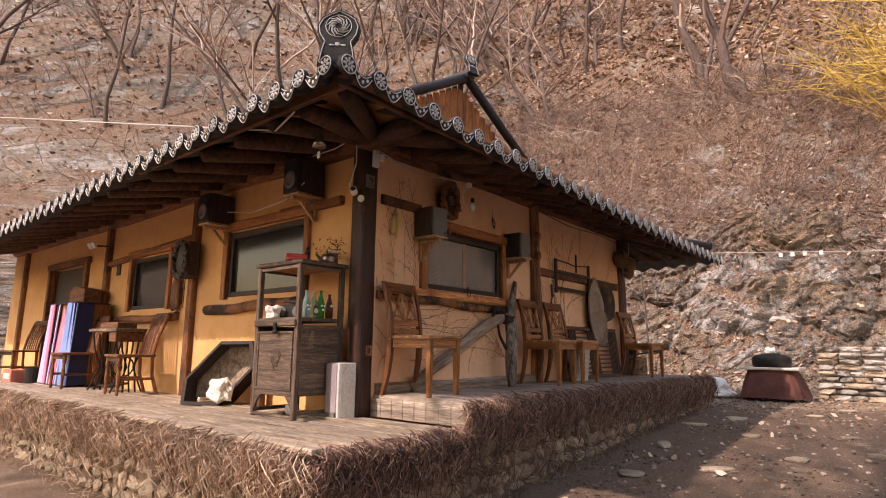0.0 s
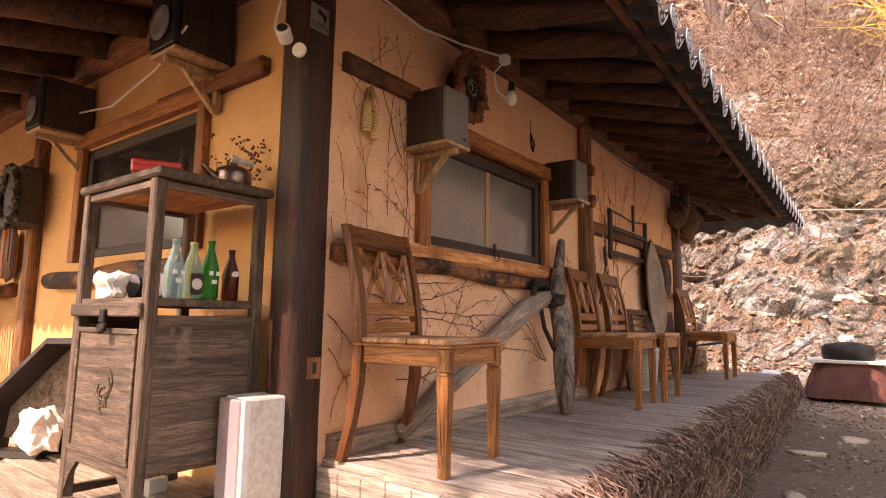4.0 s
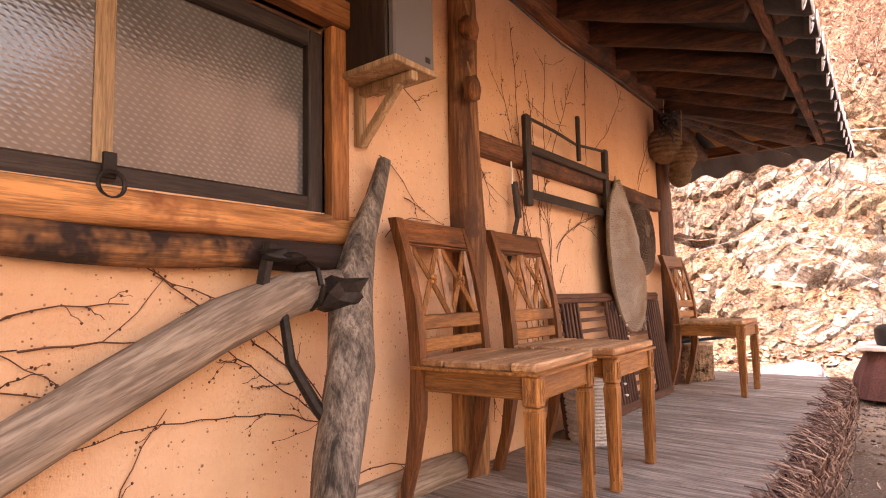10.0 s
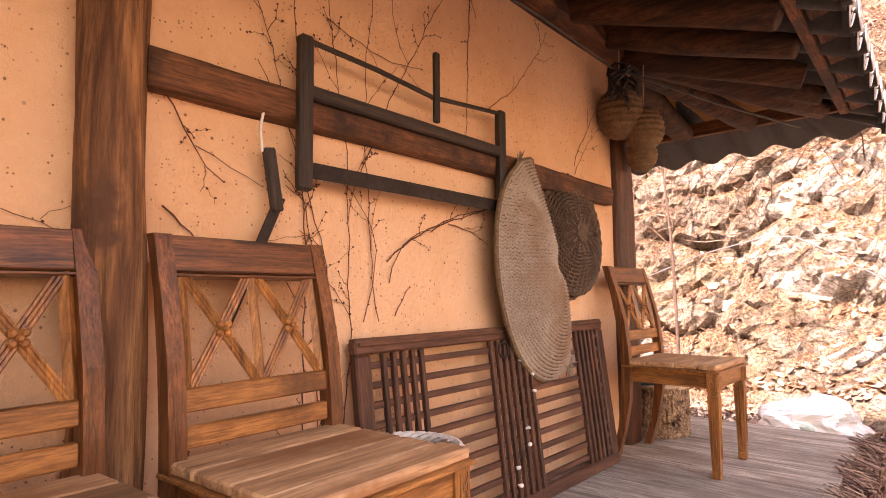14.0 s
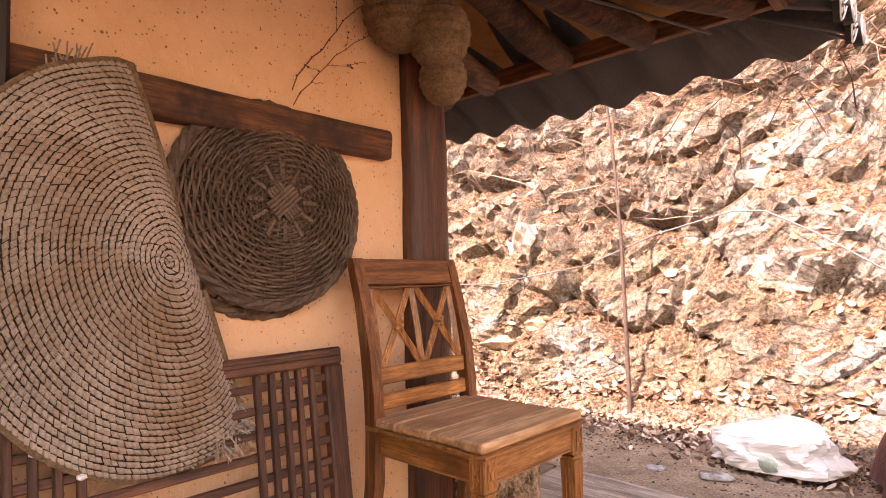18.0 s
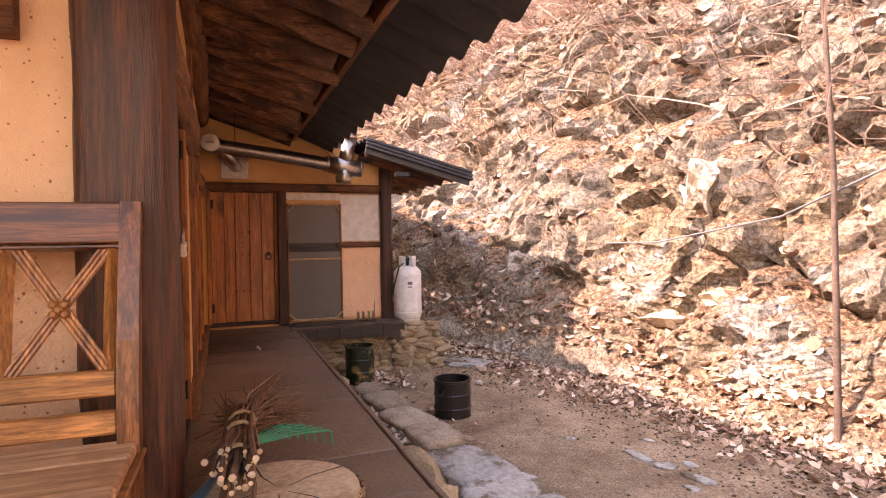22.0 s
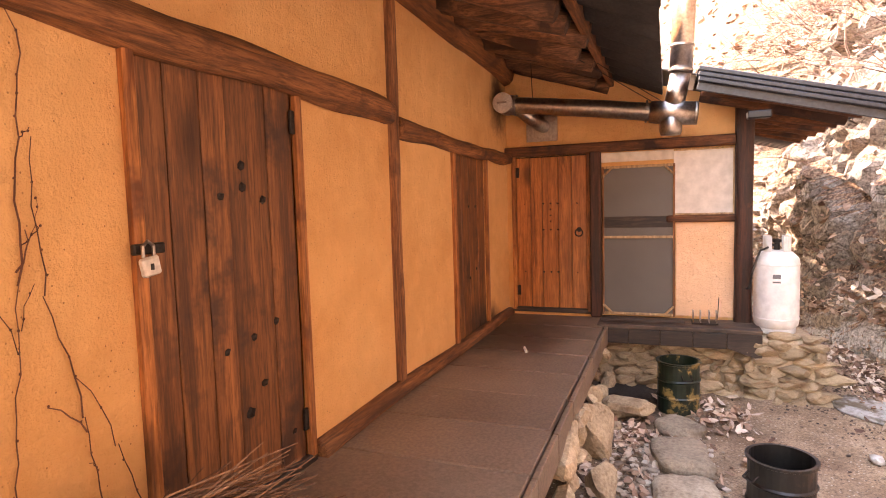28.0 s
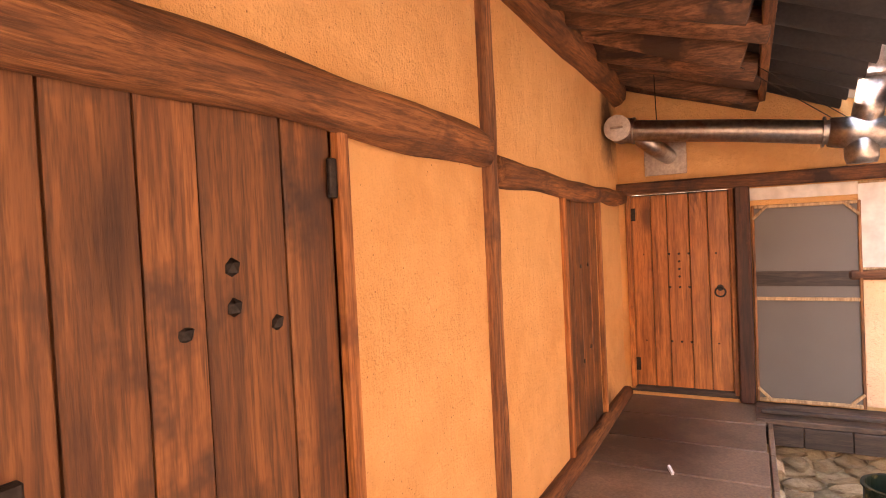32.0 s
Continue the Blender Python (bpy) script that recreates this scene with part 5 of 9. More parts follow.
def mat_point(q, a, lift=0.0):
    """A point of the folded mat: q runs from the coil's centre to the rim, a round it; past the fold it turns back to the wall."""
    r = q * (0.45 + 0.035 * math.cos(2 * a) * -1 + 0.02 * math.sin(a - 0.4) * -1)
    y, z = r * math.cos(a), r * math.sin(a)
    belly = 0.1 * math.sqrt(max(0.0, 1 - min(1.0, (r / 0.5) ** 2))) + 0.03 * math.exp(-(((y + 0.16) / 0.14) ** 2) - ((z + 0.16) / 0.24) ** 2)
    pit = 0.03 * math.exp(-(r / 0.05) ** 2) + 0.022 * math.exp(-((y + 0.02) / 0.05) ** 2) * max(0.0, z) / 0.4
    turn = min(1.0, max(0.0, (MAT_FOLD - y) / 0.11))
    roll = math.sin(turn * math.pi / 2)
    return Vector((0.012 + (belly - pit) * roll + lift * (0.35 + 0.65 * roll), min(y, MAT_FOLD + 0.002), z))


def mat_reach(a):
    """How far along a ray the mat goes before its fold."""
    q = 1.0
    while q > 0.05 and q * 0.45 * math.cos(a) > MAT_FOLD:
        q -= 0.01
    return q


s = Shape()
rings, turns = 33, 72
s.add([mat_point(i / rings * mat_reach(2 * math.pi * k / turns), 2 * math.pi * k / turns) for i in range(rings + 1) for k in range(turns)],
      [(i * turns + k, i * turns + (k + 1) % turns, (i + 1) * turns + (k + 1) % turns, (i + 1) * turns + k) for i in range(rings) for k in range(turns)])
# Layer under the twists is black: gap shade put in as colour.
part("front_layer", s, GAP_SHADE, mat, smooth=True)
mat_rng = random.Random(2)
s = Shape()
for i in range(rings):
    q = (i + 0.6) / rings
    n = max(5, int(2 * math.pi * 0.45 * q / 0.0155))
    for k in range(n):
        a = 2 * math.pi * (k + 0.5 * (i % 2) + mat_rng.uniform(-0.1, 0.1)) / n
        if q > mat_reach(a):
            continue
        da, dq = 1.5 * math.pi / n, 0.0064 / 0.45 * mat_rng.uniform(0.85, 1.15)
        tip0, tip1 = mat_point(q - dq * 0.75, a - da, 0.005), mat_point(q + dq * 0.75, a + da, 0.005)
        side0, side1 = mat_point(q + dq, a - da * 0.2, 0.007), mat_point(q - dq, a + da * 0.2, 0.007)
        mid = mat_point(q, a, 0.018 + mat_rng.uniform(-0.002, 0.002))
        s.add([tip0, side0, tip1, side1, mid], [(0, 4, 1), (1, 4, 2), (2, 4, 3), (3, 4, 0)])
tagged(part("straw_twist", s, STRAW, mat, "twisted straw rope coils", True), kind="stuff")
s = Shape().tube([tuple(mat_point(mat_reach(2 * math.pi * k / 90), 2 * math.pi * k / 90)) for k in range(12, 79)], 0.011, 6, 0.2)
part("rim", s, DARK_STRAW, mat)
s = Shape()
for k in range(120):
    a = math.radians(random.gauss(-78, 9))
    p = mat_point(random.uniform(0.88, 1.0), a, 0.01)
    s.tube([tuple(p), tuple(p + Vector((random.uniform(0.005, 0.03), random.uniform(-0.025, 0.025), random.uniform(-0.045, 0.01))))], 0.0022, 3)
for k in range(14):
    p = mat_point(1.0, math.radians(random.gauss(96, 4)), 0.0)
    s.tube([tuple(p), tuple(p + Vector((0.01, random.uniform(-0.02, 0.03), random.uniform(0.01, 0.06))))], 0.002, 3)
tagged(part("frayed_end", s, STRAW, mat), kind="stuff")


def woven_disc(name, m, r, label, category, material, dish=0.05, spokes=32, rings=26):
    """A round basket seen from its base: spokes with weavers passing over and under."""
    b = thing(name, m, label, category)
    s = Shape()
    for k in range(spokes):
        a = 2 * math.pi * k / spokes
        s.tube([(0.0, r * 0.16 * math.cos(a), r * 0.16 * math.sin(a)), (-0.004, r * 0.6 * math.cos(a), r * 0.6 * math.sin(a)), (-dish, r * math.cos(a), r * math.sin(a))], 0.004, 4, cap=False)
    part("backing", Shape().lathe([(r * 0.97, -dish - 0.004), (r * 0.6, -0.016), (0.01, -0.012)], 40, pose(0, 0, 0, 0, 90, 0), cap=False), GAP_SHADE, b, "black sheet painting the shade between the weavers")
    part("spokes", s, material, b)
    s = Shape()
    n = spokes * 2
    for i in range(rings):
        q = 0.2 + 0.78 * i / (rings - 1)
        pts = []
        for k in range(n + 1):
            a = 2 * math.pi * k / n
            over = 0.0085 * math.cos(a * spokes / 2 + math.pi * i)
            rr = r * q * (1 + 0.008 * noise.noise(Vector((math.cos(a) * 2, math.sin(a) * 2, i))))
            pts.append((over - dish * max(0, q - 0.55) * 2, rr * math.cos(a), rr * math.sin(a)))
        s.tube(pts, 0.0042, 5, cap=False)
    part("weave", s, material, b)
    s = Shape()
    for i in range(3):
        s.tube([(-dish + 0.01 * math.sin(k * 1.3 + i * 2.1), (r + 0.009 * math.cos(k * 1.3 + i * 2.1)) * math.cos(2 * math.pi * k / 60), (r + 0.009 * math.cos(k * 1.3 + i * 2.1)) * math.sin(2 * math.pi * k / 60)) for k in range(61)], 0.011, 6, cap=False)
    part("rim", s, material, b, "braided rim")
    s = Shape()
    for i in range(5):
        o = (i - 2) * 0.011
        s.box((0.006, 0.01, r * 0.36), (0.008, o, 0), pose(0, 0, 0, 40, 0, 0), 0.002)
        s.box((0.006, 0.01, r * 0.36), (0.011, o, 0), pose(0, 0, 0, -50, 0, 0), 0.002)
    for i in range(12):
        a = i / 12 * 6.28
        s.box((0.005, 0.012, 0.05), (0.006, 0, r * 0.3), pose(0, 0, 0, math.degrees(a), 0, 0), 0.002)
    part("cross", s, WICKER, b, "crossed splints at the centre")
    return b


woven_disc("round_basket", pose(0.075, 5.545, 2.055, 0, -4, 0), 0.285, "large round dark wicker basket hung on the wall", "basket", WICKER)
woven_disc("round_basket", pose(0.035, 5.525, 2.03, 0, -3, 0), 0.285, "second dark wicker basket hung behind the first", "basket", WICKER, spokes=24, rings=10)

# lattice door leaf lying on its side
panel = thing("lattice_door_panel", pose(0.13, 4.15, DECK_Z, 0, -7, 0), "old red-brown lattice door leaf leaning on the wall", "door panel")
L, Hh = 1.6, 0.69
for name, size, c in (("frame_rail", (0.035, L, 0.05), (0, L / 2, Hh - 0.025)), ("frame_rail", (0.035, L, 0.05), (0, L / 2, 0.025))):
    part(name, Shape().box(size, c, bevel=0.006), LATTICE, panel)
for y in (0.03, L - 0.03):
    part("frame_stile", Shape().box((0.035, 0.06, Hh - 0.1), (0, y, Hh / 2), bevel=0.006), LATTICE_Z, panel)
part("frame_moulding", Shape().box((0.01, L - 0.02, 0.012), (0.02, L / 2, Hh - 0.02), bevel=0.003), LATTICE, panel)
for k in range(10):
    part("lattice_bar", Shape().box((0.02, L - 0.12, 0.021), (0.0, L / 2, 0.08 + k * 0.0585), bevel=0.003), LATTICE, panel)
for y in [0.11 + 0.042 * k for k in range(5)] + [0.66 + 0.042 * k for k in range(7)] + [1.32 + 0.042 * k for k in range(5)]:
    part("lattice_bar", Shape().box((0.02, 0.017, Hh - 0.1), (0.013, y, Hh / 2), bevel=0.003), LATTICE_Z, panel)
s = Shape()
for k in range(9):
    s.rock((0.008, 0.012, 0.008), (0.025, random.choice((0.28, 0.66, 0.74, 0.83, 0.91)), 0.1 + 0.065 * k), k, 1, 0.5)
part("string_knots", s, WHITE_PAINT, panel, "knotted white string ties")
part("ring_pull", Shape().tube([(0.03, 0.72 + 0.03 * math.sin(k * math.pi / 8), 0.6 + 0.03 * math.cos(k * math.pi / 8)) for k in range(17)], 0.004, 5, cap=False), IRON, panel)

wicker = thing("wicker_basket", pose(0.23, 4.2, DECK_Z), "white wicker waste basket standing between the chairs", "basket")
s = Shape()
for k in range(18):
    a = 2 * math.pi * k / 18
    s.tube([(0.1 * math.cos(a), 0.1 * math.sin(a), 0), (0.135 * math.cos(a), 0.135 * math.sin(a), 0.38)], 0.005, 4)
part("stakes", s, WHITE_WICKER, wicker)
s = Shape()
for i in range(24):
    z = 0.015 + i * 0.0155
    r = 0.1 + 0.035 * z / 0.38
    s.tube([((r + 0.005 * math.cos(9 * a + math.pi * i)) * math.cos(a), (r + 0.005 * math.cos(9 * a + math.pi * i)) * math.sin(a), z) for a in [2 * math.pi * k / 54 for k in range(55)]], 0.0075, 4, cap=False)
part("weave", s, WHITE_WICKER, wicker)
s = Shape()
for i in range(3):
    s.tube([((0.142 + 0.008 * math.cos(k * 1.1 + i * 2.1)) * math.cos(2 * math.pi * k / 50), (0.142 + 0.008 * math.cos(k * 1.1 + i * 2.1)) * math.sin(2 * math.pi * k / 50), 0.39 + 0.01 * math.sin(k * 1.1 + i * 2.1)) for k in range(51)], 0.008, 5, cap=False)
part("rim", s, WHITE_WICKER, wicker, "braided rim")
part("base", Shape().lathe([(0.1, 0.0), (0.1, 0.01)], 18), WHITE_WICKER, wicker)


def straw_gourd(m, r, label):
    b = thing("straw_basket", m, label, "basket", "straw baskets under the eave")
    s = Shape()
    prof = [(r * math.sin(math.pi * (0.04 + 0.9 * i / 22)) * (1.04 if i % 2 else 0.97), -r * 1.15 * math.cos(math.pi * (0.04 + 0.9 * i / 22))) for i in range(23)]
    s.lathe(prof, 22)
    part("body", s, DARK_STRAW, b)
    part("string", Shape().tube([(0, 0, r), (0.01, 0, r + 0.25)], 0.004, 4), HUSK, b)
    return b


straw_gourd(pose(0.1, 5.98, 2.735), 0.125, "round coiled straw basket hanging under the eave")
straw_gourd(pose(0.2, 6.06, 2.645), 0.105, "narrow straw basket hanging by the corner post")
straw_gourd(pose(0.16, 6.12, 2.52), 0.082, "small straw basket hanging by the corner post")
cables = thing("cable_coil", pose(0.12, 5.93, 2.85), "tangled coil of black cables under the eave", "cable")
for i in range(7):
    r = random.uniform(0.06, 0.12)
    part("loop", Shape().tube([(0.05 * math.sin(2 * a + i) + 0.03, r * math.cos(a), 1.2 * r * math.sin(a) + random.uniform(-0.01, 0.01)) for a in [k * 2 * math.pi / 16 for k in range(17)]], 0.006, 4, cap=False), BLACK, cables)
for k, (y, z) in enumerate(((3.43, 2.7), (3.44, 2.45))):
    g = thing("dried_gourd", pose(0.12, y, z), "small dried brown gourd hung on the post", "gourd", "dried gourds")
    part("body", Shape().rock((0.032, 0.035, 0.05), (0, 0, 0), 5 + k, 2, 0.4), BEAM_Z, g, smooth=True)
    part("stalk", Shape().tube([(0, 0, 0.04), (-0.02, 0.0, 0.12)], 0.004, 4), HUSK, g)

# ---- dry vine stems on the walls ----
def runners(name, along, face, way, stems, label, thick=0.0022, twigs=0.34, seed=1):
    """Climbing stems from one place of the wall to another: (u, z, u, z, bow), thinning towards the tip, with budded side twigs."""
    s = Shape()
    rng = random.Random(seed)

    def lay(pts, r0, r1):
        line = [(face + way * (0.004 + r0 + 0.004 * abs(math.sin(9 * u + 7 * z))), u, z) if along == "y" else (u, face + way * (0.004 + r0), z) for u, z in pts]
        s.tube(line, [mix(r0, r1, i / (len(line) - 1)) for i in range(len(line))], 4, cap=False)
        for k in range(1, len(line)):
            if rng.random() < 0.45:
                s.rock((0.0022, 0.0032, 0.0036), tuple(Vector(line[k]) + Vector((0.0, rng.uniform(-0.004, 0.004), rng.uniform(-0.004, 0.004)))), k, 1, 0.4)

    def grow(u0, z0, u1, z1, bow, r, level):
        length = math.hypot(u1 - u0, z1 - z0)
        n = max(4, int(length / 0.045))
        phase, pts = rng.uniform(0, 9), []
        for i in range(n + 1):
            t = i / n
            off = bow * 4 * t * (1 - t) + 0.014 * noise.noise(Vector((t * length * 7, phase, level))) + 0.004 * (i % 2)
            pts.append((mix(u0, u1, t) - off * (z1 - z0) / length, mix(z0, z1, t) + off * (u1 - u0) / length))
        lay(pts, r, r * 0.38 + 0.0004)
        if level < 2:
            for i in range(2, n):
                if rng.random() < twigs * (1 if level == 0 else 0.5):
                    head = math.atan2(pts[i][1] - pts[i - 1][1], pts[i][0] - pts[i - 1][0]) + rng.choice((-1, 1)) * rng.uniform(0.35, 0.95)
                    far = rng.uniform(0.03, 0.11) if rng.random() < 0.7 else rng.uniform(0.12, 0.3)
                    far *= 1 if level == 0 else 0.5
                    grow(*pts[i], pts[i][0] + far * math.cos(head), pts[i][1] + far * math.sin(head), rng.uniform(-0.1, 0.1) * far, r * 0.55, level + 1)

    for u0, z0, u1, z1, bow in stems:
        grow(u0, z0, u1, z1, bow, thick * rng.uniform(0.8, 1.25), 0)
    return solo(name, s, STEMS, label, "vine", kind="stuff")


SIDE_VINES = "dry brown vine stems creeping over the plaster"
runners("wall_vines", "y", 0.0, 1, ((0.86, 1.76, 1.0, 1.74, -0.02), (0.86, 1.38, 1.0, 1.22, 0.0), (0.86, 2.27, 0.94, 1.93, 0.02), (1.08, 1.92, 0.96, 2.5, -0.03), (1.21, 2.0, 1.25, 2.75, 0.02), (1.4, 1.95, 1.11, 2.13, -0.02), (1.38, 1.9, 1.27, 2.56, -0.01), (0.96, 2.5, 1.24, 2.85, 0.04), (0.86, 1.53, 1.02, 1.38, 0.01), (1.34, 1.9, 1.24, 2.92, -0.05), (0.86, 1.94, 0.96, 1.86, -0.05), (0.86, 2.63, 1.12, 2.47, 0.01), (0.9, 1.1, 1.0, 1.3, 0.02), (1.3, 2.3, 1.1, 2.92, 0.04)), SIDE_VINES, 0.0021, 0.3, 3)
runners("wall_vines", "y", 0.0, 1, ((1.5, 1.2, 1.87, 1.74, -0.03), (1.1, 1.62, 2.0, 1.54, -0.03), (1.2, 1.57, 1.96, 1.72, -0.02), (1.25, 1.7, 1.78, 1.71, -0.01), (1.15, 1.5, 2.06, 1.44, 0.04), (1.2, 1.4, 1.99, 1.37, 0.02), (2.85, 1.24, 2.1, 1.33, -0.05), (2.85, 1.25, 2.23, 1.72, -0.03), (2.83, 1.25, 2.34, 1.6, 0.01), (1.94, 1.58, 2.21, 1.63, 0.02), (1.3, 1.22, 1.9, 1.39, -0.06), (2.19, 1.08, 2.3, 1.38, 0.03), (2.0, 1.54, 2.3, 1.53, 0.01), (2.8, 1.3, 2.27, 1.7, -0.06)), SIDE_VINES, 0.0025, 0.36, 5)
runners("wall_vines", "y", 0.0, 1, ((4.04, 1.1, 3.83, 2.62, -0.1), (4.13, 1.2, 4.06, 2.75, -0.08), (4.29, 1.68, 4.29, 2.9, 0.05), (4.0, 1.1, 3.93, 2.95, -0.04), (4.33, 1.87, 4.84, 2.09, 0.03), (4.79, 3.05, 4.75, 2.38, 0.0), (3.6, 2.26, 3.76, 2.05, -0.01), (3.62, 1.98, 3.7, 1.89, 0.0), (4.88, 2.5, 5.38, 3.0, -0.04), (5.62, 2.4, 5.95, 2.8, 0.02), (4.21, 2.11, 4.69, 2.95, 0.03), (4.09, 1.2, 3.86, 2.4, -0.12)), SIDE_VINES, 0.0024, 0.3, 7)
runners("wall_vines", "y", 0.0, 1, ((4.23, 1.68, 4.08, 2.15, -0.12), (4.08, 2.6, 4.5, 2.56, -0.03), (3.15, 1.99, 3.26, 1.95, 0.0), (4.34, 1.8, 4.54, 1.99, 0.04), (4.54, 1.99, 4.95, 2.13, 0.0), (4.64, 2.02, 4.88, 1.96, 0.01), (5.63, 2.35, 5.94, 2.67, 0.03), (4.36, 1.7, 4.44, 1.79, 0.0), (3.02, 2.12, 3.2, 1.98, 0.02), (3.05, 1.85, 3.3, 1.92, 0.03), (3.1, 2.42, 3.25, 2.34, 0.01), (2.92, 1.08, 3.25, 1.0, 0.03), (3.66, 1.5, 3.7, 1.1, 0.02)), SIDE_VINES, 0.0021, 0.28, 9)
runners("wall_vines", "x", YB, 1, ((-0.45, 0.98, -0.5, 1.78, -0.01), (-0.5, 1.78, -0.54, 2.32, 0.0), (-0.69, 0.98, -0.62, 1.45, 0.0), (-0.62, 1.45, -0.55, 1.75, 0.01), (-0.55, 1.75, -0.547, 2.1, 0.0), (-0.8, 1.02, -0.7, 1.35, 0.0), (-0.7, 1.35, -0.608, 1.55, 0.02), (-0.625, 1.41, -0.539, 1.5, 0.01), (-0.497, 1.81, -0.522, 1.9, 0.01)), "dry brown vine stems rising beside the door", 0.0022, 0.15, 11)
runners("wall_vines", "x", YB, 1, ((-0.4, 0.98, -0.3, 2.34, -0.05), (-0.21, 0.98, -0.18, 2.32, -0.02), (-0.3, 1.45, -0.18, 1.78, -0.02), (-0.4, 1.0, -0.2, 1.96, 0.02)), "dry brown vine stems rising beside the corner post", 0.0022, 0.12, 12)


# ---- hillside cover ----
hill_rng = random.Random(11)


def leaf_litter(name, count, place, size, material, label):
    """Bent leaves scattered by place(), which returns a point and an upward lean."""
    s = Shape()
    for _ in range(count):
        (x, y, z), far = place()
        k = size * hill_rng.uniform(0.6, 1.5) * far
        m = Matrix.Translation((x, y, z + 0.02)) @ Euler((hill_rng.uniform(-0.9, 1.2), hill_rng.uniform(-0.7, 0.7), hill_rng.uniform(0, 6.28))).to_matrix().to_4x4()
        w, c = k * hill_rng.uniform(0.35, 0.6), k * 0.25
        verts = [m @ Vector(p) for p in ((-k, 0, c), (-k * 0.55, -w * 0.85, 0.3 * c), (k * 0.25, -w, 0.0), (k, 0.2 * w, c * 0.8), (k * 0.3, w * 0.9, c * 0.5), (-k * 0.6, w * 0.7, c * 0.1))]
        n = len(s.v)
        s.v += [tuple(v) for v in verts]
        s.f += [(n, n + 1, n + 5), (n + 1, n + 2, n + 4, n + 5), (n + 2, n + 3, n + 4)]
    return solo(name, s, material, label, "leaves", kind="stuff")


def on_hill():
    x = hill_rng.uniform(-34, 13) if hill_rng.random() < 0.5 else hill_rng.uniform(-12, 13)
    d = 0.15 + 24 * hill_rng.random() ** 1.7
    return hill_point(x, d), 0.75 + d * 0.09


def near_hill():
    x = hill_rng.uniform(-8, 5)
    d = 0.9 + 6.5 * hill_rng.random()
    if d < 2.6 and noise.noise(Vector((x * 0.9, d * 1.6, 3.0))) < 0.12:
        d += 2.0
    return hill_point(x, d), 0.8


def at_foot():
    x = hill_rng.uniform(-7.5, 4)
    y = foot_of_hill(x) + hill_rng.gauss(-0.1, 0.28)
    return (x, y, hill_point(x, y - foot_of_hill(x))[2]), 1.0


leaf_litter("leaf_litter", 46000, on_hill, 0.066, LEAVES, "dry brown fallen leaves covering the hillside")
leaf_litter("leaf_litter", 15000, near_hill, 0.027, LEAVES, "dry tan leaves and debris on the rock face")
leaf_litter("leaf_litter", 7500, at_foot, 0.031, LEAVES, "pale dry leaves gathered along the hill's foot")


def twig(s, p, way, length, r, bends=4, droop=0.3, sides=3):
    pts, q = [Vector(p)], Vector(way).normalized()
    for i in range(bends):
        q = (q + Vector((hill_rng.gauss(0, 0.25), hill_rng.gauss(0, 0.25), hill_rng.gauss(0, 0.2) - droop * 0.3))).normalized()
        pts.append(pts[-1] + q * length / bends)
    s.tube(pts, [r * (1 - 0.75 * i / bends) for i in range(bends + 1)], sides, cap=False)
    return pts


def undergrowth(name, count, xr, dr, length, r, label, power=1.0, material=TWIGS):
    s = Shape()
    for _ in range(count):
        x, d = hill_rng.uniform(*xr), mix(dr[0], dr[1], hill_rng.random() ** power)
        p = hill_point(x, d)
        pts = twig(s, p, (hill_rng.gauss(0, 0.6), -0.55 + hill_rng.gauss(0, 0.4), 0.5), length * hill_rng.uniform(0.5, 1.5), r * hill_rng.uniform(0.7, 1.4))
        for k in (1, 2, 3):
            if hill_rng.random() < 0.6:
                twig(s, pts[k], (hill_rng.gauss(0, 1), hill_rng.gauss(-0.3, 0.6), hill_rng.gauss(0.2, 0.6)), length * 0.4, r * 0.55, 2)
    return solo(name, s, material, label, "undergrowth", kind="stuff")


undergrowth("undergrowth", 9500, (-10.5, 5), (0.7, 8.0), 0.95, 0.0058, "tangled bare twigs hanging over the rock face")
undergrowth("undergrowth", 1700, (-36, 16), (5, 30), 2.2, 0.014, "bare brush and brambles on the upper slope", 1.4)


def bare_tree(m, label, seed, height=7.0, r=0.09, heading=None, material=BARK, twigs=TWIGS, spread=1.0, group="bare trees on the hillside"):
    rng = random.Random(seed)
    t = thing("tree", m, label, "tree", group)
    trunk, crown = Shape(), Shape()

    def limb(s, p, way, length, rad, level):
        n = 5
        pts, rr, q = [Vector(p)], [rad], Vector(way).normalized()
        for i in range(n):
            q = (q + Vector((rng.gauss(0, 0.14), rng.gauss(0, 0.14), 0.05 + rng.gauss(0, 0.08))) * spread).normalized()
            pts.append(pts[-1] + q * length / n)
            rr.append(rad * (1 - 0.7 * (i + 1) / n))
        s.tube(pts, rr, 7 if level == 0 else 4 if level == 1 else 3, cap=False, wobble=0.15 if level == 0 else 0, seed=seed)
        if level < 3:
            for k in range((6, 5, 3)[level]):
                i = rng.randint(1 if level else 2, n)
                a = rng.uniform(0, 6.28)
                out = Vector((math.cos(a), math.sin(a), rng.uniform(0.3, 1.0))) * (0.8 * spread) + q * 0.5
                limb(crown, pts[i], out, length * rng.uniform(0.35, 0.6), rr[i] * 0.72, level + 1)

    limb(trunk, (0, 0, -0.3), heading if heading else (rng.gauss(0, 0.15), rng.gauss(-0.1, 0.12), 1), height, r, 0)
    part("trunk", trunk, material, t, smooth=True)
    part("crown", crown, twigs, t, "bare branches without leaves")
    return t


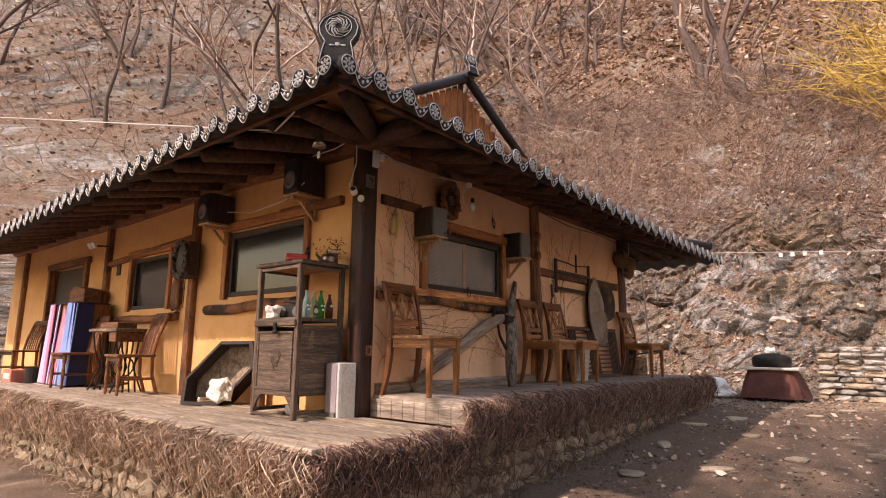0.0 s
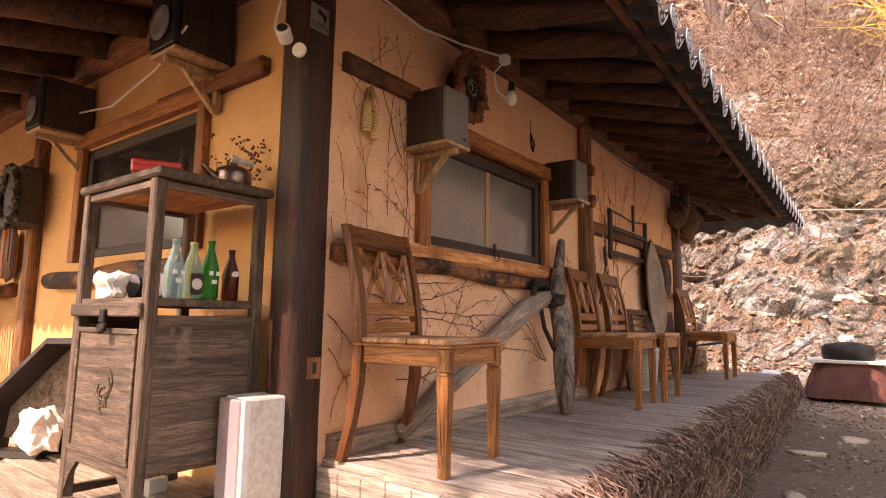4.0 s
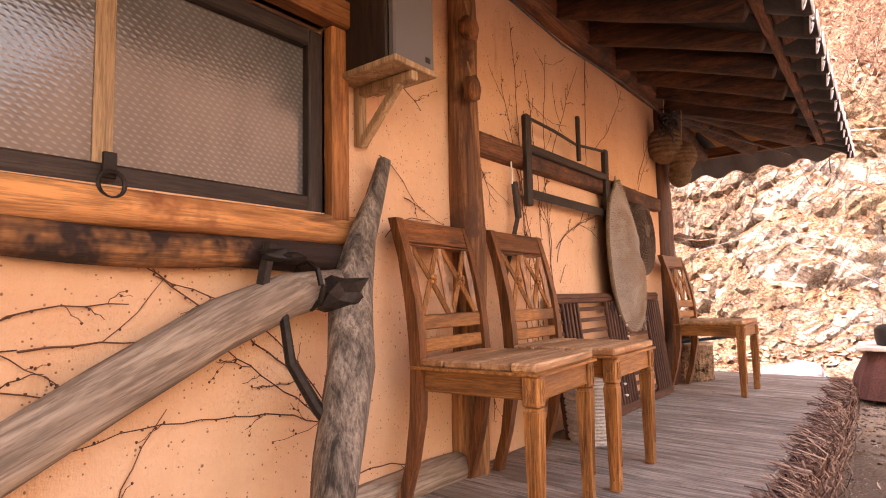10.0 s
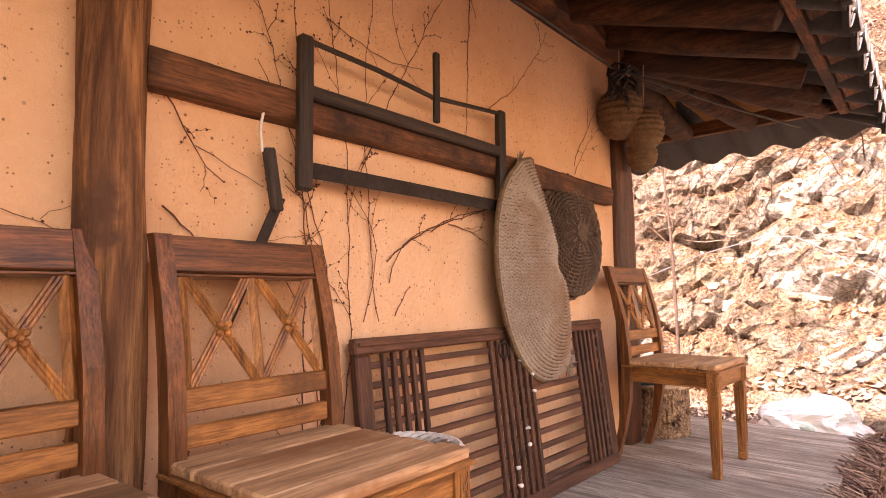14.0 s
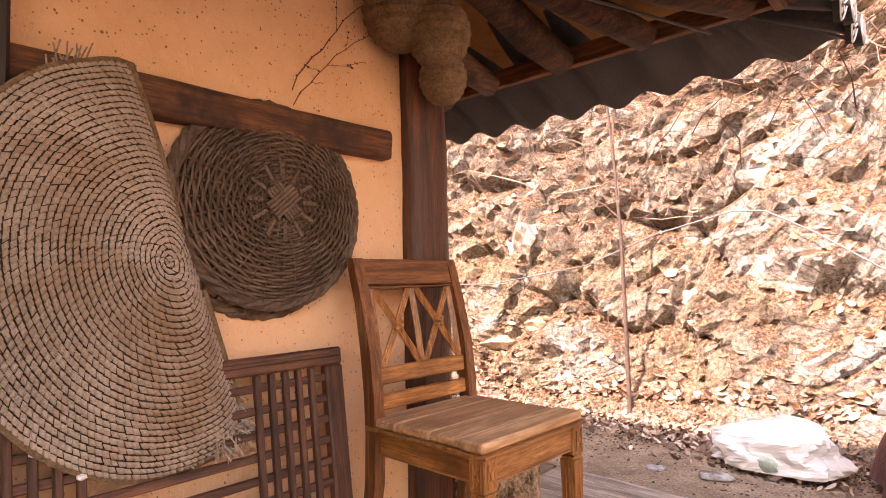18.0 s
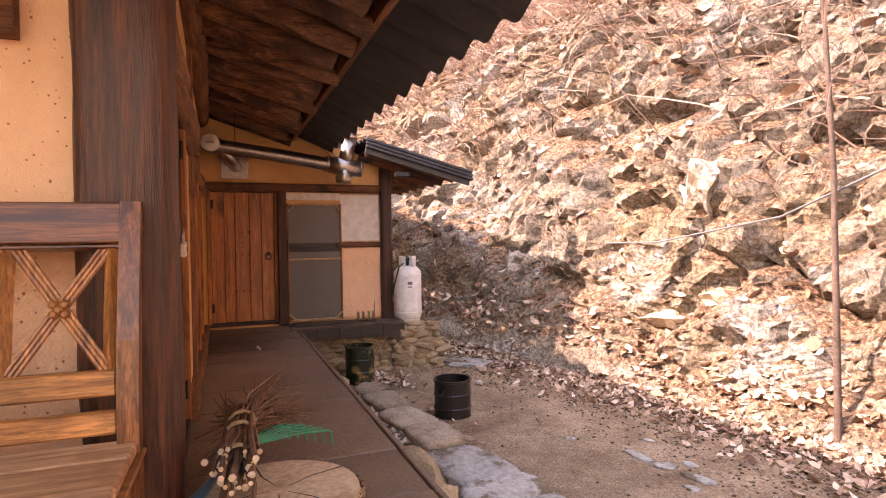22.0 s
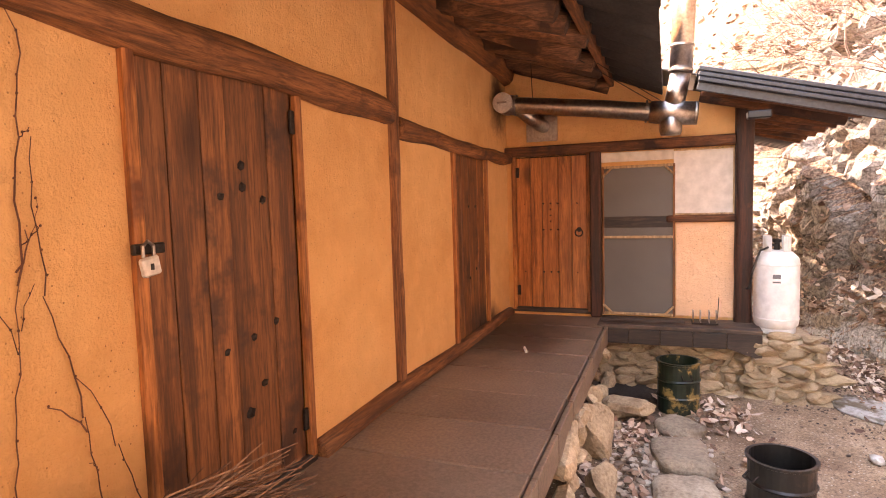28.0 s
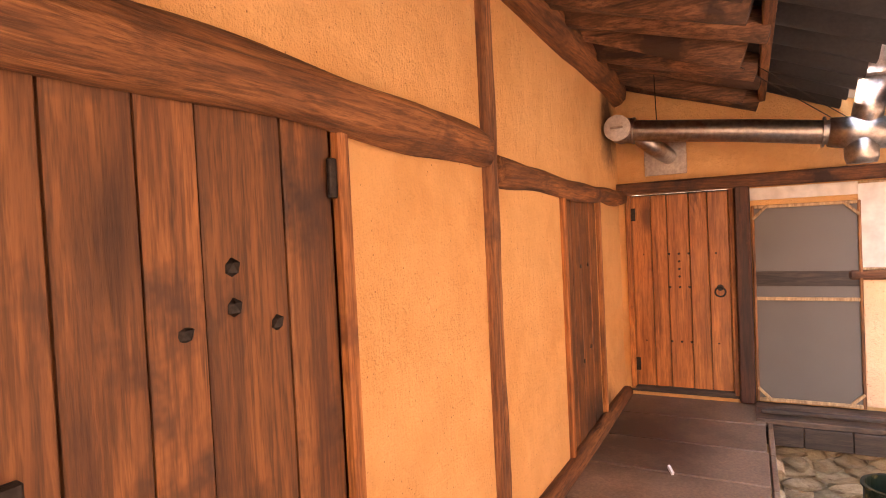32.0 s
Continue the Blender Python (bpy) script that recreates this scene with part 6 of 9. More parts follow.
kinds = [bare_tree(Matrix.Translation(hill_point(x, d)), "slender bare tree with thin branches on the slope", 20 + k, h, r) for k, (x, d, h, r) in enumerate(((-12, 9, 7.5, 0.1), (-6, 13, 8.5, 0.12), (2, 9, 6.5, 0.09), (6, 14, 8, 0.11)))]
for k in range(300):
    x, d = (hill_rng.uniform(-44, -6), hill_rng.uniform(3, 42)) if k > 70 else (hill_rng.uniform(-34, 15), hill_rng.uniform(4.5, 30))
    if x > -4 and d < 8:
        continue
    p = Vector(hill_point(x, d))
    copy_thing(kinds[k % 4], Matrix.Translation(p) @ pose(0, 0, 0, hill_rng.uniform(-6, 10), hill_rng.uniform(-8, 8), hill_rng.uniform(0, 360)) @ Matrix.Scale(hill_rng.uniform(0.6, 1.25), 4))

# Unseen trees before the house, added only to dapple the yard with shade.
for x, y, size in ((1.2, -6.2, 1.15), (3.4, -6.8, 1.25), (2.2, -4.6, 0.9), (4.2, -4.8, 0.95), (0.2, -8.2, 1.35), (2.2, -9.0, 1.5), (4.6, -8.4, 1.4), (-0.6, -9.8, 1.55), (3.4, -10.6, 1.6), (1.4, -11.4, 1.7), (5.2, -6.0, 1.1), (-0.2, -12.2, 1.8)):
    for turn in (0, 1, 2, 3, 4):
        copy_thing(kinds[int(x * 5) % 4], Matrix.Translation((x + 1.5 + 0.5 * (turn % 3), y - 0.45 * turn, yard(x, y))) @ pose(0, 0, 0, 0, 0, 60 * x + 77 * turn) @ Matrix.Scale(size, 4))

for k, (x, y, size) in enumerate(((9.0, 3.0, 0.8), (11.0, 6.5, 1.0), (13.0, 1.0, 1.1), (10.0, 9.0, 0.9), (14.0, 4.0, 1.2))):
    copy_thing(kinds[k % 4], Matrix.Translation((x, y, yard(x, y))) @ pose(0, 0, 0, 0, 0, 70 * k) @ Matrix.Scale(size, 4))

bare_tree(Matrix.Translation(hill_point(0.4, 5.8)), "thick bare tree leaning out over the yard", 77, 5.6, 0.2, (-0.62, 0, 0.9), spread=1.5)
bare_tree(Matrix.Translation(hill_point(-1.7, 9.0)), "twisted thick bare tree on the slope", 78, 6.0, 0.2, (-0.3, 0, 1), spread=1.6)
bare_tree(Matrix.Translation(hill_point(4.2, 6.0)), "forked bare tree behind the yellow shrub", 79, 5.5, 0.13, (0.2, 0, 1), spread=1.4)
sapling = bare_tree(Matrix.Translation((-0.95, 9.86, 0.75)), "thin pale sapling at the foot of the rock", 81, 4.4, 0.024, (0.02, 0, 1), spread=0.22, group="")

yellow = thing("shrub", Matrix.Translation(hill_point(6.0, 4.2)) @ Matrix.Scale(1.6, 4), "yellow-twigged bare shrub glowing in the sun", "shrub")
s = Shape()
for k in range(420):
    a = hill_rng.uniform(0, 6.28)
    p = Vector((math.cos(a) * hill_rng.uniform(0, 1.6), math.sin(a) * hill_rng.uniform(0, 1.2), hill_rng.uniform(-0.2, 1.0)))
    pts = twig(s, p, (math.cos(a) * 0.7, math.sin(a) * 0.7 - 0.3, 1.0), hill_rng.uniform(1.4, 3.2), 0.014, 5, 0.25)
    for i in (2, 3):
        twig(s, pts[i], (hill_rng.gauss(0, 1), hill_rng.gauss(0, 1), 0.8), 0.9, 0.008, 3)
part("crown", s, YELLOW_TWIGS, yellow)

for k in range(30):
    x, d = hill_rng.uniform(-7.5, 5), hill_rng.uniform(3.0, 11)
    p = hill_point(x, d)
    k2 = hill_rng.uniform(0.12, 0.38)
    s = Shape().crag((k2 * hill_rng.uniform(0.9, 1.6), k2, k2 * hill_rng.uniform(0.6, 1.1)), (0, 0, 0), k, 2, 14, 0.12, hill_rng.uniform(0, 3))
    solo("boulder", s, PALE_ROCK, "pale jutting boulder among fallen leaves", "rock", "boulders on the hillside", m=Matrix.Translation((p[0], p[1] + 0.12, p[2] - 0.1)))


def face_of_hill(x, z):
    """The y at which the hillside reaches the height z."""
    d = 0.05
    while d < 30 and hill_point(x, d)[2] < z:
        d += 0.05
    return hill_point(x, d)[1]


def outcrop(x, z, w, h, material, label, seed, deep=0.35):
    """A fractured knob of bedrock, made of a few angular blocks."""
    rng = random.Random(seed)
    crop = thing("rock_outcrop", Matrix.Translation((x, face_of_hill(x, z) + deep * 0.42, z)), label, "rock", "bedrock outcrops")
    for k in range(9):
        dx, dz = rng.uniform(-0.6, 0.6) * w, rng.uniform(-0.6, 0.6) * h
        q = rng.uniform(0.18, 0.5)
        s = Shape().crag((w * q * 1.25, deep * rng.uniform(0.5, 1.0) * (0.5 + q), h * q * 1.1), (dx, 0.15 + 0.5 * dz + rng.uniform(-0.06, 0.1), dz), seed * 10 + k, 3, 30, 0.22, rng.uniform(-0.5, 0.5))
        part("rock", s, material, crop)


WHITE_CLIFF = "whitish fractured bedrock showing through the leaves"
for k, (x, y, z, w, h) in enumerate(((-10.2, 10.9, 5.4, 0.5, 1.9), (-8.3, 10.3, 4.2, 0.45, 1.5), (-6.7, 9.9, 3.1, 0.4, 1.1), (-4.4, 9.7, 1.75, 0.75, 0.75), (-4.3, 10.3, 3.1, 0.6, 0.8), (-2.6, 10.4, 2.6, 0.55, 0.75), (-0.4, 11.2, 2.9, 0.9, 0.6), (-0.7, 10.9, 2.25, 0.5, 0.35), (-0.3, 10.8, 1.85, 0.6, 0.5), (-2.4, 9.95, 1.05, 0.5, 0.25), (-0.5, 10.6, 1.0, 0.6, 0.35), (1.4, 11.1, 2.2, 0.8, 0.6), (-0.9, 10.85, 2.3, 0.5, 0.45), (0.6, 11.2, 2.8, 0.9, 0.5), (2.6, 11.6, 2.9, 0.7, 0.6), (-6.4, 15.4, 8.9, 0.9, 0.8), (-3.1, 25.6, 17.8, 1.8, 2.2), (3.4, 13.0, 4.4, 0.9, 0.7), (0.2, 14.0, 6.0, 1.0, 0.8), (5.0, 12.8, 3.4, 0.9, 0.6))):
    outcrop(x, z, w, h, PALE_ROCK, WHITE_CLIFF, 300 + k)
# Outcrops in a darker grey, low behind the cylinder.
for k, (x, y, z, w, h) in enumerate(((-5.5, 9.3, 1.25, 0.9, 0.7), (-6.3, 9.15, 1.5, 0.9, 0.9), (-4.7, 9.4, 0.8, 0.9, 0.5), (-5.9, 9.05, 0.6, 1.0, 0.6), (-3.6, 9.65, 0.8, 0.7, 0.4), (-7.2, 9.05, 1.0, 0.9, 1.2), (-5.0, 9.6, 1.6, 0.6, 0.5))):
    outcrop(x, z, w, h, DARK_ROCK, "dark grey rock behind the gas cylinder", 340 + k)
for k, (x, y, z, w, h) in enumerate(((-2.0, 10.15, 1.2, 0.6, 0.5), (-1.4, 10.4, 1.3, 0.5, 0.45), (-1.1, 10.45, 0.65, 0.6, 0.4), (-2.9, 9.8, 1.3, 0.6, 0.4), (-3.3, 9.7, 1.2, 0.5, 0.5), (0.3, 10.7, 1.2, 0.7, 0.5))):
    outcrop(x, z, w, h, STONE, "tan layered bedrock at the hill's foot", 370 + k)

# ---- stone base of the decks with its fringe of dry roots ----
base_rng = random.Random(5)


def stone_base(name, along, a, b, face, way, top, low, label, size=0.17, count=190, outward=1):
    ob = thing(name, pose(0, 0, 0), label, "stone wall", kind="structure")
    s = Shape()
    n = int((b - a) / 0.4)
    if along == "y":
        s.box((0.12, b - a, top - low), (face - way * 0.1, (a + b) / 2, (top + low) / 2), bevel=0)
    else:
        s.box((b - a, 0.12, top - low), ((a + b) / 2, face - way * 0.1, (top + low) / 2), bevel=0)
    part("mortar", s, EARTH, ob)
    kinds = [Shape().crag((0.58, 0.4, 0.42), (0, 0, 0), 50 + k, 2, 14, 0.1).mesh("stone", STONE) for k in range(7)]
    rows = max(2, round((top - low) / (size * 0.8)))
    made = 0
    for r in range(rows):
        u = a + base_rng.uniform(0, size)
        z = low + (r + 0.5) * (top - low) / rows
        while u < b and made < count:
            w = size * base_rng.uniform(0.7, 1.7)
            o = new("stone", kinds[made % 7])
            o.parent = ob
            o.location = (face - way * 0.04, u + w / 2, z) if along == "y" else (u + w / 2, face - way * 0.04, z)
            o.scale = (w, w * 0.6, size * base_rng.uniform(0.75, 1.25))
            o.rotation_euler = (base_rng.uniform(-0.25, 0.25), base_rng.uniform(-0.25, 0.25), (math.pi / 2 if along == "y" else 0) + base_rng.uniform(-0.2, 0.2))
            made += 1
            u += w * 0.95
    return ob


stone_base("stone_base_side", "y", 0.86, 7.03, 0.94, 1, 0.9, 0.0, "rough field-stone base under the deck", count=150)
stone_base("stone_base_front", "x", -6.0, 0.95, -0.47, -1, 0.72, -0.1, "rough field-stone base in the sun", count=150)
setting("stone_base_front_end", Shape().box((0.1, 1.3, 0.8), (0.9, 0.2, 0.33), bevel=0), STONE, "stone end of the front deck's base", "stone wall")
setting("back_of_base", Shape().box((4.0, 0.1, 0.9), (-8.0, -0.42, 0.3), bevel=0), STONE, "far stretch of the stone base", "stone wall")


def root_fringe(name, along, a, b, face, way, top, low, count, label, material=VINES):
    """Dry climber stems that hang over a deck's edge and cling to the stones."""
    s = Shape()
    for _ in range(count):
        u = base_rng.uniform(a, b)
        if noise.noise(Vector((u * 1.3, 7.0, 0))) < -0.12 and base_rng.random() < 0.6:
            continue
        z = top + 0.03 - abs(base_rng.gauss(0, 0.09)) if base_rng.random() < 0.85 else base_rng.uniform(low, top)
        length = base_rng.uniform(0.05, 0.26)
        out = base_rng.uniform(0.01, 0.1)
        drift = base_rng.gauss(0, 0.1)
        curl, phase = base_rng.uniform(0.01, 0.05), base_rng.uniform(0, 6.28)
        pts = []
        for i in range(6):
            t = i / 5
            bump = out + curl * math.sin(phase + t * 7) - (0.05 if i == 0 else 0)
            pz = max(low, z - length * t + curl * math.cos(phase + t * 5))
            pu = u + drift * t + curl * math.sin(phase * 2 + t * 6)
            pts.append((face + way * bump, pu, pz) if along == "y" else (pu, face + way * bump, pz))
        s.tube(pts, [0.0025 * base_rng.uniform(0.5, 1.7)] * 5 + [0.001], 3, cap=False)
    return solo(name, s, material, label, "dry vines", kind="stuff")


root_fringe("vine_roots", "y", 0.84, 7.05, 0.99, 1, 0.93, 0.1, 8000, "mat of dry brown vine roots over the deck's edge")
root_fringe("vine_roots", "x", -7.0, 0.98, -0.53, -1, 0.75, 0.0, 5600, "sunlit mat of dry vine roots over the deck's edge", VINES_LIT)
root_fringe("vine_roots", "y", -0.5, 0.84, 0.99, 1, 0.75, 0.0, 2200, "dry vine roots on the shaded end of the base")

# ---- back wall: doors, beams ----
def plank_door(name, along, a, b, z0, z1, face, way, widths, material, label, hinge_at, pegs, frame_mat):
    d = thing(name, pose(0, 0, 0), label, "door", kind="structure")
    total, u = sum(widths), a

    def at(u, out, z):
        return (u, face + way * out, z) if along == "x" else (face + way * out, u, z)

    for w in widths:
        w = w / total * (b - a)
        size = (w - 0.004, 0.03, z1 - z0 - 0.02) if along == "x" else (0.03, w - 0.004, z1 - z0 - 0.02)
        p = part("plank", Shape().box(size, bevel=0.004), material, d)
        p.location = at(u + w / 2, -0.02 + random.uniform(0, 0.004), (z0 + z1) / 2)
        u += w
    # Black board added behind the planks so no light passes the gaps.
    size = (b - a, 0.02, z1 - z0) if along == "x" else (0.02, b - a, z1 - z0)
    back = part("backing_board", Shape().box(size, bevel=0), BLACK_WOOD, d)
    back.location = at((a + b) / 2, -0.055, (z0 + z1) / 2)
    size = (b - a + 0.07, 0.09, 0.04) if along == "x" else (0.09, b - a + 0.07, 0.04)
    sill = part("door_sill", Shape().box(size, bevel=0.006), BLACK_WOOD_X if along == "x" else BLACK_WOOD_Y, d)
    sill.location = at((a + b) / 2, -0.02, z0 - 0.004)
    for u0 in (a - 0.018, b + 0.018):
        size = (0.036, 0.06, z1 - z0 + 0.02) if along == "x" else (0.06, 0.036, z1 - z0 + 0.02)
        p = part("door_frame", Shape().box(size, bevel=0.006), frame_mat, d)
        p.location = at(u0, -0.005, (z0 + z1) / 2)
    for z in (z0 + 0.16, z1 - 0.13):
        size = (0.045, 0.012, 0.085) if along == "x" else (0.012, 0.045, 0.085)
        p = part("hinge", Shape().box(size, bevel=0.003), IRON, d)
        p.location = at(hinge_at, 0.008, z)
    s = Shape()
    for u, z, r in pegs:
        c = Vector(at(u, -0.006, z))
        s.rock((r, r * 0.7, r) if along == "x" else (r * 0.7, r, r), tuple(c), int(u * 90), 1, 0.3)
    part("nail_heads", s, IRON, d)
    return d


plank_door("door_1", "x", -1.5, -0.82, 0.965, 2.37, YB, 1, (1.0, 1.35, 0.75, 0.9, 0.75), DOOR_WOOD, "tall brown plank door with a padlock", -1.5,
           [(-1.22, 2.07, 0.016), (-1.22, 2.0, 0.016), (-1.32, 1.96, 0.015), (-1.12, 1.97, 0.015), (-1.11, 1.48, 0.014), (-1.24, 1.5, 0.014), (-1.36, 1.53, 0.014), (-1.2, 1.25, 0.02), (-1.28, 1.33, 0.015), (-1.43, 1.1, 0.014)], ORANGE_WOOD_Z)
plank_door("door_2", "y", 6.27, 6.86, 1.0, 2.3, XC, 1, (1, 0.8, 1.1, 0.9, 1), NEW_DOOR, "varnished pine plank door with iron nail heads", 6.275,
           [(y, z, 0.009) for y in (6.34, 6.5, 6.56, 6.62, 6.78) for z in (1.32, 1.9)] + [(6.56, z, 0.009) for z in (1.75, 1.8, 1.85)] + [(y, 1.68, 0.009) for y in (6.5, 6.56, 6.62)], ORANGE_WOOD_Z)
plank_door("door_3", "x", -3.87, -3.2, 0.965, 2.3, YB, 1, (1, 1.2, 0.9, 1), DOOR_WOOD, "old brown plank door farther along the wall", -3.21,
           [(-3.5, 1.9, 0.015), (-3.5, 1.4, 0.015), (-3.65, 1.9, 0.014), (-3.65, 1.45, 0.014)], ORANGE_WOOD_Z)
pull = thing("ring_pull", pose(XC + 0.03, 6.8, 1.68), "black iron ring handle on the pine door", "handle")
part("plate", Shape().lathe([(0.02, 0), (0.02, 0.008)], 12, pose(-0.012, 0, 0, 0, 90, 0)), IRON, pull)
part("ring", Shape().tube([(0.01, 0.03 * math.sin(k * math.pi / 8), -0.025 + 0.03 * math.cos(k * math.pi / 8)) for k in range(17)], 0.006, 6, cap=False), IRON, pull)
lock = thing("padlock", pose(-0.8, YB + 0.035, 1.805) @ Matrix.Scale(0.82, 4), "pale square padlock on a black hasp", "padlock")
part("hasp", Shape().box((0.12, 0.02, 0.035), (-0.02, -0.01, 0.035), bevel=0.006), IRON, lock)
part("body", Shape().box((0.065, 0.025, 0.06), (0, 0.012, -0.02), pose(0, 0, 0, 0, 10, 0), 0.008), CREAM, lock)
part("shackle", Shape().tube([(-0.02, 0.012, 0.01), (-0.02, 0.012, 0.045), (0, 0.012, 0.06), (0.02, 0.012, 0.045), (0.02, 0.012, 0.01)], 0.006, 6), CHROME, lock)
part("keyhole", Shape().box((0.012, 0.004, 0.02), (0, 0.026, -0.02), bevel=0.002), BLACK, lock)
log("lintel_back", (-0.2, YB + 0.012, 2.41), (-2.26, YB + 0.012, 2.385), 0.06, BEAM_X, "rough-hewn log lintel over the back door", "beam", seed=31, n=34, taper=0.95, sway=0.05, wobble=0.4, sides=20)
log("lintel_back_far", (-2.38, YB + 0.01, 2.32), (-4.5, YB + 0.01, 2.28), 0.05, BEAM_X, "rough log lintel towards the lean-to", "beam", seed=32, n=30, taper=0.95, sway=0.04, wobble=0.35, sides=18)
log("foot_beam_back", (-1.55, YB + 0.015, 0.975), (-4.5, YB + 0.015, 0.975), 0.045, BEAM_X, "dark sooty skirting log along the deck", "beam", seed=33, n=12, taper=1, sway=0.02)

# ---- lean-to ----
squared("beam_lean_to", (0.1, 1.9, 0.08), (XC + 0.02, 7.12, 2.34), BEAM_Y, "brown timber header over door and screen", "beam")
squared("post_door", (0.09, 0.09, 1.4), (XC + 0.02, 6.935, 1.66), POST_WOOD, "dark timber post beside the pine door")
squared("rail_lean_to", (0.06, 0.5, 0.055), (XC + 0.01, 7.72, 1.755), BEAM_Y, "dark rail under the filmed window", "beam")
film = thing("window_4", pose(0, 0, 0), "small window covered with whitish plastic film", "window", kind="structure")
part("film", Shape().box((0.008, 0.42, 0.5), (XC + 0.008, 7.735, 2.035), bevel=0.002), PAPER, film)
part("film", Shape().box((0.008, 0.55, 0.075), (XC + 0.012, 7.25, 2.255), bevel=0.002), PAPER, film)
for c, size in (((XC + 0.015, 7.735, 1.79), (0.014, 0.42, 0.014)), ((XC + 0.015, 7.945, 2.035), (0.014, 0.014, 0.5)), ((XC + 0.015, 7.735, 2.285), (0.014, 0.42, 0.014))):
    part("window_frame", Shape().box(size, c, bevel=0.003), PALE_WOOD, film)
screen = thing("screen_door", pose(XC + 0.035, 6.985, 0.985, 0, -1, 0), "grey insect screen door in a thin pine frame", "screen door")
part("mesh", Shape().box((0.004, 0.54, 1.2), (0, 0.275, 0.6), bevel=0), SCREEN, screen)
part("dark_band", Shape().box((0.006, 0.52, 0.09), (0.001, 0.275, 0.75), bevel=0.001), BLACK_WOOD_Y, screen)
for size, c in (((0.022, 0.016, 1.2), (0.006, 0.008, 0.6)), ((0.022, 0.016, 1.2), (0.006, 0.542, 0.6))):
    part("frame_stile", Shape().box(size, c, bevel=0.003), BEAM_Z, screen)
for z in (0.012, 0.63, 1.19):
    part("frame_rail", Shape().box((0.022, 0.52, 0.02), (0.007, 0.275, z), bevel=0.003), PALE_WOOD, screen)
for y, z, a in ((0.045, 0.045, -45), (0.505, 0.045, 45), (0.045, 1.155, 45), (0.505, 1.155, -45)):
    part("corner_brace", Shape().box((0.02, 0.11, 0.016), (0, 0, 0), pose(0.012, y, z, a, 0, 0), 0.003), PALE_WOOD, screen)

ledge = thing("bench_ledge", pose(0, 0, 0), "dark narrow wooden ledge along the lean-to wall", "ledge", kind="structure")
for k in range(3):
    p = part("plank", Shape().box((0.115, 1.13, 0.03), bevel=0.004), LEDGE_WOOD, ledge)
    p.location = (XC + 0.06 + 0.118 * k, 7.54, 0.955)
for k in range(4):
    p = part("fascia_board", Shape().box((0.03, 0.222, 0.112), bevel=0.004), BLACK_WOOD_Y, ledge)
    p.location = (XC + 0.352, 7.093 + 0.224 * k, 0.884)
p = part("fascia_board", Shape().prism([(0, 0.94), (0.22, 0.94), (0.22, 0.76), (0, 0.835)], 0.03, pose(0, 0, 0, 0, 0, 90)), BLACK_WOOD_Y, ledge)
p.location = (XC + 0.367, 7.88, 0)
for k in range(11):
    p = part("fascia_board", Shape().box((0.405, 0.025, 0.13), bevel=0.004), DECK_BACK, deck_b)
    p.location = (-0.2 - 0.41 * k, 7.044, 0.885)

setting("wall_c_panel", Shape().box((0.012, 0.42, 0.74), (XC + 0.006, 7.75, 1.36), bevel=0.003), PLASTER_PALE, "pale pinkish plaster panel under the filmed window", "wall")
s = Shape()
s.prism([(6.19, 2.4), (8.06, 2.4), (8.06, 2.62), (6.19, 3.12)], 0.18, pose(XC, 0, 0, 0, 0, 90))
setting("wall_c_gable", s, PLASTER, "ochre plaster under the lean-to roof", "wall")
s = Shape()
nx, ny = 120, 3
verts = []
for j in range(ny + 1):
    for i in range(nx + 1):
        x = -3.95 - 4.0 * i / nx
        y = mix(7.67, 8.78, j / ny)
        verts.append((x, y, 2.98 - 0.265 * (y - 6.9) + 0.014 * math.cos(2 * math.pi * x / 0.13)))
s.add(verts, [(j * (nx + 1) + i, j * (nx + 1) + i + 1, (j + 1) * (nx + 1) + i + 1, (j + 1) * (nx + 1) + i) for j in range(ny) for i in range(nx)])
lean = setting("roof_lean_to", s, METAL_ROOF, "dark ribbed steel lean-to roof", "roof")
lean.modifiers.new("thickness", "SOLIDIFY").thickness = 0.01
s = Shape()
for k, z in enumerate((0.0, -0.035, -0.07)):
    s.box((0.03 + 0.012 * k, 1.14, 0.03), (0, 0, 0), pose(-3.93 - 0.004 * k, 8.22, 2.624 + z, -14.9, 0, 0), 0.006)
s.box((0.02, 1.12, 0.1), (0, 0, 0), pose(-3.96, 8.21, 2.537, -14.9, 0, 0), 0.004)
setting("lean_to_verge", s, METAL_ROOF, "stepped dark steel edge of the lean-to roof", "roof edge")
for k in range(7):
    log("lean_to_rafter", (-4.1 - 0.3 * k, 7.7, 2.66), (-4.1 - 0.3 * k, 8.62, 2.42), 0.045, BEAM_Y, "rough log rafter under the lean-to roof", "rafter", seed=60 + k, n=4)
squared("lean_to_soffit", (1.9, 0.9, 0.03), (-5.0, 8.2, 2.6), BEAM_X, "brown boards under the lean-to roof", "board").rotation_euler = (-0.26, 0, 0)
# Added strip that blocks bright sky between eave and lean-to roof.
setting("lean_to_flashing", Shape().box((3.6, 0.46, 0.012), (0, 0, 0), pose(-6.12, 7.52, 2.845, -14.9, 0, 0), 0.003), METAL_ROOF, "dark strip added to close the sky gap by the lean-to roof", "roof edge")
clip = thing("gutter_clip", pose(-3.96, 8.03, 2.44), "black plastic gutter clip under the steel roof", "clip")
part("body", Shape().box((0.08, 0.14, 0.05), bevel=0.008), BLACK, clip)

# ---- stove pipe ----
pipe = thing("stove_pipe", pose(0, 0, 0), "stained steel stove pipe along the wall and up", "pipe")
PX = -4.2
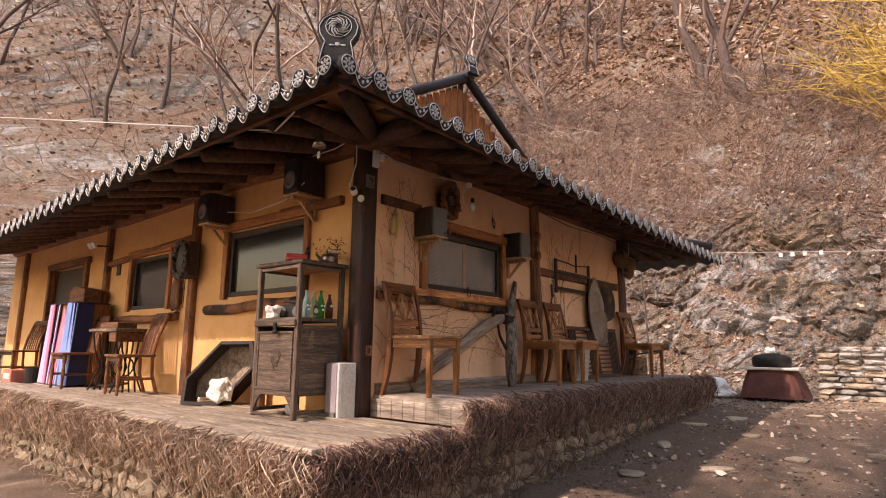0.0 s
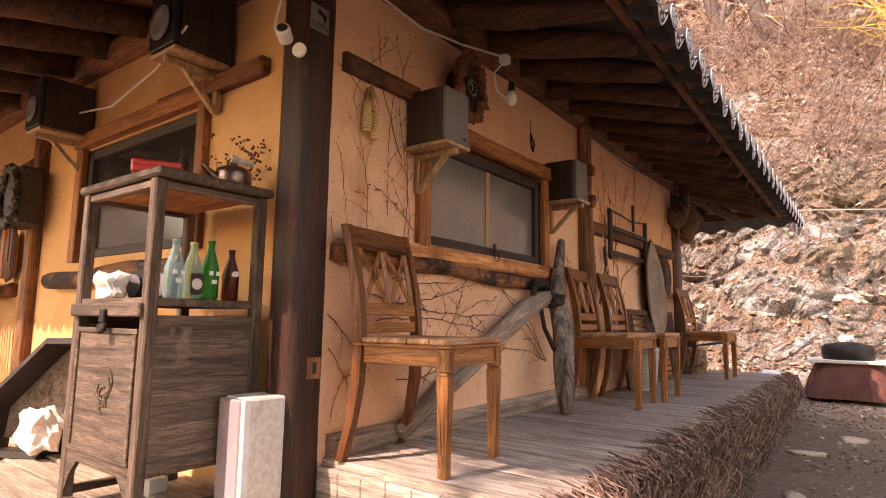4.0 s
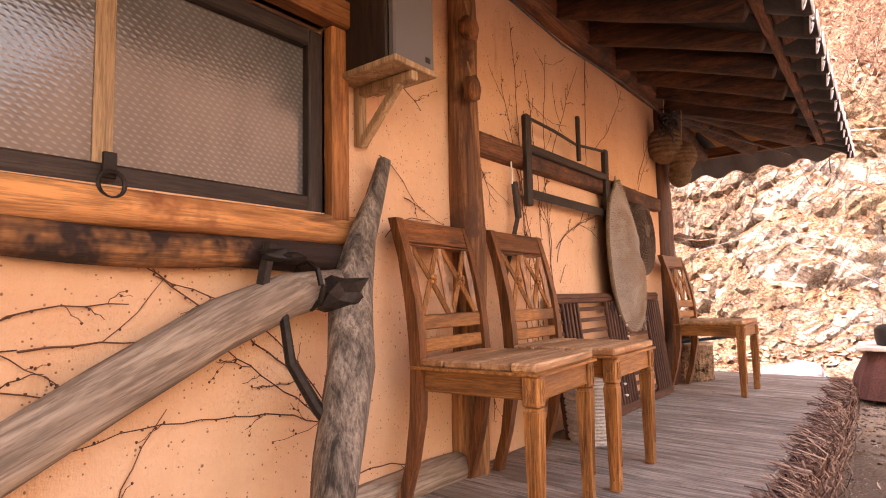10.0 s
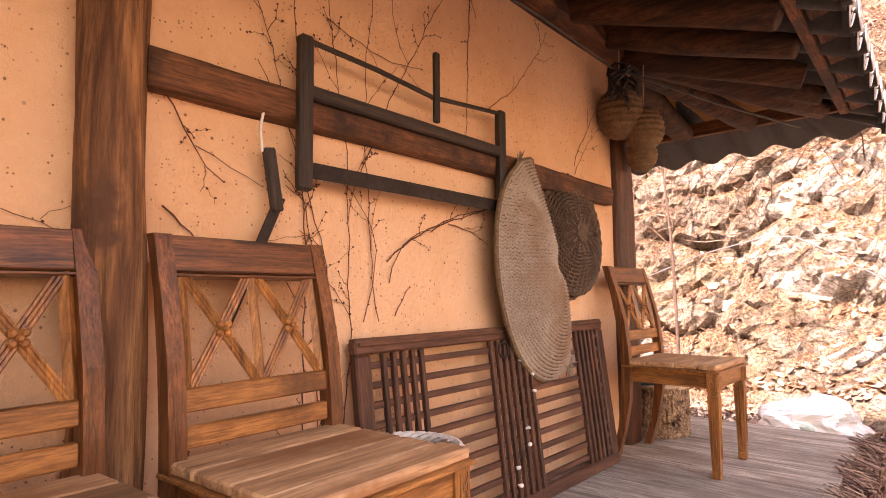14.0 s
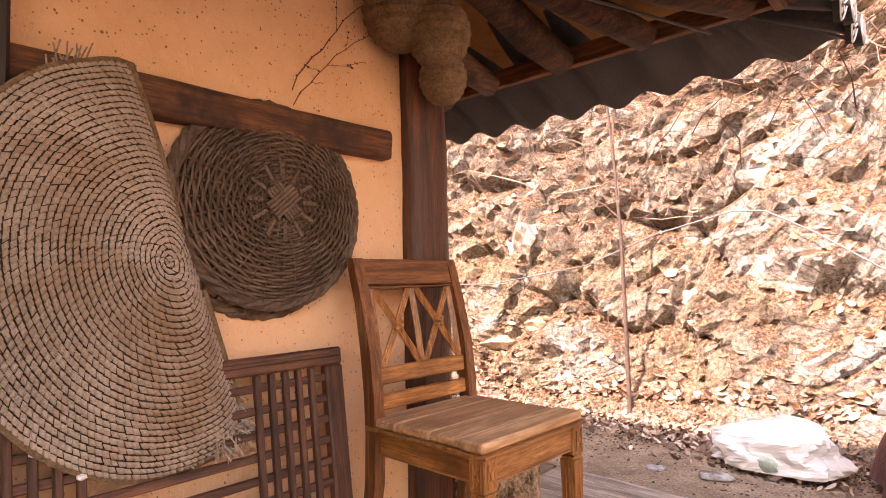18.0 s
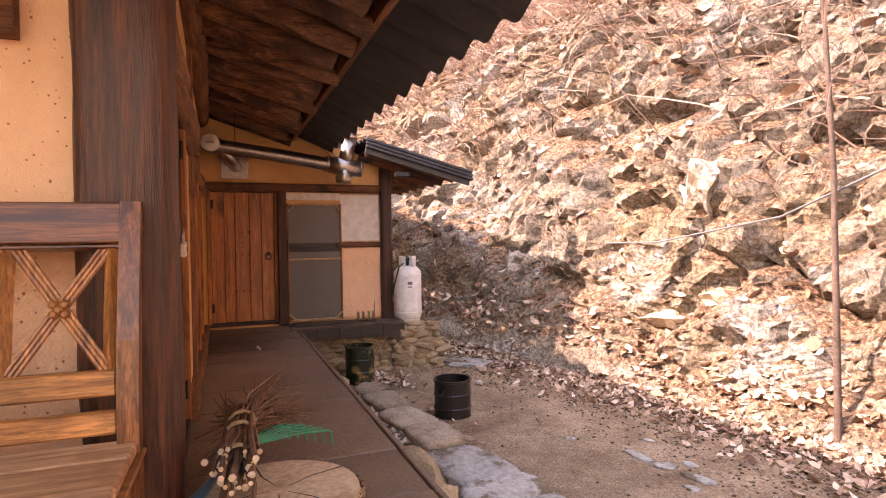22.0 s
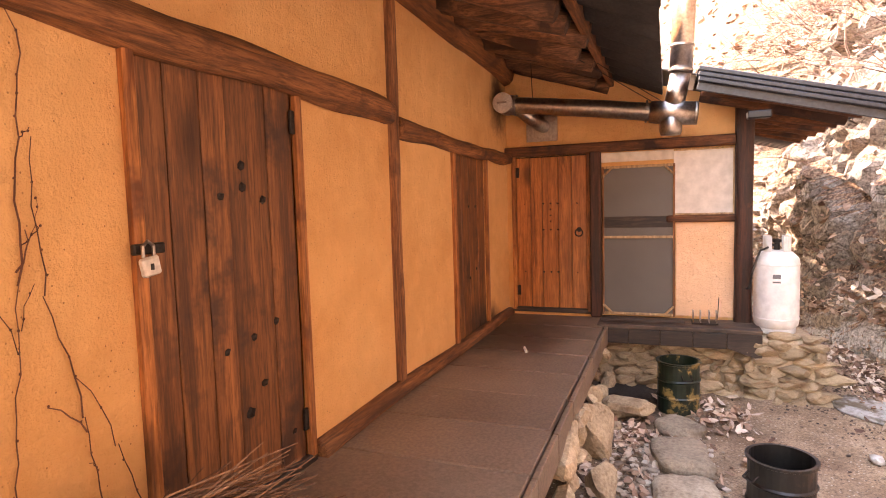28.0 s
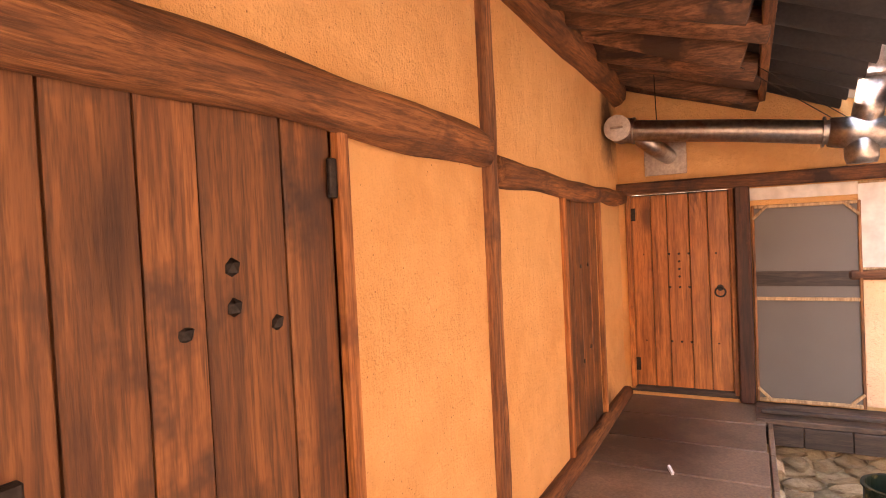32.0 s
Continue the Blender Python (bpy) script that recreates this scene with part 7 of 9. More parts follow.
part("run", Shape().tube([(PX, 6.32, 2.685), (PX, 7.0, 2.6), (PX, 7.36, 2.545)], 0.064, 18, cap=False), CHROME, pipe, smooth=True)
part("elbow", Shape().tube([(PX, 6.26, 2.695), (PX, 6.36, 2.68)], 0.077, 18), CHROME, pipe, smooth=True)
part("tee", Shape().tube([(PX - 0.05, 6.29, 2.69), (PX + 0.1, 6.29, 2.69)], 0.078, 18), CHROME, pipe, smooth=True)
part("cap", Shape().lathe([(0.078, 0), (0.078, 0.025), (0.02, 0.03), (0.02, 0.04)], 24, pose(PX + 0.1, 6.29, 2.69, 0, 90, 0)), PALE_STEEL, pipe, "round cleaning cap")
part("cap_grip", Shape().box((0.02, 0.075, 0.014), (PX + 0.14, 6.29, 2.69), bevel=0.004), CHROME, pipe)
part("outlet", Shape().tube([(PX, 6.36, 2.68), (PX - 0.1, 6.46, 2.58), (XC + 0.01, 6.52, 2.54)], 0.052, 16), CHROME, pipe, smooth=True)
part("cross", Shape().tube([(PX, 7.36, 2.545), (PX, 7.48, 2.53), (PX, 7.68, 2.51)], [0.077, 0.086, 0.079], 18), CHROME, pipe, smooth=True)
part("stub", Shape().tube([(PX, 7.5, 2.53), (PX, 7.5, 2.4), (PX, 7.5, 2.37)], [0.077, 0.077, 0.067], 18), CHROME, pipe, smooth=True)
part("riser", Shape().tube([(PX, 7.51, 2.52), (PX, 7.565, 2.8)], 0.07, 18), CHROME, pipe, smooth=True)
part("flue", Shape().tube([(PX, 7.565, 2.8), (PX, 7.59, 3.3), (PX, 7.62, 3.95)], 0.078, 18), FLUE, pipe, "tall flue stained brown", True)
for y, z in ((6.36, 2.68), (7.33, 2.55), (7.66, 2.512)):
    part("seam", Shape().tube([(PX, y, z), (PX, y + 0.012, z - 0.001)], 0.081, 18), CHROME, pipe)
for z in (2.81, 2.98, 3.3):
    part("seam", Shape().tube([(PX, 7.565 + (z - 2.8) * 0.05, z), (PX, 7.566 + (z - 2.8) * 0.05, z + 0.014)], 0.084, 18), CHROME, pipe)
vent = thing("vent_plate", pose(XC + 0.01, 6.5, 2.54), "sooty square metal plate round the flue hole", "plate")
part("plate", Shape().box((0.012, 0.26, 0.24), bevel=0.004), CHROME, vent)
for k, (a, b) in enumerate((((PX, 6.5, 2.72), (PX + 0.05, 6.5, 3.0)), ((PX, 7.4, 2.6), (-3.5, 6.9, 2.85)), ((PX, 7.46, 2.6), (-3.6, 7.0, 2.84)))):
    w = thing("support_wire", pose(0, 0, 0), "thin wire that holds the stove pipe", "wire", "pipe wires")
    part("wire", Shape().tube([a, b], 0.003, 4), IRON, w)

# ---- gas cylinder on stones ----
gas = thing("gas_cylinder", pose(-4.42, 8.215, 0.925), "white gas cylinder with a collar and hose", "gas cylinder")
part("foot_ring", Shape().lathe([(0.12, 0.0), (0.128, 0.01), (0.128, 0.035), (0.118, 0.04)], 24), WHITE_PAINT, gas)
part("body", Shape().lathe([(0.118, 0.03), (0.142, 0.06), (0.147, 0.1), (0.147, 0.5), (0.14, 0.545), (0.1, 0.585), (0.045, 0.6)], 28), WHITE_PAINT, gas, smooth=True)
for z in (0.1, 0.49):
    part("weld", Shape().lathe([(0.148, z), (0.15, z + 0.008), (0.148, z + 0.016)], 28, cap=False), WHITE_PAINT, gas)
for a in (20, 200):
    part("collar", Shape().add([((0.085 + t) * math.cos(math.radians(a + 13 * k)), (0.085 + t) * math.sin(math.radians(a + 13 * k)), z) for k in range(11) for t, z in ((0, 0.57), (0.005, 0.57), (0.005, 0.7), (0, 0.7))],
                               [(4 * k + i, 4 * k + 4 + i, 4 * k + 4 + (i + 1) % 4, 4 * k + (i + 1) % 4) for k in range(10) for i in range(4)]), WHITE_PAINT, gas)
part("valve", Shape().lathe([(0.02, 0.6), (0.02, 0.65), (0.03, 0.655), (0.03, 0.675), (0.01, 0.68)], 12), IRON, gas)
part("hose", Shape().tube([(0.03, -0.02, 0.64), (0.1, -0.12, 0.6), (0.12, -0.17, 0.45), (0.05, -0.18, 0.32), (-0.08, -0.19, 0.3)], 0.008, 6), BLACK, gas)
part("lettering", Shape().box((0.002, 0.05, 0.03), (0.147, -0.02, 0.42), bevel=0).box((0.002, 0.05, 0.012), (0.147, -0.02, 0.38), bevel=0), GREY, gas, "faded printed bars")

pile_rng = random.Random(9)


def stones(items, label, group, material=STONE, flat=0.0, cuts=2, rough=0.4):
    for k, (x, y, z, sx, sy, sz, turn) in enumerate(items):
        s = Shape().rock((sx, sy, sz), (0, 0, 0), 200 + k + int(abs(x) * 10), cuts, rough, turn, flat) if flat else Shape().crag((sx * 1.15, sy * 1.15, sz * 1.15), (0, 0, 0), 200 + k + int(abs(x) * 10), cuts, 16, rough * 0.3, turn)
        solo("stone", s, material, label, "stone", group, smooth=bool(flat), m=Matrix.Translation((x, y, z)))


lean_base = thing("stone_base_lean_to", pose(0, 0, 0), "base of thin layered tan stones under the lean-to ledge", "stone wall", kind="structure")
part("mortar", Shape().box((0.3, 1.2, 0.5), (-4.46, 7.45, 0.62), bevel=0.01), MORTAR, lean_base)
part("mortar", Shape().box((0.5, 0.4, 0.5), (-4.45, 8.24, 0.66), bevel=0.02), MORTAR, lean_base)
slabs = [Shape().crag((0.62, 0.5, 0.62), (0, 0, 0), 70 + k, 2, 9, 0.1).mesh("stone", TAN_STONE) for k in range(8)]
r, z = 0, 0.43
while z < 0.92:
    h = pile_rng.uniform(0.045, 0.085)
    y = 6.9 + pile_rng.uniform(-0.1, 0.0)
    while y < 8.46:
        w = pile_rng.uniform(0.09, 0.26)
        if z + h * 0.5 < (0.87 if y < 8.0 else 0.93):
            o = new("stone", slabs[r % 8])
            o.parent = lean_base
            out = max(0.0, y + w / 2 - 7.85)
            o.location = (-4.325 + min(0.1, out * 0.3) + 0.2 * max(0.0, 0.6 - z) + pile_rng.uniform(-0.015, 0.015), y + w / 2, z + h / 2)
            o.scale = (0.15, w * 1.3, h * 1.45)
            o.rotation_euler = (pile_rng.uniform(-0.08, 0.08), 0, pile_rng.uniform(-0.15, 0.15))
            r += 1
        y += w * 0.97
    z += h
stones([(-2.93, 7.1, 0.59, 0.13, 0.14, 0.18, 0.4), (-3.58, 7.25, 0.565, 0.12, 0.19, 0.055, 0.1), (-3.6, 7.12, 0.48, 0.13, 0.2, 0.06, 0.2), (-3.35, 7.16, 0.49, 0.08, 0.1, 0.05, 0.5), (-2.5, 7.18, 0.52, 0.16, 0.1, 0.1, 0.3), (-1.6, 7.33, 0.53, 0.26, 0.16, 0.13, 0.2), (-1.75, 7.2, 0.5, 0.18, 0.1, 0.12, 0.0), (-1.15, 7.3, 0.5, 0.2, 0.13, 0.11, 0.6), (-0.6, 7.3, 0.52, 0.26, 0.14, 0.12, 0.1), (-0.1, 7.25, 0.53, 0.24, 0.13, 0.12, 0.5)], "rough tan boulder against the deck", "stones along the deck", TAN_STONE, cuts=3)
stones([(-2.97, 7.55, 0.515, 0.2, 0.15, 0.065, 0.2), (-2.47, 7.58, 0.51, 0.25, 0.16, 0.065, 0.1), (-2.05, 7.62, 0.515, 0.22, 0.16, 0.075, 0.1), (-3.42, 7.55, 0.5, 0.15, 0.12, 0.06, 0.7)], "rounded brown stepping stone set in the ground", "stepping stones", STONE, 0.3, 3, 0.2)
stones([(-1.52, 7.66, 0.51, 0.28, 0.19, 0.06, 0.25), (-1.15, 7.67, 0.52, 0.15, 0.22, 0.055, 0.15), (-0.88, 7.66, 0.52, 0.14, 0.24, 0.055, 0.05), (-0.5, 7.66, 0.52, 0.2, 0.22, 0.05, 0.4), (-0.1, 7.7, 0.52, 0.18, 0.2, 0.05, 0.2), (-4.1, 8.75, 0.5, 0.26, 0.18, 0.03, 0.6)], "flat pale stepping slab set in the ground", "stepping stones", PALE_ROCK, 0.35, 3, 0.2)
bs = []
for k in range(60):
    bs.append((pile_rng.uniform(-4.4, 0.9), 7.05, pile_rng.uniform(0.45, 0.82), pile_rng.uniform(0.07, 0.14), 0.06, pile_rng.uniform(0.05, 0.09), 0))
stones(bs, "tan field stone in the back deck's base", "deck base stones", TAN_STONE)


def drum(m, r, h, material, label):
    d = thing("oil_drum", m, label, "drum")
    wall = 0.006
    prof = [(r * 0.98, 0.0), (r, 0.012), (r, h * 0.3), (r + 0.008, h * 0.33), (r, h * 0.36), (r, h * 0.62), (r + 0.008, h * 0.65), (r, h * 0.68), (r, h - 0.015), (r + 0.01, h - 0.01), (r + 0.01, h), (r - wall, h), (r - wall, 0.02), (0.01, 0.02)]
    part("shell", Shape().lathe(prof, 30), material, d, smooth=False)
    part("handle", Shape().tube([(r, -0.03, h * 0.8), (r + 0.03, -0.03, h * 0.72), (r + 0.03, 0.03, h * 0.72), (r, 0.03, h * 0.8)], 0.005, 5), IRON, d)
    return d


drum(pose(-2.52, 7.95, 0.46, 0, 0, -60), 0.135, 0.31, BLACK_DRUM, "small sooty black drum on the ground")
drum(pose(-3.83, 7.55, 0.47, 0, 0, 20), 0.134, 0.355, OLIVE_DRUM, "chipped dark green drum beside the ledge")

gadget = thing("wire_rack", pose(XC + 0.2, 7.74, 0.975), "small metal rack standing on the ledge", "rack")
part("base", Shape().box((0.1, 0.18, 0.012), (0, 0, 0.006), bevel=0.003), IRON, gadget)
for y in (-0.08, -0.03, 0.03, 0.08):
    part("upright", Shape().box((0.09, 0.008, 0.085), (0, y, 0.054), bevel=0.002), CHROME, gadget)
part("rod", Shape().tube([(0, 0.085, 0.02), (0.0, 0.095, 0.2)], 0.003, 4), IRON, gadget)
stick = thing("stick", pose(XC + 0.27, 7.3, 0.983), "dark flat stick lying on the ledge", "stick")
part("bar", Shape().box((0.03, 0.6, 0.02), (0, 0, 0.01), bevel=0.004), BLACK_WOOD_Y, stick)
scrap = thing("wood_scrap", pose(-3.3, 6.62, DECK_Z + 0.008), "small white splinter on the deck", "scrap")
part("chip", Shape().box((0.05, 0.012, 0.02), (0, 0, 0.01), pose(0, 0, 0, 0, 20, 30), 0.002), WHITE_PAINT, scrap)

# ---- stump, rake and twig broom ----
stump = thing("tree_stump", pose(0.05, 6.475, DECK_Z) @ Matrix.Diagonal((0.97, 0.97, 0.905, 1)), "sawn log stump with rough bark standing on the deck", "stump")
s = Shape()
verts, n, rows = [], 150, 40
for j in range(rows + 1):
    z = 0.306 * j / rows
    for k in range(n):
        a = 2 * math.pi * k / n
        c = Vector((math.cos(a), math.sin(a), 0))
        flow = c * 6.0 + Vector((0, 0, z * 5))
        crack = abs(noise.noise(flow + Vector((0, 0, noise.noise(c * 9 + Vector((0, 0, z * 22))) * 1.2))))
        crack2 = abs(noise.noise(flow * 2.6 + Vector((3, 1, z * 9))))
        knot = math.exp(-(((a - 5.75 + 0.0) * 0.2) ** 2 + (z - 0.1) ** 2) / 0.0022)
        r = 0.198 + 0.01 * noise.noise(c * 1.5) - 0.017 * max(0, 1 - crack * 7) - 0.009 * max(0, 1 - crack2 * 6) + 0.004 * noise.noise(flow * 7) + 0.022 * knot * (0.4 + 0.6 * abs(math.sin(knot * 9)))
        verts.append((r * c.x, r * c.y, z))
s.add(verts, [(j * n + k, j * n + (k + 1) % n, (j + 1) * n + (k + 1) % n, (j + 1) * n + k) for j in range(rows) for k in range(n)])
part("bark", s, LOG_BARK, stump)
part("sawn_top", Shape().lathe([(0.194, 0.296), (0.19, 0.312), (0.1, 0.314), (0.01, 0.316)], 40), LOG_END, stump)
s = Shape()
for k in range(5):
    a = 0.7 + k * 1.35
    s.tube([(0.02 * math.cos(a), 0.02 * math.sin(a), 0.3155), (0.1 * math.cos(a + 0.1), 0.1 * math.sin(a + 0.1), 0.3145), (0.188 * math.cos(a), 0.188 * math.sin(a), 0.3125)], [0.0012, 0.0022, 0.003], 4, squash=0.5)
part("drying_cracks", s, BLACK_WOOD, stump, "dark radial cracks in the sawn face")

rake = thing("garden_rake", pose(0, 0, 0), "green plastic rake with a blue handle", "rake")
rake_end, socket = Vector((0.52, 6.195, 1.322)), Vector((-0.45, 6.41, 1.17))
part("handle", Shape().tube([tuple(rake_end.lerp(socket, k / 6)) for k in range(7)], 0.0125, 10), BLUE_PIPE, rake, smooth=True)
part("socket", Shape().tube([tuple(rake_end.lerp(socket, 0.97)), tuple(rake_end.lerp(socket, 1.04))], [0.022, 0.016], 10), GREEN_PLASTIC, rake)
hub = rake_end.lerp(socket, 1.03)
for k in range(13):
    q = (k - 6) / 6
    tip = Vector((-0.64 - 0.05 * (1 - q * q) - 0.02 * q, 6.53 + 0.18 * q, 1.14 - 0.018 * q + 0.02 * (1 - q * q)))
    rib = part("tine", Shape().tube([tuple(hub), tuple(hub.lerp(tip, 0.6) + Vector((0, 0, 0.008))), tuple(tip), tuple(tip + Vector((-0.012, 0.012, -0.012))), tuple(tip + Vector((-0.016, 0.018, -0.062)))], 0.0036, 5), GREEN_PLASTIC, rake)
part("crossbar", Shape().tube([tuple(hub.lerp(Vector((-0.64 - 0.05 * (1 - q * q) - 0.02 * q, 6.53 + 0.18 * q, 1.146 - 0.018 * q + 0.02 * (1 - q * q))), 0.8)) for q in (-1, -0.5, 0, 0.5, 1)], 0.005, 5), GREEN_PLASTIC, rake)

broom = thing("twig_bundle", pose(0, 0, 0), "bundle of cut twigs tied with stems, resting on the stump", "twigs")
rng = random.Random(6)
a0, b0 = Vector((0.15, 6.375, 1.292)), Vector((-0.46, 6.41, 1.245))
for k in range(46):
    o = Vector((rng.gauss(0, 0.01), rng.gauss(0, 0.024), rng.gauss(0.01, 0.018)))
    start = a0 + o * 1.25 + (a0 - b0).normalized() * rng.uniform(-0.16, 0.04)
    mid = a0.lerp(b0, 0.5) + o * 0.8 + Vector((0, rng.gauss(0, 0.008), 0.006))
    neck = b0 + o * 0.75
    fan = b0 + Vector((-rng.uniform(0.2, 0.52), rng.gauss(0.08, 0.07), rng.gauss(-0.06, 0.035)))
    r = rng.uniform(0.0045, 0.0085)
    s = Shape().tube(bent(start, mid, 3, 0.012, k)[:-1] + bent(mid, neck, 3, 0.01, k + 60) + [fan], [r, r, r * 0.95, r * 0.9, r * 0.8, r * 0.7, r * 0.6, 0.002], 5)
    for q in range(5):
        s.tube([tuple(neck), tuple(neck.lerp(fan, 0.5) + Vector((rng.gauss(0, 0.02), rng.gauss(0, 0.025), rng.gauss(0.0, 0.015)))), tuple(fan + Vector((rng.gauss(-0.01, 0.04), rng.gauss(0, 0.05), rng.gauss(0, 0.025))))], [r * 0.5, 0.0028, 0.0016], 4)
    t1 = part("twig", s, STEMS_LIGHT, broom)
    way = (start - mid).normalized()
    part("cut_end", Shape().tube([tuple(start), tuple(start + way * 0.004)], r * 1.02, 6), LOG_END, t1, "pale cut end")
for at, r in ((0.3, 0.046), (0.72, 0.043), (0.98, 0.04)):
    c = a0.lerp(b0, at) + Vector((0, 0, 0.01))
    part("binding", Shape().tube([tuple(c + Vector((0.01 * math.sin(k * 0.3), r * math.cos(k * 0.7), r * 0.85 * math.sin(k * 0.7)))) for k in range(19)], 0.0045, 5), HUSK, broom, "twisted stem tie")

# ---- yard behind the house ----
sack = thing("white_sack", pose(0.43, 9.16, 0.5) @ Matrix.Scale(0.74, 4), "crumpled white woven sack lying by the rock", "sack")
s = Shape()
verts, faces, n, rows = [], [], 56, 18
for j in range(rows + 1):
    t = j / rows
    for k in range(n):
        a = 2 * math.pi * k / n
        c = Vector((math.cos(a) * 1.6, math.sin(a) * 1.6, t * 2.0))
        r = (1 - t ** 2.4) ** 0.5 * (1 + 0.2 * noise.noise(c) + 0.16 * ridged(c * 1.7) + 0.06 * ridged(c * 4.1))
        lean = 0.1 * noise.noise(Vector((t * 3, 1, 0)))
        verts.append((0.5 * r * math.cos(a) + lean, 0.3 * r * math.sin(a), 0.42 * t * (1 + 0.25 * noise.noise(c * 0.8)) + 0.02))
faces = [(j * n + k, j * n + (k + 1) % n, (j + 1) * n + (k + 1) % n, (j + 1) * n + k) for j in range(rows) for k in range(n)]
s.add(verts, faces)
part("cloth", s, WHITE_BAG, sack)
part("printed_mark", Shape().rock((0.1, 0.04, 0.06), (-0.02, -0.3, 0.08), 9, 2, 0.5), surface("faded_green_print", (0.25, 0.36, 0.3), (0.5, 0.56, 0.5), 12, 90, 0.8, 0.2), sack, "faded green print")
stones([(-0.2, 8.62, 0.495, 0.07, 0.045, 0.02, 0.4), (-1.32, 8.66, 0.495, 0.11, 0.035, 0.018, 0.1), (-1.15, 8.7, 0.495, 0.06, 0.04, 0.018, 0.7), (0.17, 8.7, 0.5, 0.1, 0.07, 0.025, 0.3), (-0.95, 8.74, 0.495, 0.09, 0.035, 0.016, 0.2), (-1.1, 8.84, 0.495, 0.05, 0.03, 0.015, 0.0), (-0.86, 8.62, 0.495, 0.045, 0.03, 0.012, 0.3), (-1.74, 8.46, 0.495, 0.045, 0.025, 0.012, 0.5), (-3.28, 8.52, 0.5, 0.04, 0.03, 0.025, 0.2), (-1.5, 8.9, 0.495, 0.04, 0.02, 0.012, 0.2)], "flat pale stone showing in the packed earth", "pale stones in the yard", PALE_ROCK, 0.3, 2, 0.4)
hose = thing("garden_hose", pose(0, 0, 0), "pale hose strung along the rock face", "hose")
part("tube", Shape().tube([(-6.1, 9.75, 1.95), (-4.5, 9.8, 1.72), (-2.6, 9.95, 1.75), (-1.4, 9.95, 1.93), (-0.65, 9.9, 2.2), (0.0, 9.9, 2.35), (0.25, 9.9, 2.33), (0.6, 9.8, 2.13), (1.0, 9.7, 1.85), (1.8, 9.6, 1.35)], 0.007, 8), plain("pale_blue_hose", (0.16, 0.17, 0.19), 0.4), hose, smooth=True)
gravel_rng = random.Random(3)
s = Shape()
for k in range(2600):
    x, y = gravel_rng.uniform(-3.4, 1.0), gravel_rng.triangular(7.08, 7.85, 7.2)
    r = gravel_rng.uniform(0.006, 0.03)
    s.rock((r, r * 0.8, r * 0.6), (x, y, yard(x, y) + r * 0.3), k % 50, 1, 0.5, k)
solo("gravel", s, PEBBLES, "loose gravel and chips along the deck", "gravel", kind="stuff")
s = Shape()
for k in range(9500):
    x = gravel_rng.uniform(-5, 2.5)
    y = foot_of_hill(x) - abs(gravel_rng.gauss(0, 0.5)) + 0.1
    r = gravel_rng.uniform(0.004, 0.011)
    s.rock((r, r * 0.8, r * 0.6), (x, y, yard(x, y) + r * 0.3), k % 50, 1, 0.5, k)
solo("gravel", s, DARK_GRIT, "dark grit and leaf crumbs along the hill's foot", "gravel", kind="stuff")
s = Shape()
for k in range(6000):
    x, y = 1.05 + 3.6 * gravel_rng.random() ** 1.3, gravel_rng.uniform(-1.5, 9.5)
    if noise.noise(Vector((x * 1.1, y * 0.8, 4.0))) < -0.05:
        continue
    r = gravel_rng.uniform(0.005, 0.017)
    s.rock((r, r * 0.8, r * 0.5), (x, y, yard(x, y) + r * 0.2), k % 50, 1, 0.5, k)
solo("gravel", s, DARK_GRIT, "dark leaf crumbs and grit over the yard", "gravel", kind="stuff")
flat_rng = random.Random(8)
stones([(x, y, yard(x, y) + 0.005, flat_rng.uniform(0.08, 0.2), flat_rng.uniform(0.06, 0.13), 0.02, flat_rng.uniform(0, 3)) for x, y in ((1.5, 2.6), (2.1, 3.1), (1.35, 3.9), (2.6, 3.9), (2.0, 4.9), (2.9, 5.3), (1.6, 6.0), (2.4, 6.7), (3.2, 4.4), (1.9, 7.6), (2.7, 7.7), (1.3, 5.2), (3.3, 6.4))], "flat worn stone level with the yard", "flat stones in the yard", STONE, 0.3, 2, 0.3)
s = Shape()
for k in range(1500):
    x, y = gravel_rng.uniform(1.2, 5.0), gravel_rng.uniform(-1.5, 9.5)
    r = gravel_rng.uniform(0.006, 0.024)
    s.rock((r, r * 0.8, r * 0.6), (x, y, yard(x, y) + r * 0.3), k % 50, 1, 0.5, k)
solo("gravel", s, PEBBLES, "scattered gravel over the yard", "gravel", kind="stuff")


def at_deck():
    cx, cy, wide = hill_rng2.choice(((-3.75, 7.82, 0.16), (-3.2, 7.27, 0.13), (-3.0, 7.35, 0.4), (-2.2, 7.4, 0.5)))
    x, y = hill_rng2.gauss(cx, wide), max(7.07, hill_rng2.gauss(cy, wide * 0.7))
    return (x, y, yard(x, y)), 0.8


def round_yard():
    x, y = hill_rng2.uniform(1.1, 5), hill_rng2.uniform(0, 10)
    return (x, y, yard(x, y)), 0.7


hill_rng2 = random.Random(14)
leaf_litter("leaf_litter", 520, at_deck, 0.042, LEAVES, "pale fallen leaves between the stones")
leaf_litter("leaf_litter", 220, round_yard, 0.05, LEAVES, "few dry leaves over the yard")

# ---- front deck ----
cab = thing("shelf_cabinet", pose(-0.485, 0.2, LOW_Z), "old grey-brown open shelf cabinet with a carved door", "cabinet")
W, Dp, Hc = 0.6, 0.475, 1.235
for x, y in ((-W / 2 + 0.022, 0.022), (W / 2 - 0.022, 0.022), (-W / 2 + 0.022, Dp - 0.022), (W / 2 - 0.022, Dp - 0.022)):
    part("corner_post", Shape().box((0.044, 0.044, Hc), (x, y, Hc / 2), bevel=0.006), CABINET, cab)
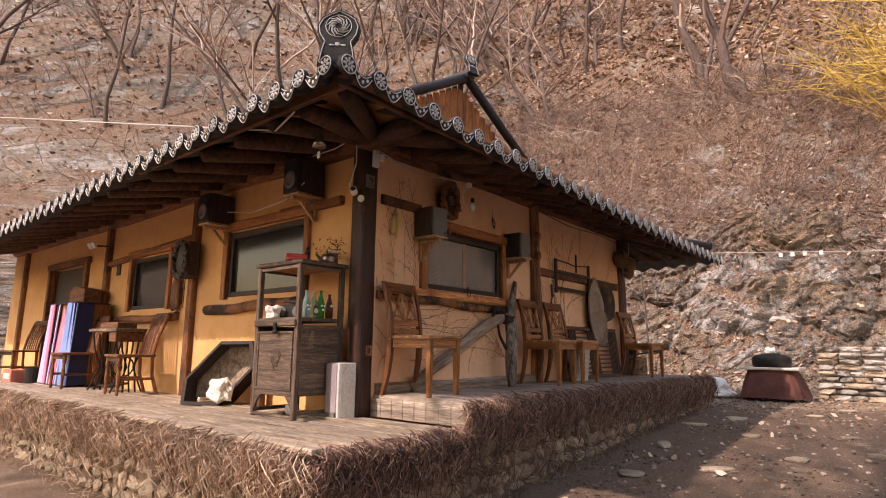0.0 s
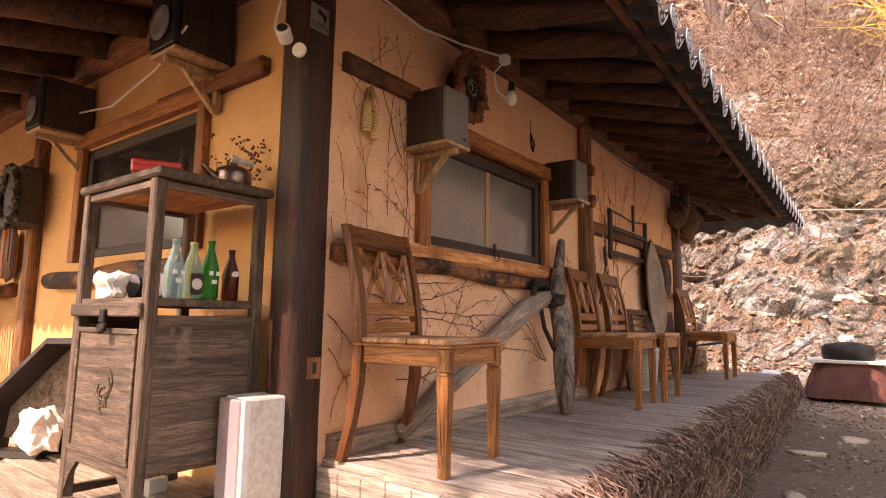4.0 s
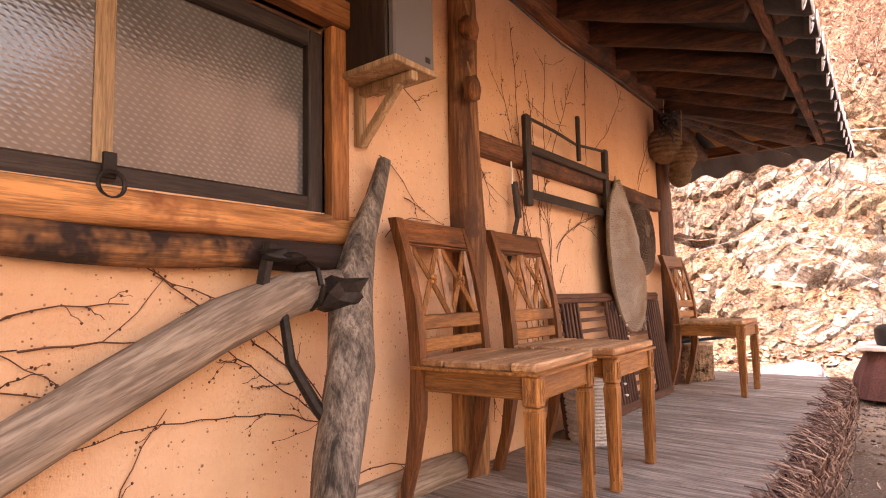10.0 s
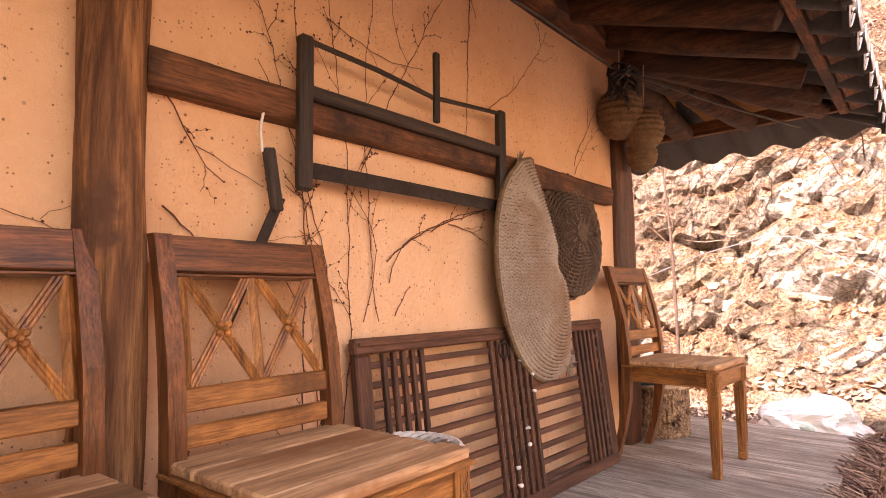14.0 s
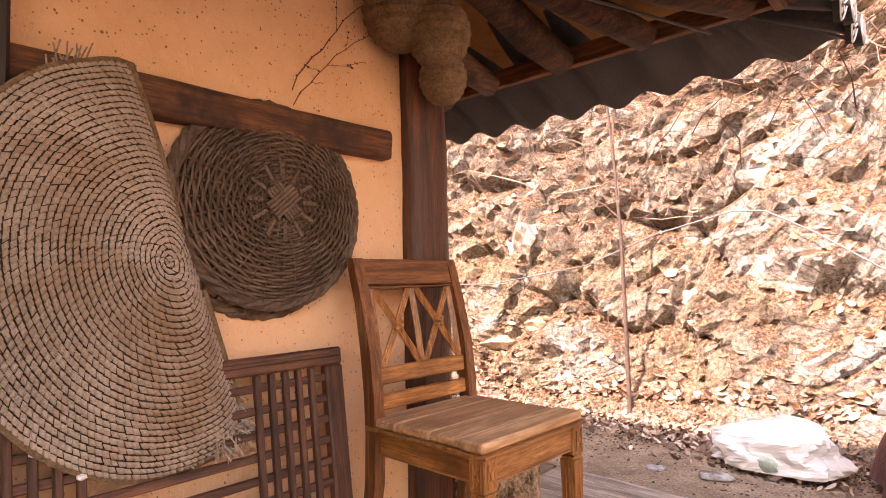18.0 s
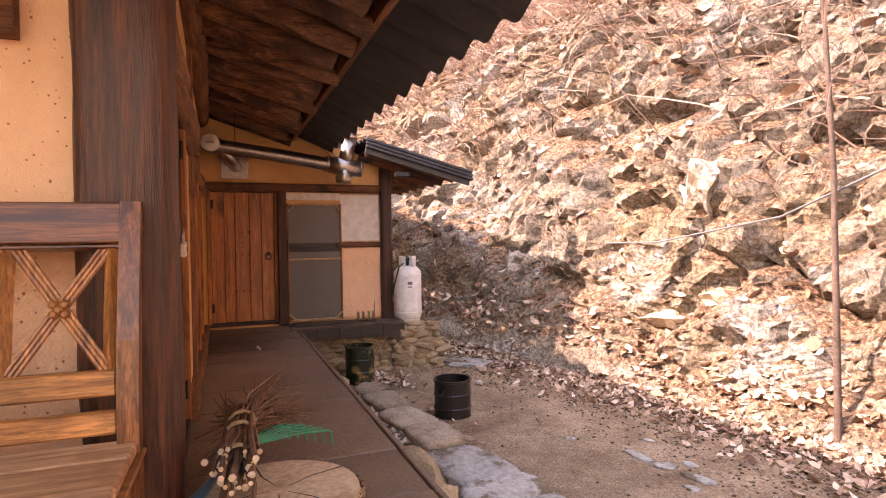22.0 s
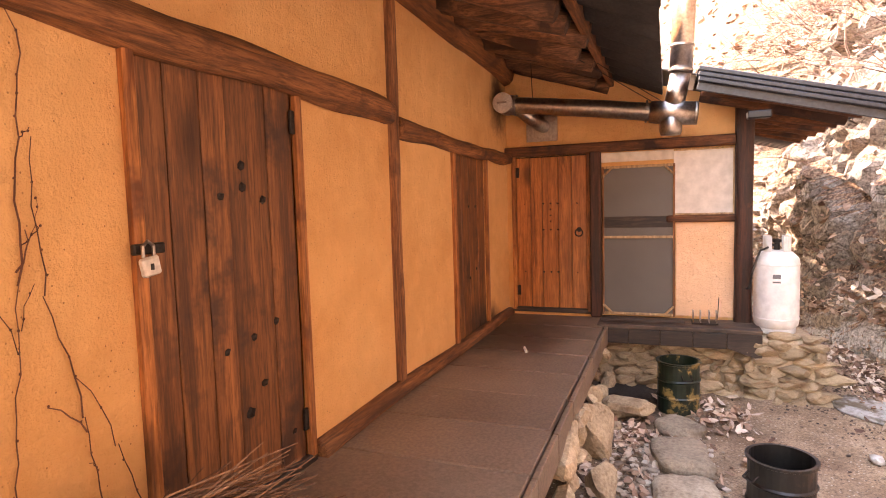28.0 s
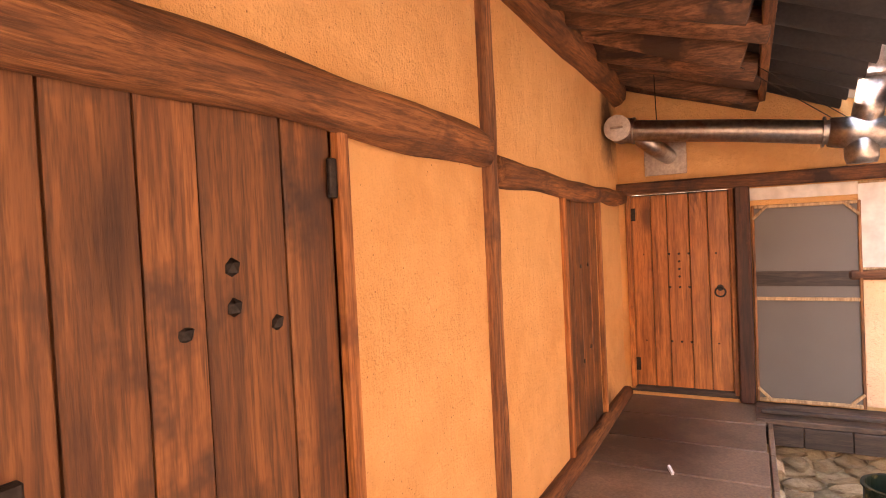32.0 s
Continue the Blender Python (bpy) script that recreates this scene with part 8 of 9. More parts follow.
part("top", Shape().box((W + 0.06, Dp + 0.02, 0.035), (0, Dp / 2, Hc + 0.0175), bevel=0.008), CABINET_X, cab)
part("top_lining", Shape().box((W - 0.06, Dp - 0.05, 0.012), (0, Dp / 2, Hc - 0.008), bevel=0.002), ORANGE_WOOD_X, cab)
part("shelf", Shape().box((W - 0.04, Dp - 0.02, 0.03), (0, Dp / 2, 0.787), bevel=0.004), CABINET_X, cab)
part("front_rail", Shape().box((W - 0.03, 0.05, 0.05), (0, 0.006, 0.757), bevel=0.006), CABINET_X, cab)
for z in (0.19,):
    part("bottom_board", Shape().box((W - 0.05, Dp - 0.04, 0.025), (0, Dp / 2, z), bevel=0.004), CABINET_X, cab)
door = part("door", Shape().box((W - 0.1, 0.022, 0.46), (0, 0.016, 0.455), bevel=0.004), CABINET_X, cab, "carved front panel, bleached by the sun")
for size, c in (((W - 0.1, 0.012, 0.02), (0, 0.003, 0.68)), ((W - 0.1, 0.012, 0.02), (0, 0.003, 0.23)), ((0.02, 0.012, 0.43), (-W / 2 + 0.065, 0.003, 0.455)), ((0.02, 0.012, 0.43), (W / 2 - 0.065, 0.003, 0.455))):
    part("moulding", Shape().box(size, c, bevel=0.003), CABINET_X, door)
s = Shape()
for k in range(5):
    a = k * 1.25
    s.tube([(0.02 + (0.03 + 0.012 * k) * math.cos(a + t) * (1 - 0.1 * t), 0.003, 0.4 + 0.025 * k + 0.05 * math.sin(a + t)) for t in (0, 0.6, 1.2, 1.9, 2.6, 3.3)], 0.004, 5)
part("carving", s, CABINET_X, door, "carved scroll marks")
part("apron", Shape().box((W - 0.09, 0.02, 0.045), (0, 0.014, 0.2), bevel=0.004), CABINET_X, cab)
for sx in (-1, 1):
    part("apron_bracket", Shape().prism([(0, 0), (sx * 0.09, 0), (sx * 0.06, -0.03), (sx * 0.03, -0.06), (0, -0.12)], 0.018, pose(-sx * (W / 2 - 0.044), 0.006, 0.18)), CABINET_X, cab)
    part("side_panel", Shape().box((0.018, Dp - 0.08, 0.53), (sx * (W / 2 - 0.022), Dp / 2, 0.475), bevel=0.003), CABINET_Y, cab)
    for z in (0.215, 0.72):
        part("side_rail", Shape().box((0.026, Dp - 0.088, 0.04), (sx * (W / 2 - 0.02), Dp / 2, z), bevel=0.004), CABINET_Y, cab)
    part("foot_rail", Shape().box((0.036, Dp - 0.088, 0.03), (sx * (W / 2 - 0.022), Dp / 2, 0.05), bevel=0.004), CABINET_Y, cab)
    part("top_rail", Shape().box((0.03, Dp - 0.088, 0.03), (sx * (W / 2 - 0.022), Dp / 2, Hc - 0.02), bevel=0.004), CABINET_Y, cab)
part("top_rail", Shape().box((W - 0.088, 0.03, 0.03), (0, 0.022, Hc - 0.02), bevel=0.004), CABINET_X, cab)
part("back_board", Shape().box((W - 0.06, 0.015, 0.53), (0, Dp - 0.02, 0.475), bevel=0.002), CABINET_X, cab)
part("foot_rail", Shape().box((W - 0.06, 0.036, 0.022), (0, 0.022, 0.02), bevel=0.004), CABINET_X, cab)
lk = part("lock", Shape().box((0.04, 0.014, 0.05), (0.03, -0.025, 0.735), bevel=0.004), IRON, cab, "black iron lock")
part("hasp_knob", Shape().rock((0.025, 0.016, 0.02), (0.04, -0.03, 0.69), 4, 2, 0.3), IRON, lk)


def glass(name, colour, rough=0.05):
    m, nt, b = nodes_of(name)
    b.inputs["Base Color"].default_value = (*colour, 1)
    b.inputs["Roughness"].default_value = rough
    b.inputs["Transmission Weight"].default_value = 0.75
    b.inputs["IOR"].default_value = 1.3
    return m


CLEAR, AQUA, GREEN, BROWN = glass("aqua_glass", (0.45, 0.66, 0.66)), glass("pale_green_glass", (0.5, 0.68, 0.5)), glass("green_glass", (0.03, 0.35, 0.07)), glass("brown_glass", (0.1, 0.035, 0.02))
SHELF_Z = LOW_Z + 0.803
for y, mat_b, h, r, label, tone in ((0.325, CLEAR, 0.222, 0.036, "aqua soda bottle with faint white print", WHITE_PAINT), (0.397, AQUA, 0.218, 0.036, "pale green bottle with a square label", CREAM), (0.47, GREEN, 0.232, 0.034, "green soda bottle with white print", WHITE_PAINT), (0.562, BROWN, 0.205, 0.033, "brown bottle with a pale mark", CREAM)):
    b = thing("glass_bottle", pose(-0.25, y, SHELF_Z), label, "bottle", "bottles on the shelf")
    part("bottle", Shape().lathe([(r * 0.88, 0.0), (r, 0.01), (r, h * 0.46), (r * 0.95, h * 0.54), (r * 0.62, h * 0.72), (r * 0.38, h * 0.84), (r * 0.34, h * 0.94), (r * 0.42, h * 0.95), (r * 0.42, h), (r * 0.3, h)], 24), mat_b, b, smooth=True)
    if mat_b == AQUA:
        part("label_print", Shape().box((0.003, 0.05, 0.08), (r * 0.99, 0, h * 0.26), bevel=0), BLACK, b, "dark square label")
        part("label_disc", Shape().lathe([(0.021, 0), (0.021, 0.003)], 20, pose(r * 0.99 + 0.001, 0, h * 0.26, 0, 90, 0)), tone, b, "pale round mark")
    elif mat_b == BROWN:
        part("label_print", Shape().rock((0.003, 0.016, 0.014), (r * 0.99, 0, h * 0.52), 3, 1, 0.3), tone, b)
    else:
        for dy, z, w in ((0.0, 0.3, 0.02), (-0.014, 0.44, 0.016), (0.014, 0.44, 0.016)):
            part("label_print", Shape().box((0.003, w, 0.016), (r * 0.985, dy, h * z), bevel=0), tone, b)
radio = thing("portable_radio", pose(-0.55, 0.42, SHELF_Z, 0, 0, 12), "black portable radio on the cabinet shelf", "radio")
part("case", Shape().box((0.26, 0.1, 0.12), (0, 0, 0.06), bevel=0.015), BLACK, radio)
for x in (-0.08, 0.08):
    part("speaker_ring", Shape().lathe([(0.04, 0), (0.045, 0.008), (0.03, 0.012)], 16, pose(x, -0.05, 0.06, 90, 0, 0)), GREY, radio)
part("handle", Shape().box((0.24, 0.02, 0.02), (0, 0, 0.15), bevel=0.006), BLACK, radio)
wrap = thing("white_cloth", pose(-0.64, 0.28, SHELF_Z), "crumpled white cloth on the shelf", "cloth")
part("cloth", Shape().rock((0.055, 0.05, 0.06), (0, 0, 0.045), 7, 3, 0.6), WHITE_BAG, wrap)
phone = thing("red_telephone", pose(-0.36, 0.285, LOW_Z + Hc + 0.035, 0, 0, 60), "red toy-like telephone on the cabinet top", "telephone")
part("base", Shape().box((0.17, 0.13, 0.035), (0, 0, 0.0175), bevel=0.012), plain("red_plastic", (0.5, 0.02, 0.015), 0.3), phone)
part("receiver", Shape().box((0.18, 0.04, 0.03), (0, 0.0, 0.05), bevel=0.012), bpy.data.materials["red_plastic"], phone)
fig = thing("metal_ornament", pose(-0.36, 0.39, LOW_Z + Hc + 0.035), "small dark metal ornament on the cabinet top", "ornament")
part("body", Shape().lathe([(0.02, 0), (0.012, 0.03), (0.016, 0.06), (0.024, 0.085), (0.012, 0.11), (0.018, 0.125), (0.004, 0.14)], 10), IRON, fig)
kettle = thing("kettle", pose(-0.29, 0.57, LOW_Z + Hc + 0.035), "dull tarnished metal kettle with a wrapped pale handle", "kettle")
TARNISHED = surface("tarnished_kettle_metal", (0.16, 0.1, 0.075), (0.34, 0.26, 0.22), 5, 60, 0.3, 0.1, metal=0.9, stain=(0.09, 0.045, 0.03), stain_scale=6)
part("body", Shape().lathe([(0.07, 0), (0.076, 0.008), (0.076, 0.06), (0.068, 0.082), (0.04, 0.095), (0.02, 0.098)], 24), TARNISHED, kettle, smooth=True)
part("spout", Shape().tube([(-0.01, -0.07, 0.035), (-0.015, -0.105, 0.06), (-0.02, -0.13, 0.085)], [0.018, 0.013, 0.01], 10), TARNISHED, kettle)
part("knob", Shape().lathe([(0.012, 0.095), (0.018, 0.11), (0.014, 0.13), (0.005, 0.145)], 10), BEAM_Z, kettle)
part("handle", Shape().tube([(0.03, -0.05, 0.085), (0.05, -0.05, 0.112), (0.05, 0.06, 0.112), (0.03, 0.06, 0.085)], 0.004, 6), IRON, kettle)
part("grip", Shape().tube([(0.05, -0.048, 0.112), (0.05, 0.056, 0.112)], 0.013, 10), CREAM, kettle, "pale wrapped grip")
sprig = thing("dried_sprigs", pose(-0.42, 0.6, LOW_Z + Hc + 0.035), "bunch of dried dark red sprigs in a small pot", "dried flowers")
for k in range(46):
    s = Shape()
    p = Vector((random.gauss(0.06, 0.05), random.gauss(0.06, 0.07), 0.08 + random.random() * 0.19))
    s.tube([(0, 0, 0.04), tuple(p * 0.6), tuple(p)], 0.0005, 3)
    for q in range(3):
        s.rock(tuple(random.uniform(0.003, 0.008) for _ in range(3)), tuple(p + Vector((random.gauss(0, 0.006), random.gauss(0, 0.01), random.gauss(0, 0.008)))), k + q, 1, 0.4)
    part("sprig", s, STEMS, sprig)
part("pot", Shape().lathe([(0.025, 0), (0.032, 0.05), (0.03, 0.06)], 12), IRON, sprig)
loud = thing("loudspeaker", pose(-0.09, 0.5, LOW_Z, 0, 0, 0), "worn cream floor loudspeaker with mauve front", "loudspeaker")
part("cabinet", Shape().box((0.17, 0.29, 0.44), (0, 0.165, 0.22), bevel=0.008), CREAM, loud)
part("grille", Shape().box((0.14, 0.03, 0.39), (-0.012, 0.008, 0.24), bevel=0.012), MAUVE, loud, "mauve cloth grille")
part("surround", Shape().box((0.022, 0.035, 0.44), (0.074, 0.008, 0.22), bevel=0.008), WHITE_PAINT, loud)
part("port", Shape().box((0.1, 0.02, 0.05), (-0.01, 0.002, 0.03), bevel=0.01), GREY, loud, "silver bass port")

trough = thing("wooden_trough", pose(-1.7, 0.38, LOW_Z, 0, 0, 30) @ Matrix.Scale(0.88, 4), "dark angular wooden trough propped on end against the wall", "trough")
out = [(-0.4, 0.0), (-0.4, 0.27), (-0.02, 0.7), (0.36, 0.71), (0.42, 0.42), (0.06, 0.0)]
inn = [(0.0 + (x - 0.0) * 0.9, 0.35 + (z - 0.35) * 0.9) for x, z in out]
n = len(out)
for i in range(n):
    j = (i + 1) % n
    verts = [(out[i][0], 0, out[i][1]), (out[j][0], 0, out[j][1]), (inn[j][0], 0, inn[j][1]), (inn[i][0], 0, inn[i][1])]
    verts += [(x, 0.26, z) for x, _, z in verts]
    part("side_board", Shape().add(verts, [(0, 1, 2, 3), (7, 6, 5, 4), (0, 4, 5, 1), (1, 5, 6, 2), (2, 6, 7, 3), (3, 7, 4, 0)], pose(0, 0, 0.0, -8, 0, 0)), BLACK_WOOD_X, trough)
part("floor_board", Shape().prism(inn, 0.02, pose(0, 0.22, 0.03, -8, 0, 0)), GREY_WOOD, trough, "grey bare inner face")
for x, y, r, label in ((-1.66, 0.42, 0.11, "white cloth bundle in the trough"), (-2.35, 0.6, 0.13, "white sack behind the trough")):
    w = thing("white_bundle", pose(x, y, LOW_Z + (0.05 if y < 0.5 else 0)), label, "bundle")
    part("cloth", Shape().rock((r * 1.3, r * 0.7, r), (0, 0, r * 0.9), int(r * 99), 3, 0.4), WHITE_BAG, w)
block = thing("wood_block", pose(-1.35, 0.66, LOW_Z), "short dark log standing behind the trough", "log")
part("log", Shape().tube([(0, 0, 0), (0, 0, 0.8)], 0.05, 12, 0.1, 3), BEAM_Z, block)
shoe = thing("white_box", pose(-0.62, 0.5, LOW_Z), "small white box under the cabinet", "box")
part("carton", Shape().box((0.08, 0.08, 0.07), (0, 0, 0.035), bevel=0.004), WHITE_PAINT, shoe)


def slat_chair(m, label):
    """An old chair with a slatted bent back and turned front legs, facing +x."""
    c = thing("slat_chair", m, label, "chair", "old slat-back chairs")
    part("seat", Shape().box((0.42, 0.42, 0.03), (0.02, 0, 0.44), bevel=0.01), BEAM_X, c)
    for y in (-0.18, 0.18):
        part("front_leg", Shape().lathe([(0.014, 0), (0.02, 0.03), (0.016, 0.08), (0.024, 0.2), (0.016, 0.3), (0.024, 0.34), (0.024, 0.43)], 10, pose(0.19, y, 0)), BEAM_Z, c)
        s = Shape().tube([(-0.24, y, 0), (-0.17, y, 0.22), (-0.16, y, 0.45), (-0.2, y, 0.65), (-0.3, y, 0.92)], 0.02, 6)
        part("back_stile", s, BEAM_Z, c)
        part("side_rail", Shape().box((0.36, 0.022, 0.03), (0.01, y, 0.18), bevel=0.004), BEAM_X, c)
    part("front_rail", Shape().box((0.022, 0.34, 0.05), (0.19, 0, 0.4), bevel=0.004), BEAM_Y, c)
    part("top_rail", Shape().box((0.025, 0.36, 0.08), (0, 0, 0), pose(-0.295, 0, 0.91, 0, -18, 0), 0.008), BEAM_Y, c)
    for y in (-0.11, -0.055, 0.0, 0.055, 0.11):
        part("back_slat", Shape().tube([(-0.165, y, 0.46), (-0.2, y, 0.65), (-0.29, y, 0.89)], 0.013, 4), BEAM_Z, c)
    return c


old = slat_chair(pose(-3.53, 0.34, LOW_Z, 0, 0, -92), "worn brown slat-back chair on the sunny deck")
copy_thing(old, pose(-5.02, 0.24, LOW_Z, 0, 0, -88))
copy_thing(old, pose(-7.9, 0.35, LOW_Z, 0, 0, -75))
table = thing("sewing_table", pose(-4.15, 0.42, LOW_Z), "old treadle sewing machine table with iron legs", "table")
part("top", Shape().box((0.85, 0.42, 0.04), (0, 0, 0.74), bevel=0.006), CABINET_X, table)
part("drawer", Shape().box((0.2, 0.38, 0.12), (0.28, 0, 0.66), bevel=0.006), BEAM_X, table)
part("machine_box", Shape().box((0.5, 0.24, 0.08), (-0.05, 0, 0.8), bevel=0.01), BEAM_X, table)
for x in (-0.34, 0.34):
    for k in range(6):
        y = -0.18 + 0.072 * k
        s = Shape().tube([(x, y, 0.0), (x, y * 0.4 + 0.03 * math.sin(k * 2), 0.3), (x, y * 0.8, 0.5), (x, y, 0.7)], 0.011, 5)
        part("iron_bar", s, IRON, table)
part("treadle", Shape().box((0.34, 0.24, 0.02), (0, 0, 0.08), pose(0, 0, 0, 8, 0, 0), 0.004), IRON, table)
part("flywheel", Shape().tube([(0.2, 0.12 * math.cos(k * math.pi / 10), 0.3 + 0.12 * math.sin(k * math.pi / 10)) for k in range(21)], 0.01, 6, cap=False), IRON, table)
blue = thing("draped_cabinet", pose(-5.68, 0.42, LOW_Z), "cabinet draped with pink and blue cloth", "cabinet")
part("body", Shape().box((0.95, 0.42, 1.1), (0, 0.04, 0.57), bevel=0.01), BEAM_Z, blue)
PINK, BLUE, LILAC, NAVY = (surface(n, a, b, 4, 120, 0.85, 0.3) for n, a, b in (("pink_cloth", (0.6, 0.16, 0.28), (0.78, 0.3, 0.4)), ("light_blue_cloth", (0.16, 0.26, 0.6), (0.28, 0.4, 0.75)), ("lilac_cloth", (0.4, 0.36, 0.66), (0.58, 0.52, 0.78)), ("navy_cloth", (0.01, 0.015, 0.07), (0.03, 0.04, 0.14))))
for k, colour in enumerate((LILAC, LILAC, PINK, LILAC, PINK, PINK, BLUE, BLUE, BLUE, BLUE)):
    s = Shape().box((0.116, 0.014, 1.1), (0, 0, 0.55), pose(-0.495 + 0.11 * k, -0.235 + 0.012 * math.sin(k * 2.1), 0.02, -3 + 2 * math.sin(k), 0, 12 * math.sin(k * 1.7)), 0.004)
    part("cloth_fold", s, colour, blue)
part("side_cloth", Shape().box((0.014, 0.24, 1.09), (0.53, -0.1, 0.57), bevel=0.004), NAVY, blue, "navy blue hanging side")
part("top_cloth", Shape().box((1.1, 0.46, 0.012), (0, 0.02, 1.128), bevel=0.004), NAVY, blue)
carton = thing("storage_box", pose(-5.75, 0.5, LOW_Z + 1.135), "dim brown box standing on the draped cabinet", "box")
part("box", Shape().prism([(-0.28, 0), (0.3, 0), (0.3, 0.2), (-0.12, 0.26), (-0.28, 0.2)], 0.22, pose(0, -0.1, 0)), BEAM_X, carton)
crate = thing("crate", pose(-6.9, 0.1, LOW_Z), "small red and white carton on the deck", "box")
part("carton", Shape().box((0.4, 0.26, 0.18), (0, 0, 0.09), bevel=0.008), surface("red_carton", (0.45, 0.1, 0.07), (0.6, 0.25, 0.18), 6, 60, 0.8, 0.1), crate)
part("label_print", Shape().box((0.3, 0.004, 0.08), (0, -0.132, 0.09), bevel=0), CREAM, crate)
bin_ = thing("waste_bin", pose(-6.5, 0.2, LOW_Z), "small black bin beside the draped cabinet", "bin")
part("bin", Shape().lathe([(0.1, 0), (0.12, 0.22), (0.11, 0.22), (0.09, 0.01)], 16), BLACK, bin_)
d4 = thing("door_4", pose(0, 0, 0), "dark timber doorway in the front wall", "door", kind="structure")
part("door_frame", Shape().box((0.1, 0.1, 1.85), (-6.45, YD - 0.01, 1.69), bevel=0.008), BEAM_Z, d4)
part("door_frame", Shape().box((0.1, 0.1, 1.85), (-8.15, YD - 0.01, 1.69), bevel=0.008), BEAM_Z, d4)
part("lintel", Shape().box((1.9, 0.1, 0.1), (-7.3, YD - 0.012, 2.65), bevel=0.008), BEAM_X, d4)
part("leaf", Shape().box((1.6, 0.03, 1.8), (-7.3, YD + 0.08, 1.68), bevel=0.004), BLACK_WOOD_X, d4)
for x, mz in ((-2.98, 1.95), (-5.6, 1.95), (-9.6, 1.95)):
    squared("post_front", (0.12, 0.1, 2.45), (x, YD - 0.02, mz), BEAM_Z, "brown timber post in the front wall")
squared("beam_front", (0.95, 0.07, 0.085), (-0.8, YD - 0.02, 2.66), BEAM_X, "short dark beam end in the front wall", "beam")
log("beam_front_far", (-3.05, YD - 0.02, 2.62), (-5.6, YD - 0.02, 2.5), 0.05, BEAM_X, "rough dark beam over the front window", "beam", seed=44, n=8)

for x, z, label in ((-0.72, 2.73, "black loudspeaker mounted under the front eave"), (-2.3, 2.66, "black loudspeaker beside the front post")):
    sp = loudspeaker(pose(x, 0.73, z, 0, 0, -90), 0.24, 0.3, 0.32, label, BLACK_WOOD, BLACK, SPK, False)
    part("horn", Shape().lathe([(0.07, 0), (0.085, 0.012), (0.06, 0.02), (0.03, 0.008)], 18, pose(0.3, 0, 0.12, 0, 90, 0)), GREY, sp, "round horn")
    br = bracket(pose(x, 0.74, z - 0.022, 0, 0, -90), 0.3, 0.22)
cuckoo = thing("wall_clock", pose(-2.95, 0.62, 2.12), "black carved clock hanging on the front post", "clock")
part("case", Shape().box((0.3, 0.16, 0.42), (0, 0, 0.2), bevel=0.02), BLACK_WOOD, cuckoo)
for k in range(18):
    a = k / 18 * 6.28
    s = Shape().rock((0.045, 0.03, 0.045), (0.15 * math.cos(a), -0.09, 0.2 + 0.2 * math.sin(a)), k, 1, 0.7)
    part("carved_leaf", s, BLACK_WOOD, cuckoo)
part("dial", Shape().lathe([(0.08, 0), (0.08, 0.01)], 18, pose(0, -0.08, 0.2, 90, 0, 0)), BLACK, cuckoo)
for x in (-0.05, 0.02, 0.06):
    part("pendulum_chain", Shape().tube([(x, -0.04, 0.0), (x, -0.04, -0.3 - x)], 0.004, 4), IRON, cuckoo)
gourd = thing("hanging_scoop", pose(-3.35, 0.7, 1.95), "dark oval wooden scoop hung on the wall", "scoop")
part("bowl", Shape().rock((0.1, 0.03, 0.2), (0, 0, 0), 8, 2, 0.2), BEAM_Z, gourd, smooth=True)
flood = thing("flood_light", pose(-5.55, 0.5, 2.75), "small twin white flood light on a post", "lamp")
for x in (-0.07, 0.07):
    part("head", Shape().box((0.11, 0.03, 0.09), (0, 0, 0), pose(x, -0.04, 0, 30, 0, 0), 0.006), WHITE_PAINT, flood)
part("arm", Shape().tube([(0, 0.0, 0.0), (0, 0.2, 0.02)], 0.012, 6), BLACK, flood)
plaque = thing("house_plaque", pose(-5.25, YD - 0.015, 2.42), "small dark house-shaped plaque on the wall", "plaque")
part("plaque", Shape().prism([(-0.06, -0.1), (0.06, -0.1), (0.06, 0.05), (0, 0.11), (-0.06, 0.05)], 0.015, pose(0, 0, 0)), BLACK_WOOD, plaque)

# ---- corner post fittings ----
sign = thing("camera_sign", pose(0.028, 0.73, 2.77), "small grey sign with a camera mark and letters", "sign")
part("plate", Shape().box((0.004, 0.1, 0.115), bevel=0.001), GREY, sign)
s = Shape().box((0.002, 0.05, 0.018), (0.003, 0.0, 0.025), pose(0, 0, 0, -25, 0, 0), 0)
s.box((0.002, 0.016, 0.03), (0.003, 0.025, 0.01), None, 0)
part("camera_mark", s, BLACK, sign)
text = bpy.data.curves.new("letters", "FONT")
text.body, text.size, text.align_x = "CCTV", 0.036, "CENTER"
text.extrude = 0.0008
text.materials.append(BLACK)
letters = new("letters", text)
letters.parent = sign
letters.matrix_basis = Matrix.Translation((0.0035, 0, -0.045)) @ pose(0, 0, 0, 90, 0, 90)
spot = thing("security_camera", pose(-0.06, 0.63, 2.66), "small round white security camera on the post", "camera")
part("body", Shape().lathe([(0.03, 0), (0.032, 0.06), (0.028, 0.065)], 16, pose(0, 0, 0, 70, 0, 35)), WHITE_PAINT, spot)
part("lens", Shape().lathe([(0.024, 0.064), (0.02, 0.07)], 16, pose(0, 0, 0, 70, 0, 35)), BLACK, spot)
part("mount", Shape().lathe([(0.03, 0), (0.03, 0.015)], 14, pose(0.07, 0.02, -0.06, 90, 0, 20)), WHITE_PAINT, spot)
part("antenna", Shape().tube([(-0.03, 0, 0), (-0.05, -0.02, 0.09)], 0.005, 5), WHITE_PAINT, spot)
strip = thing("socket_box", pose(0.06, 0.76, 3.0), "white junction box with tangled cables", "socket")
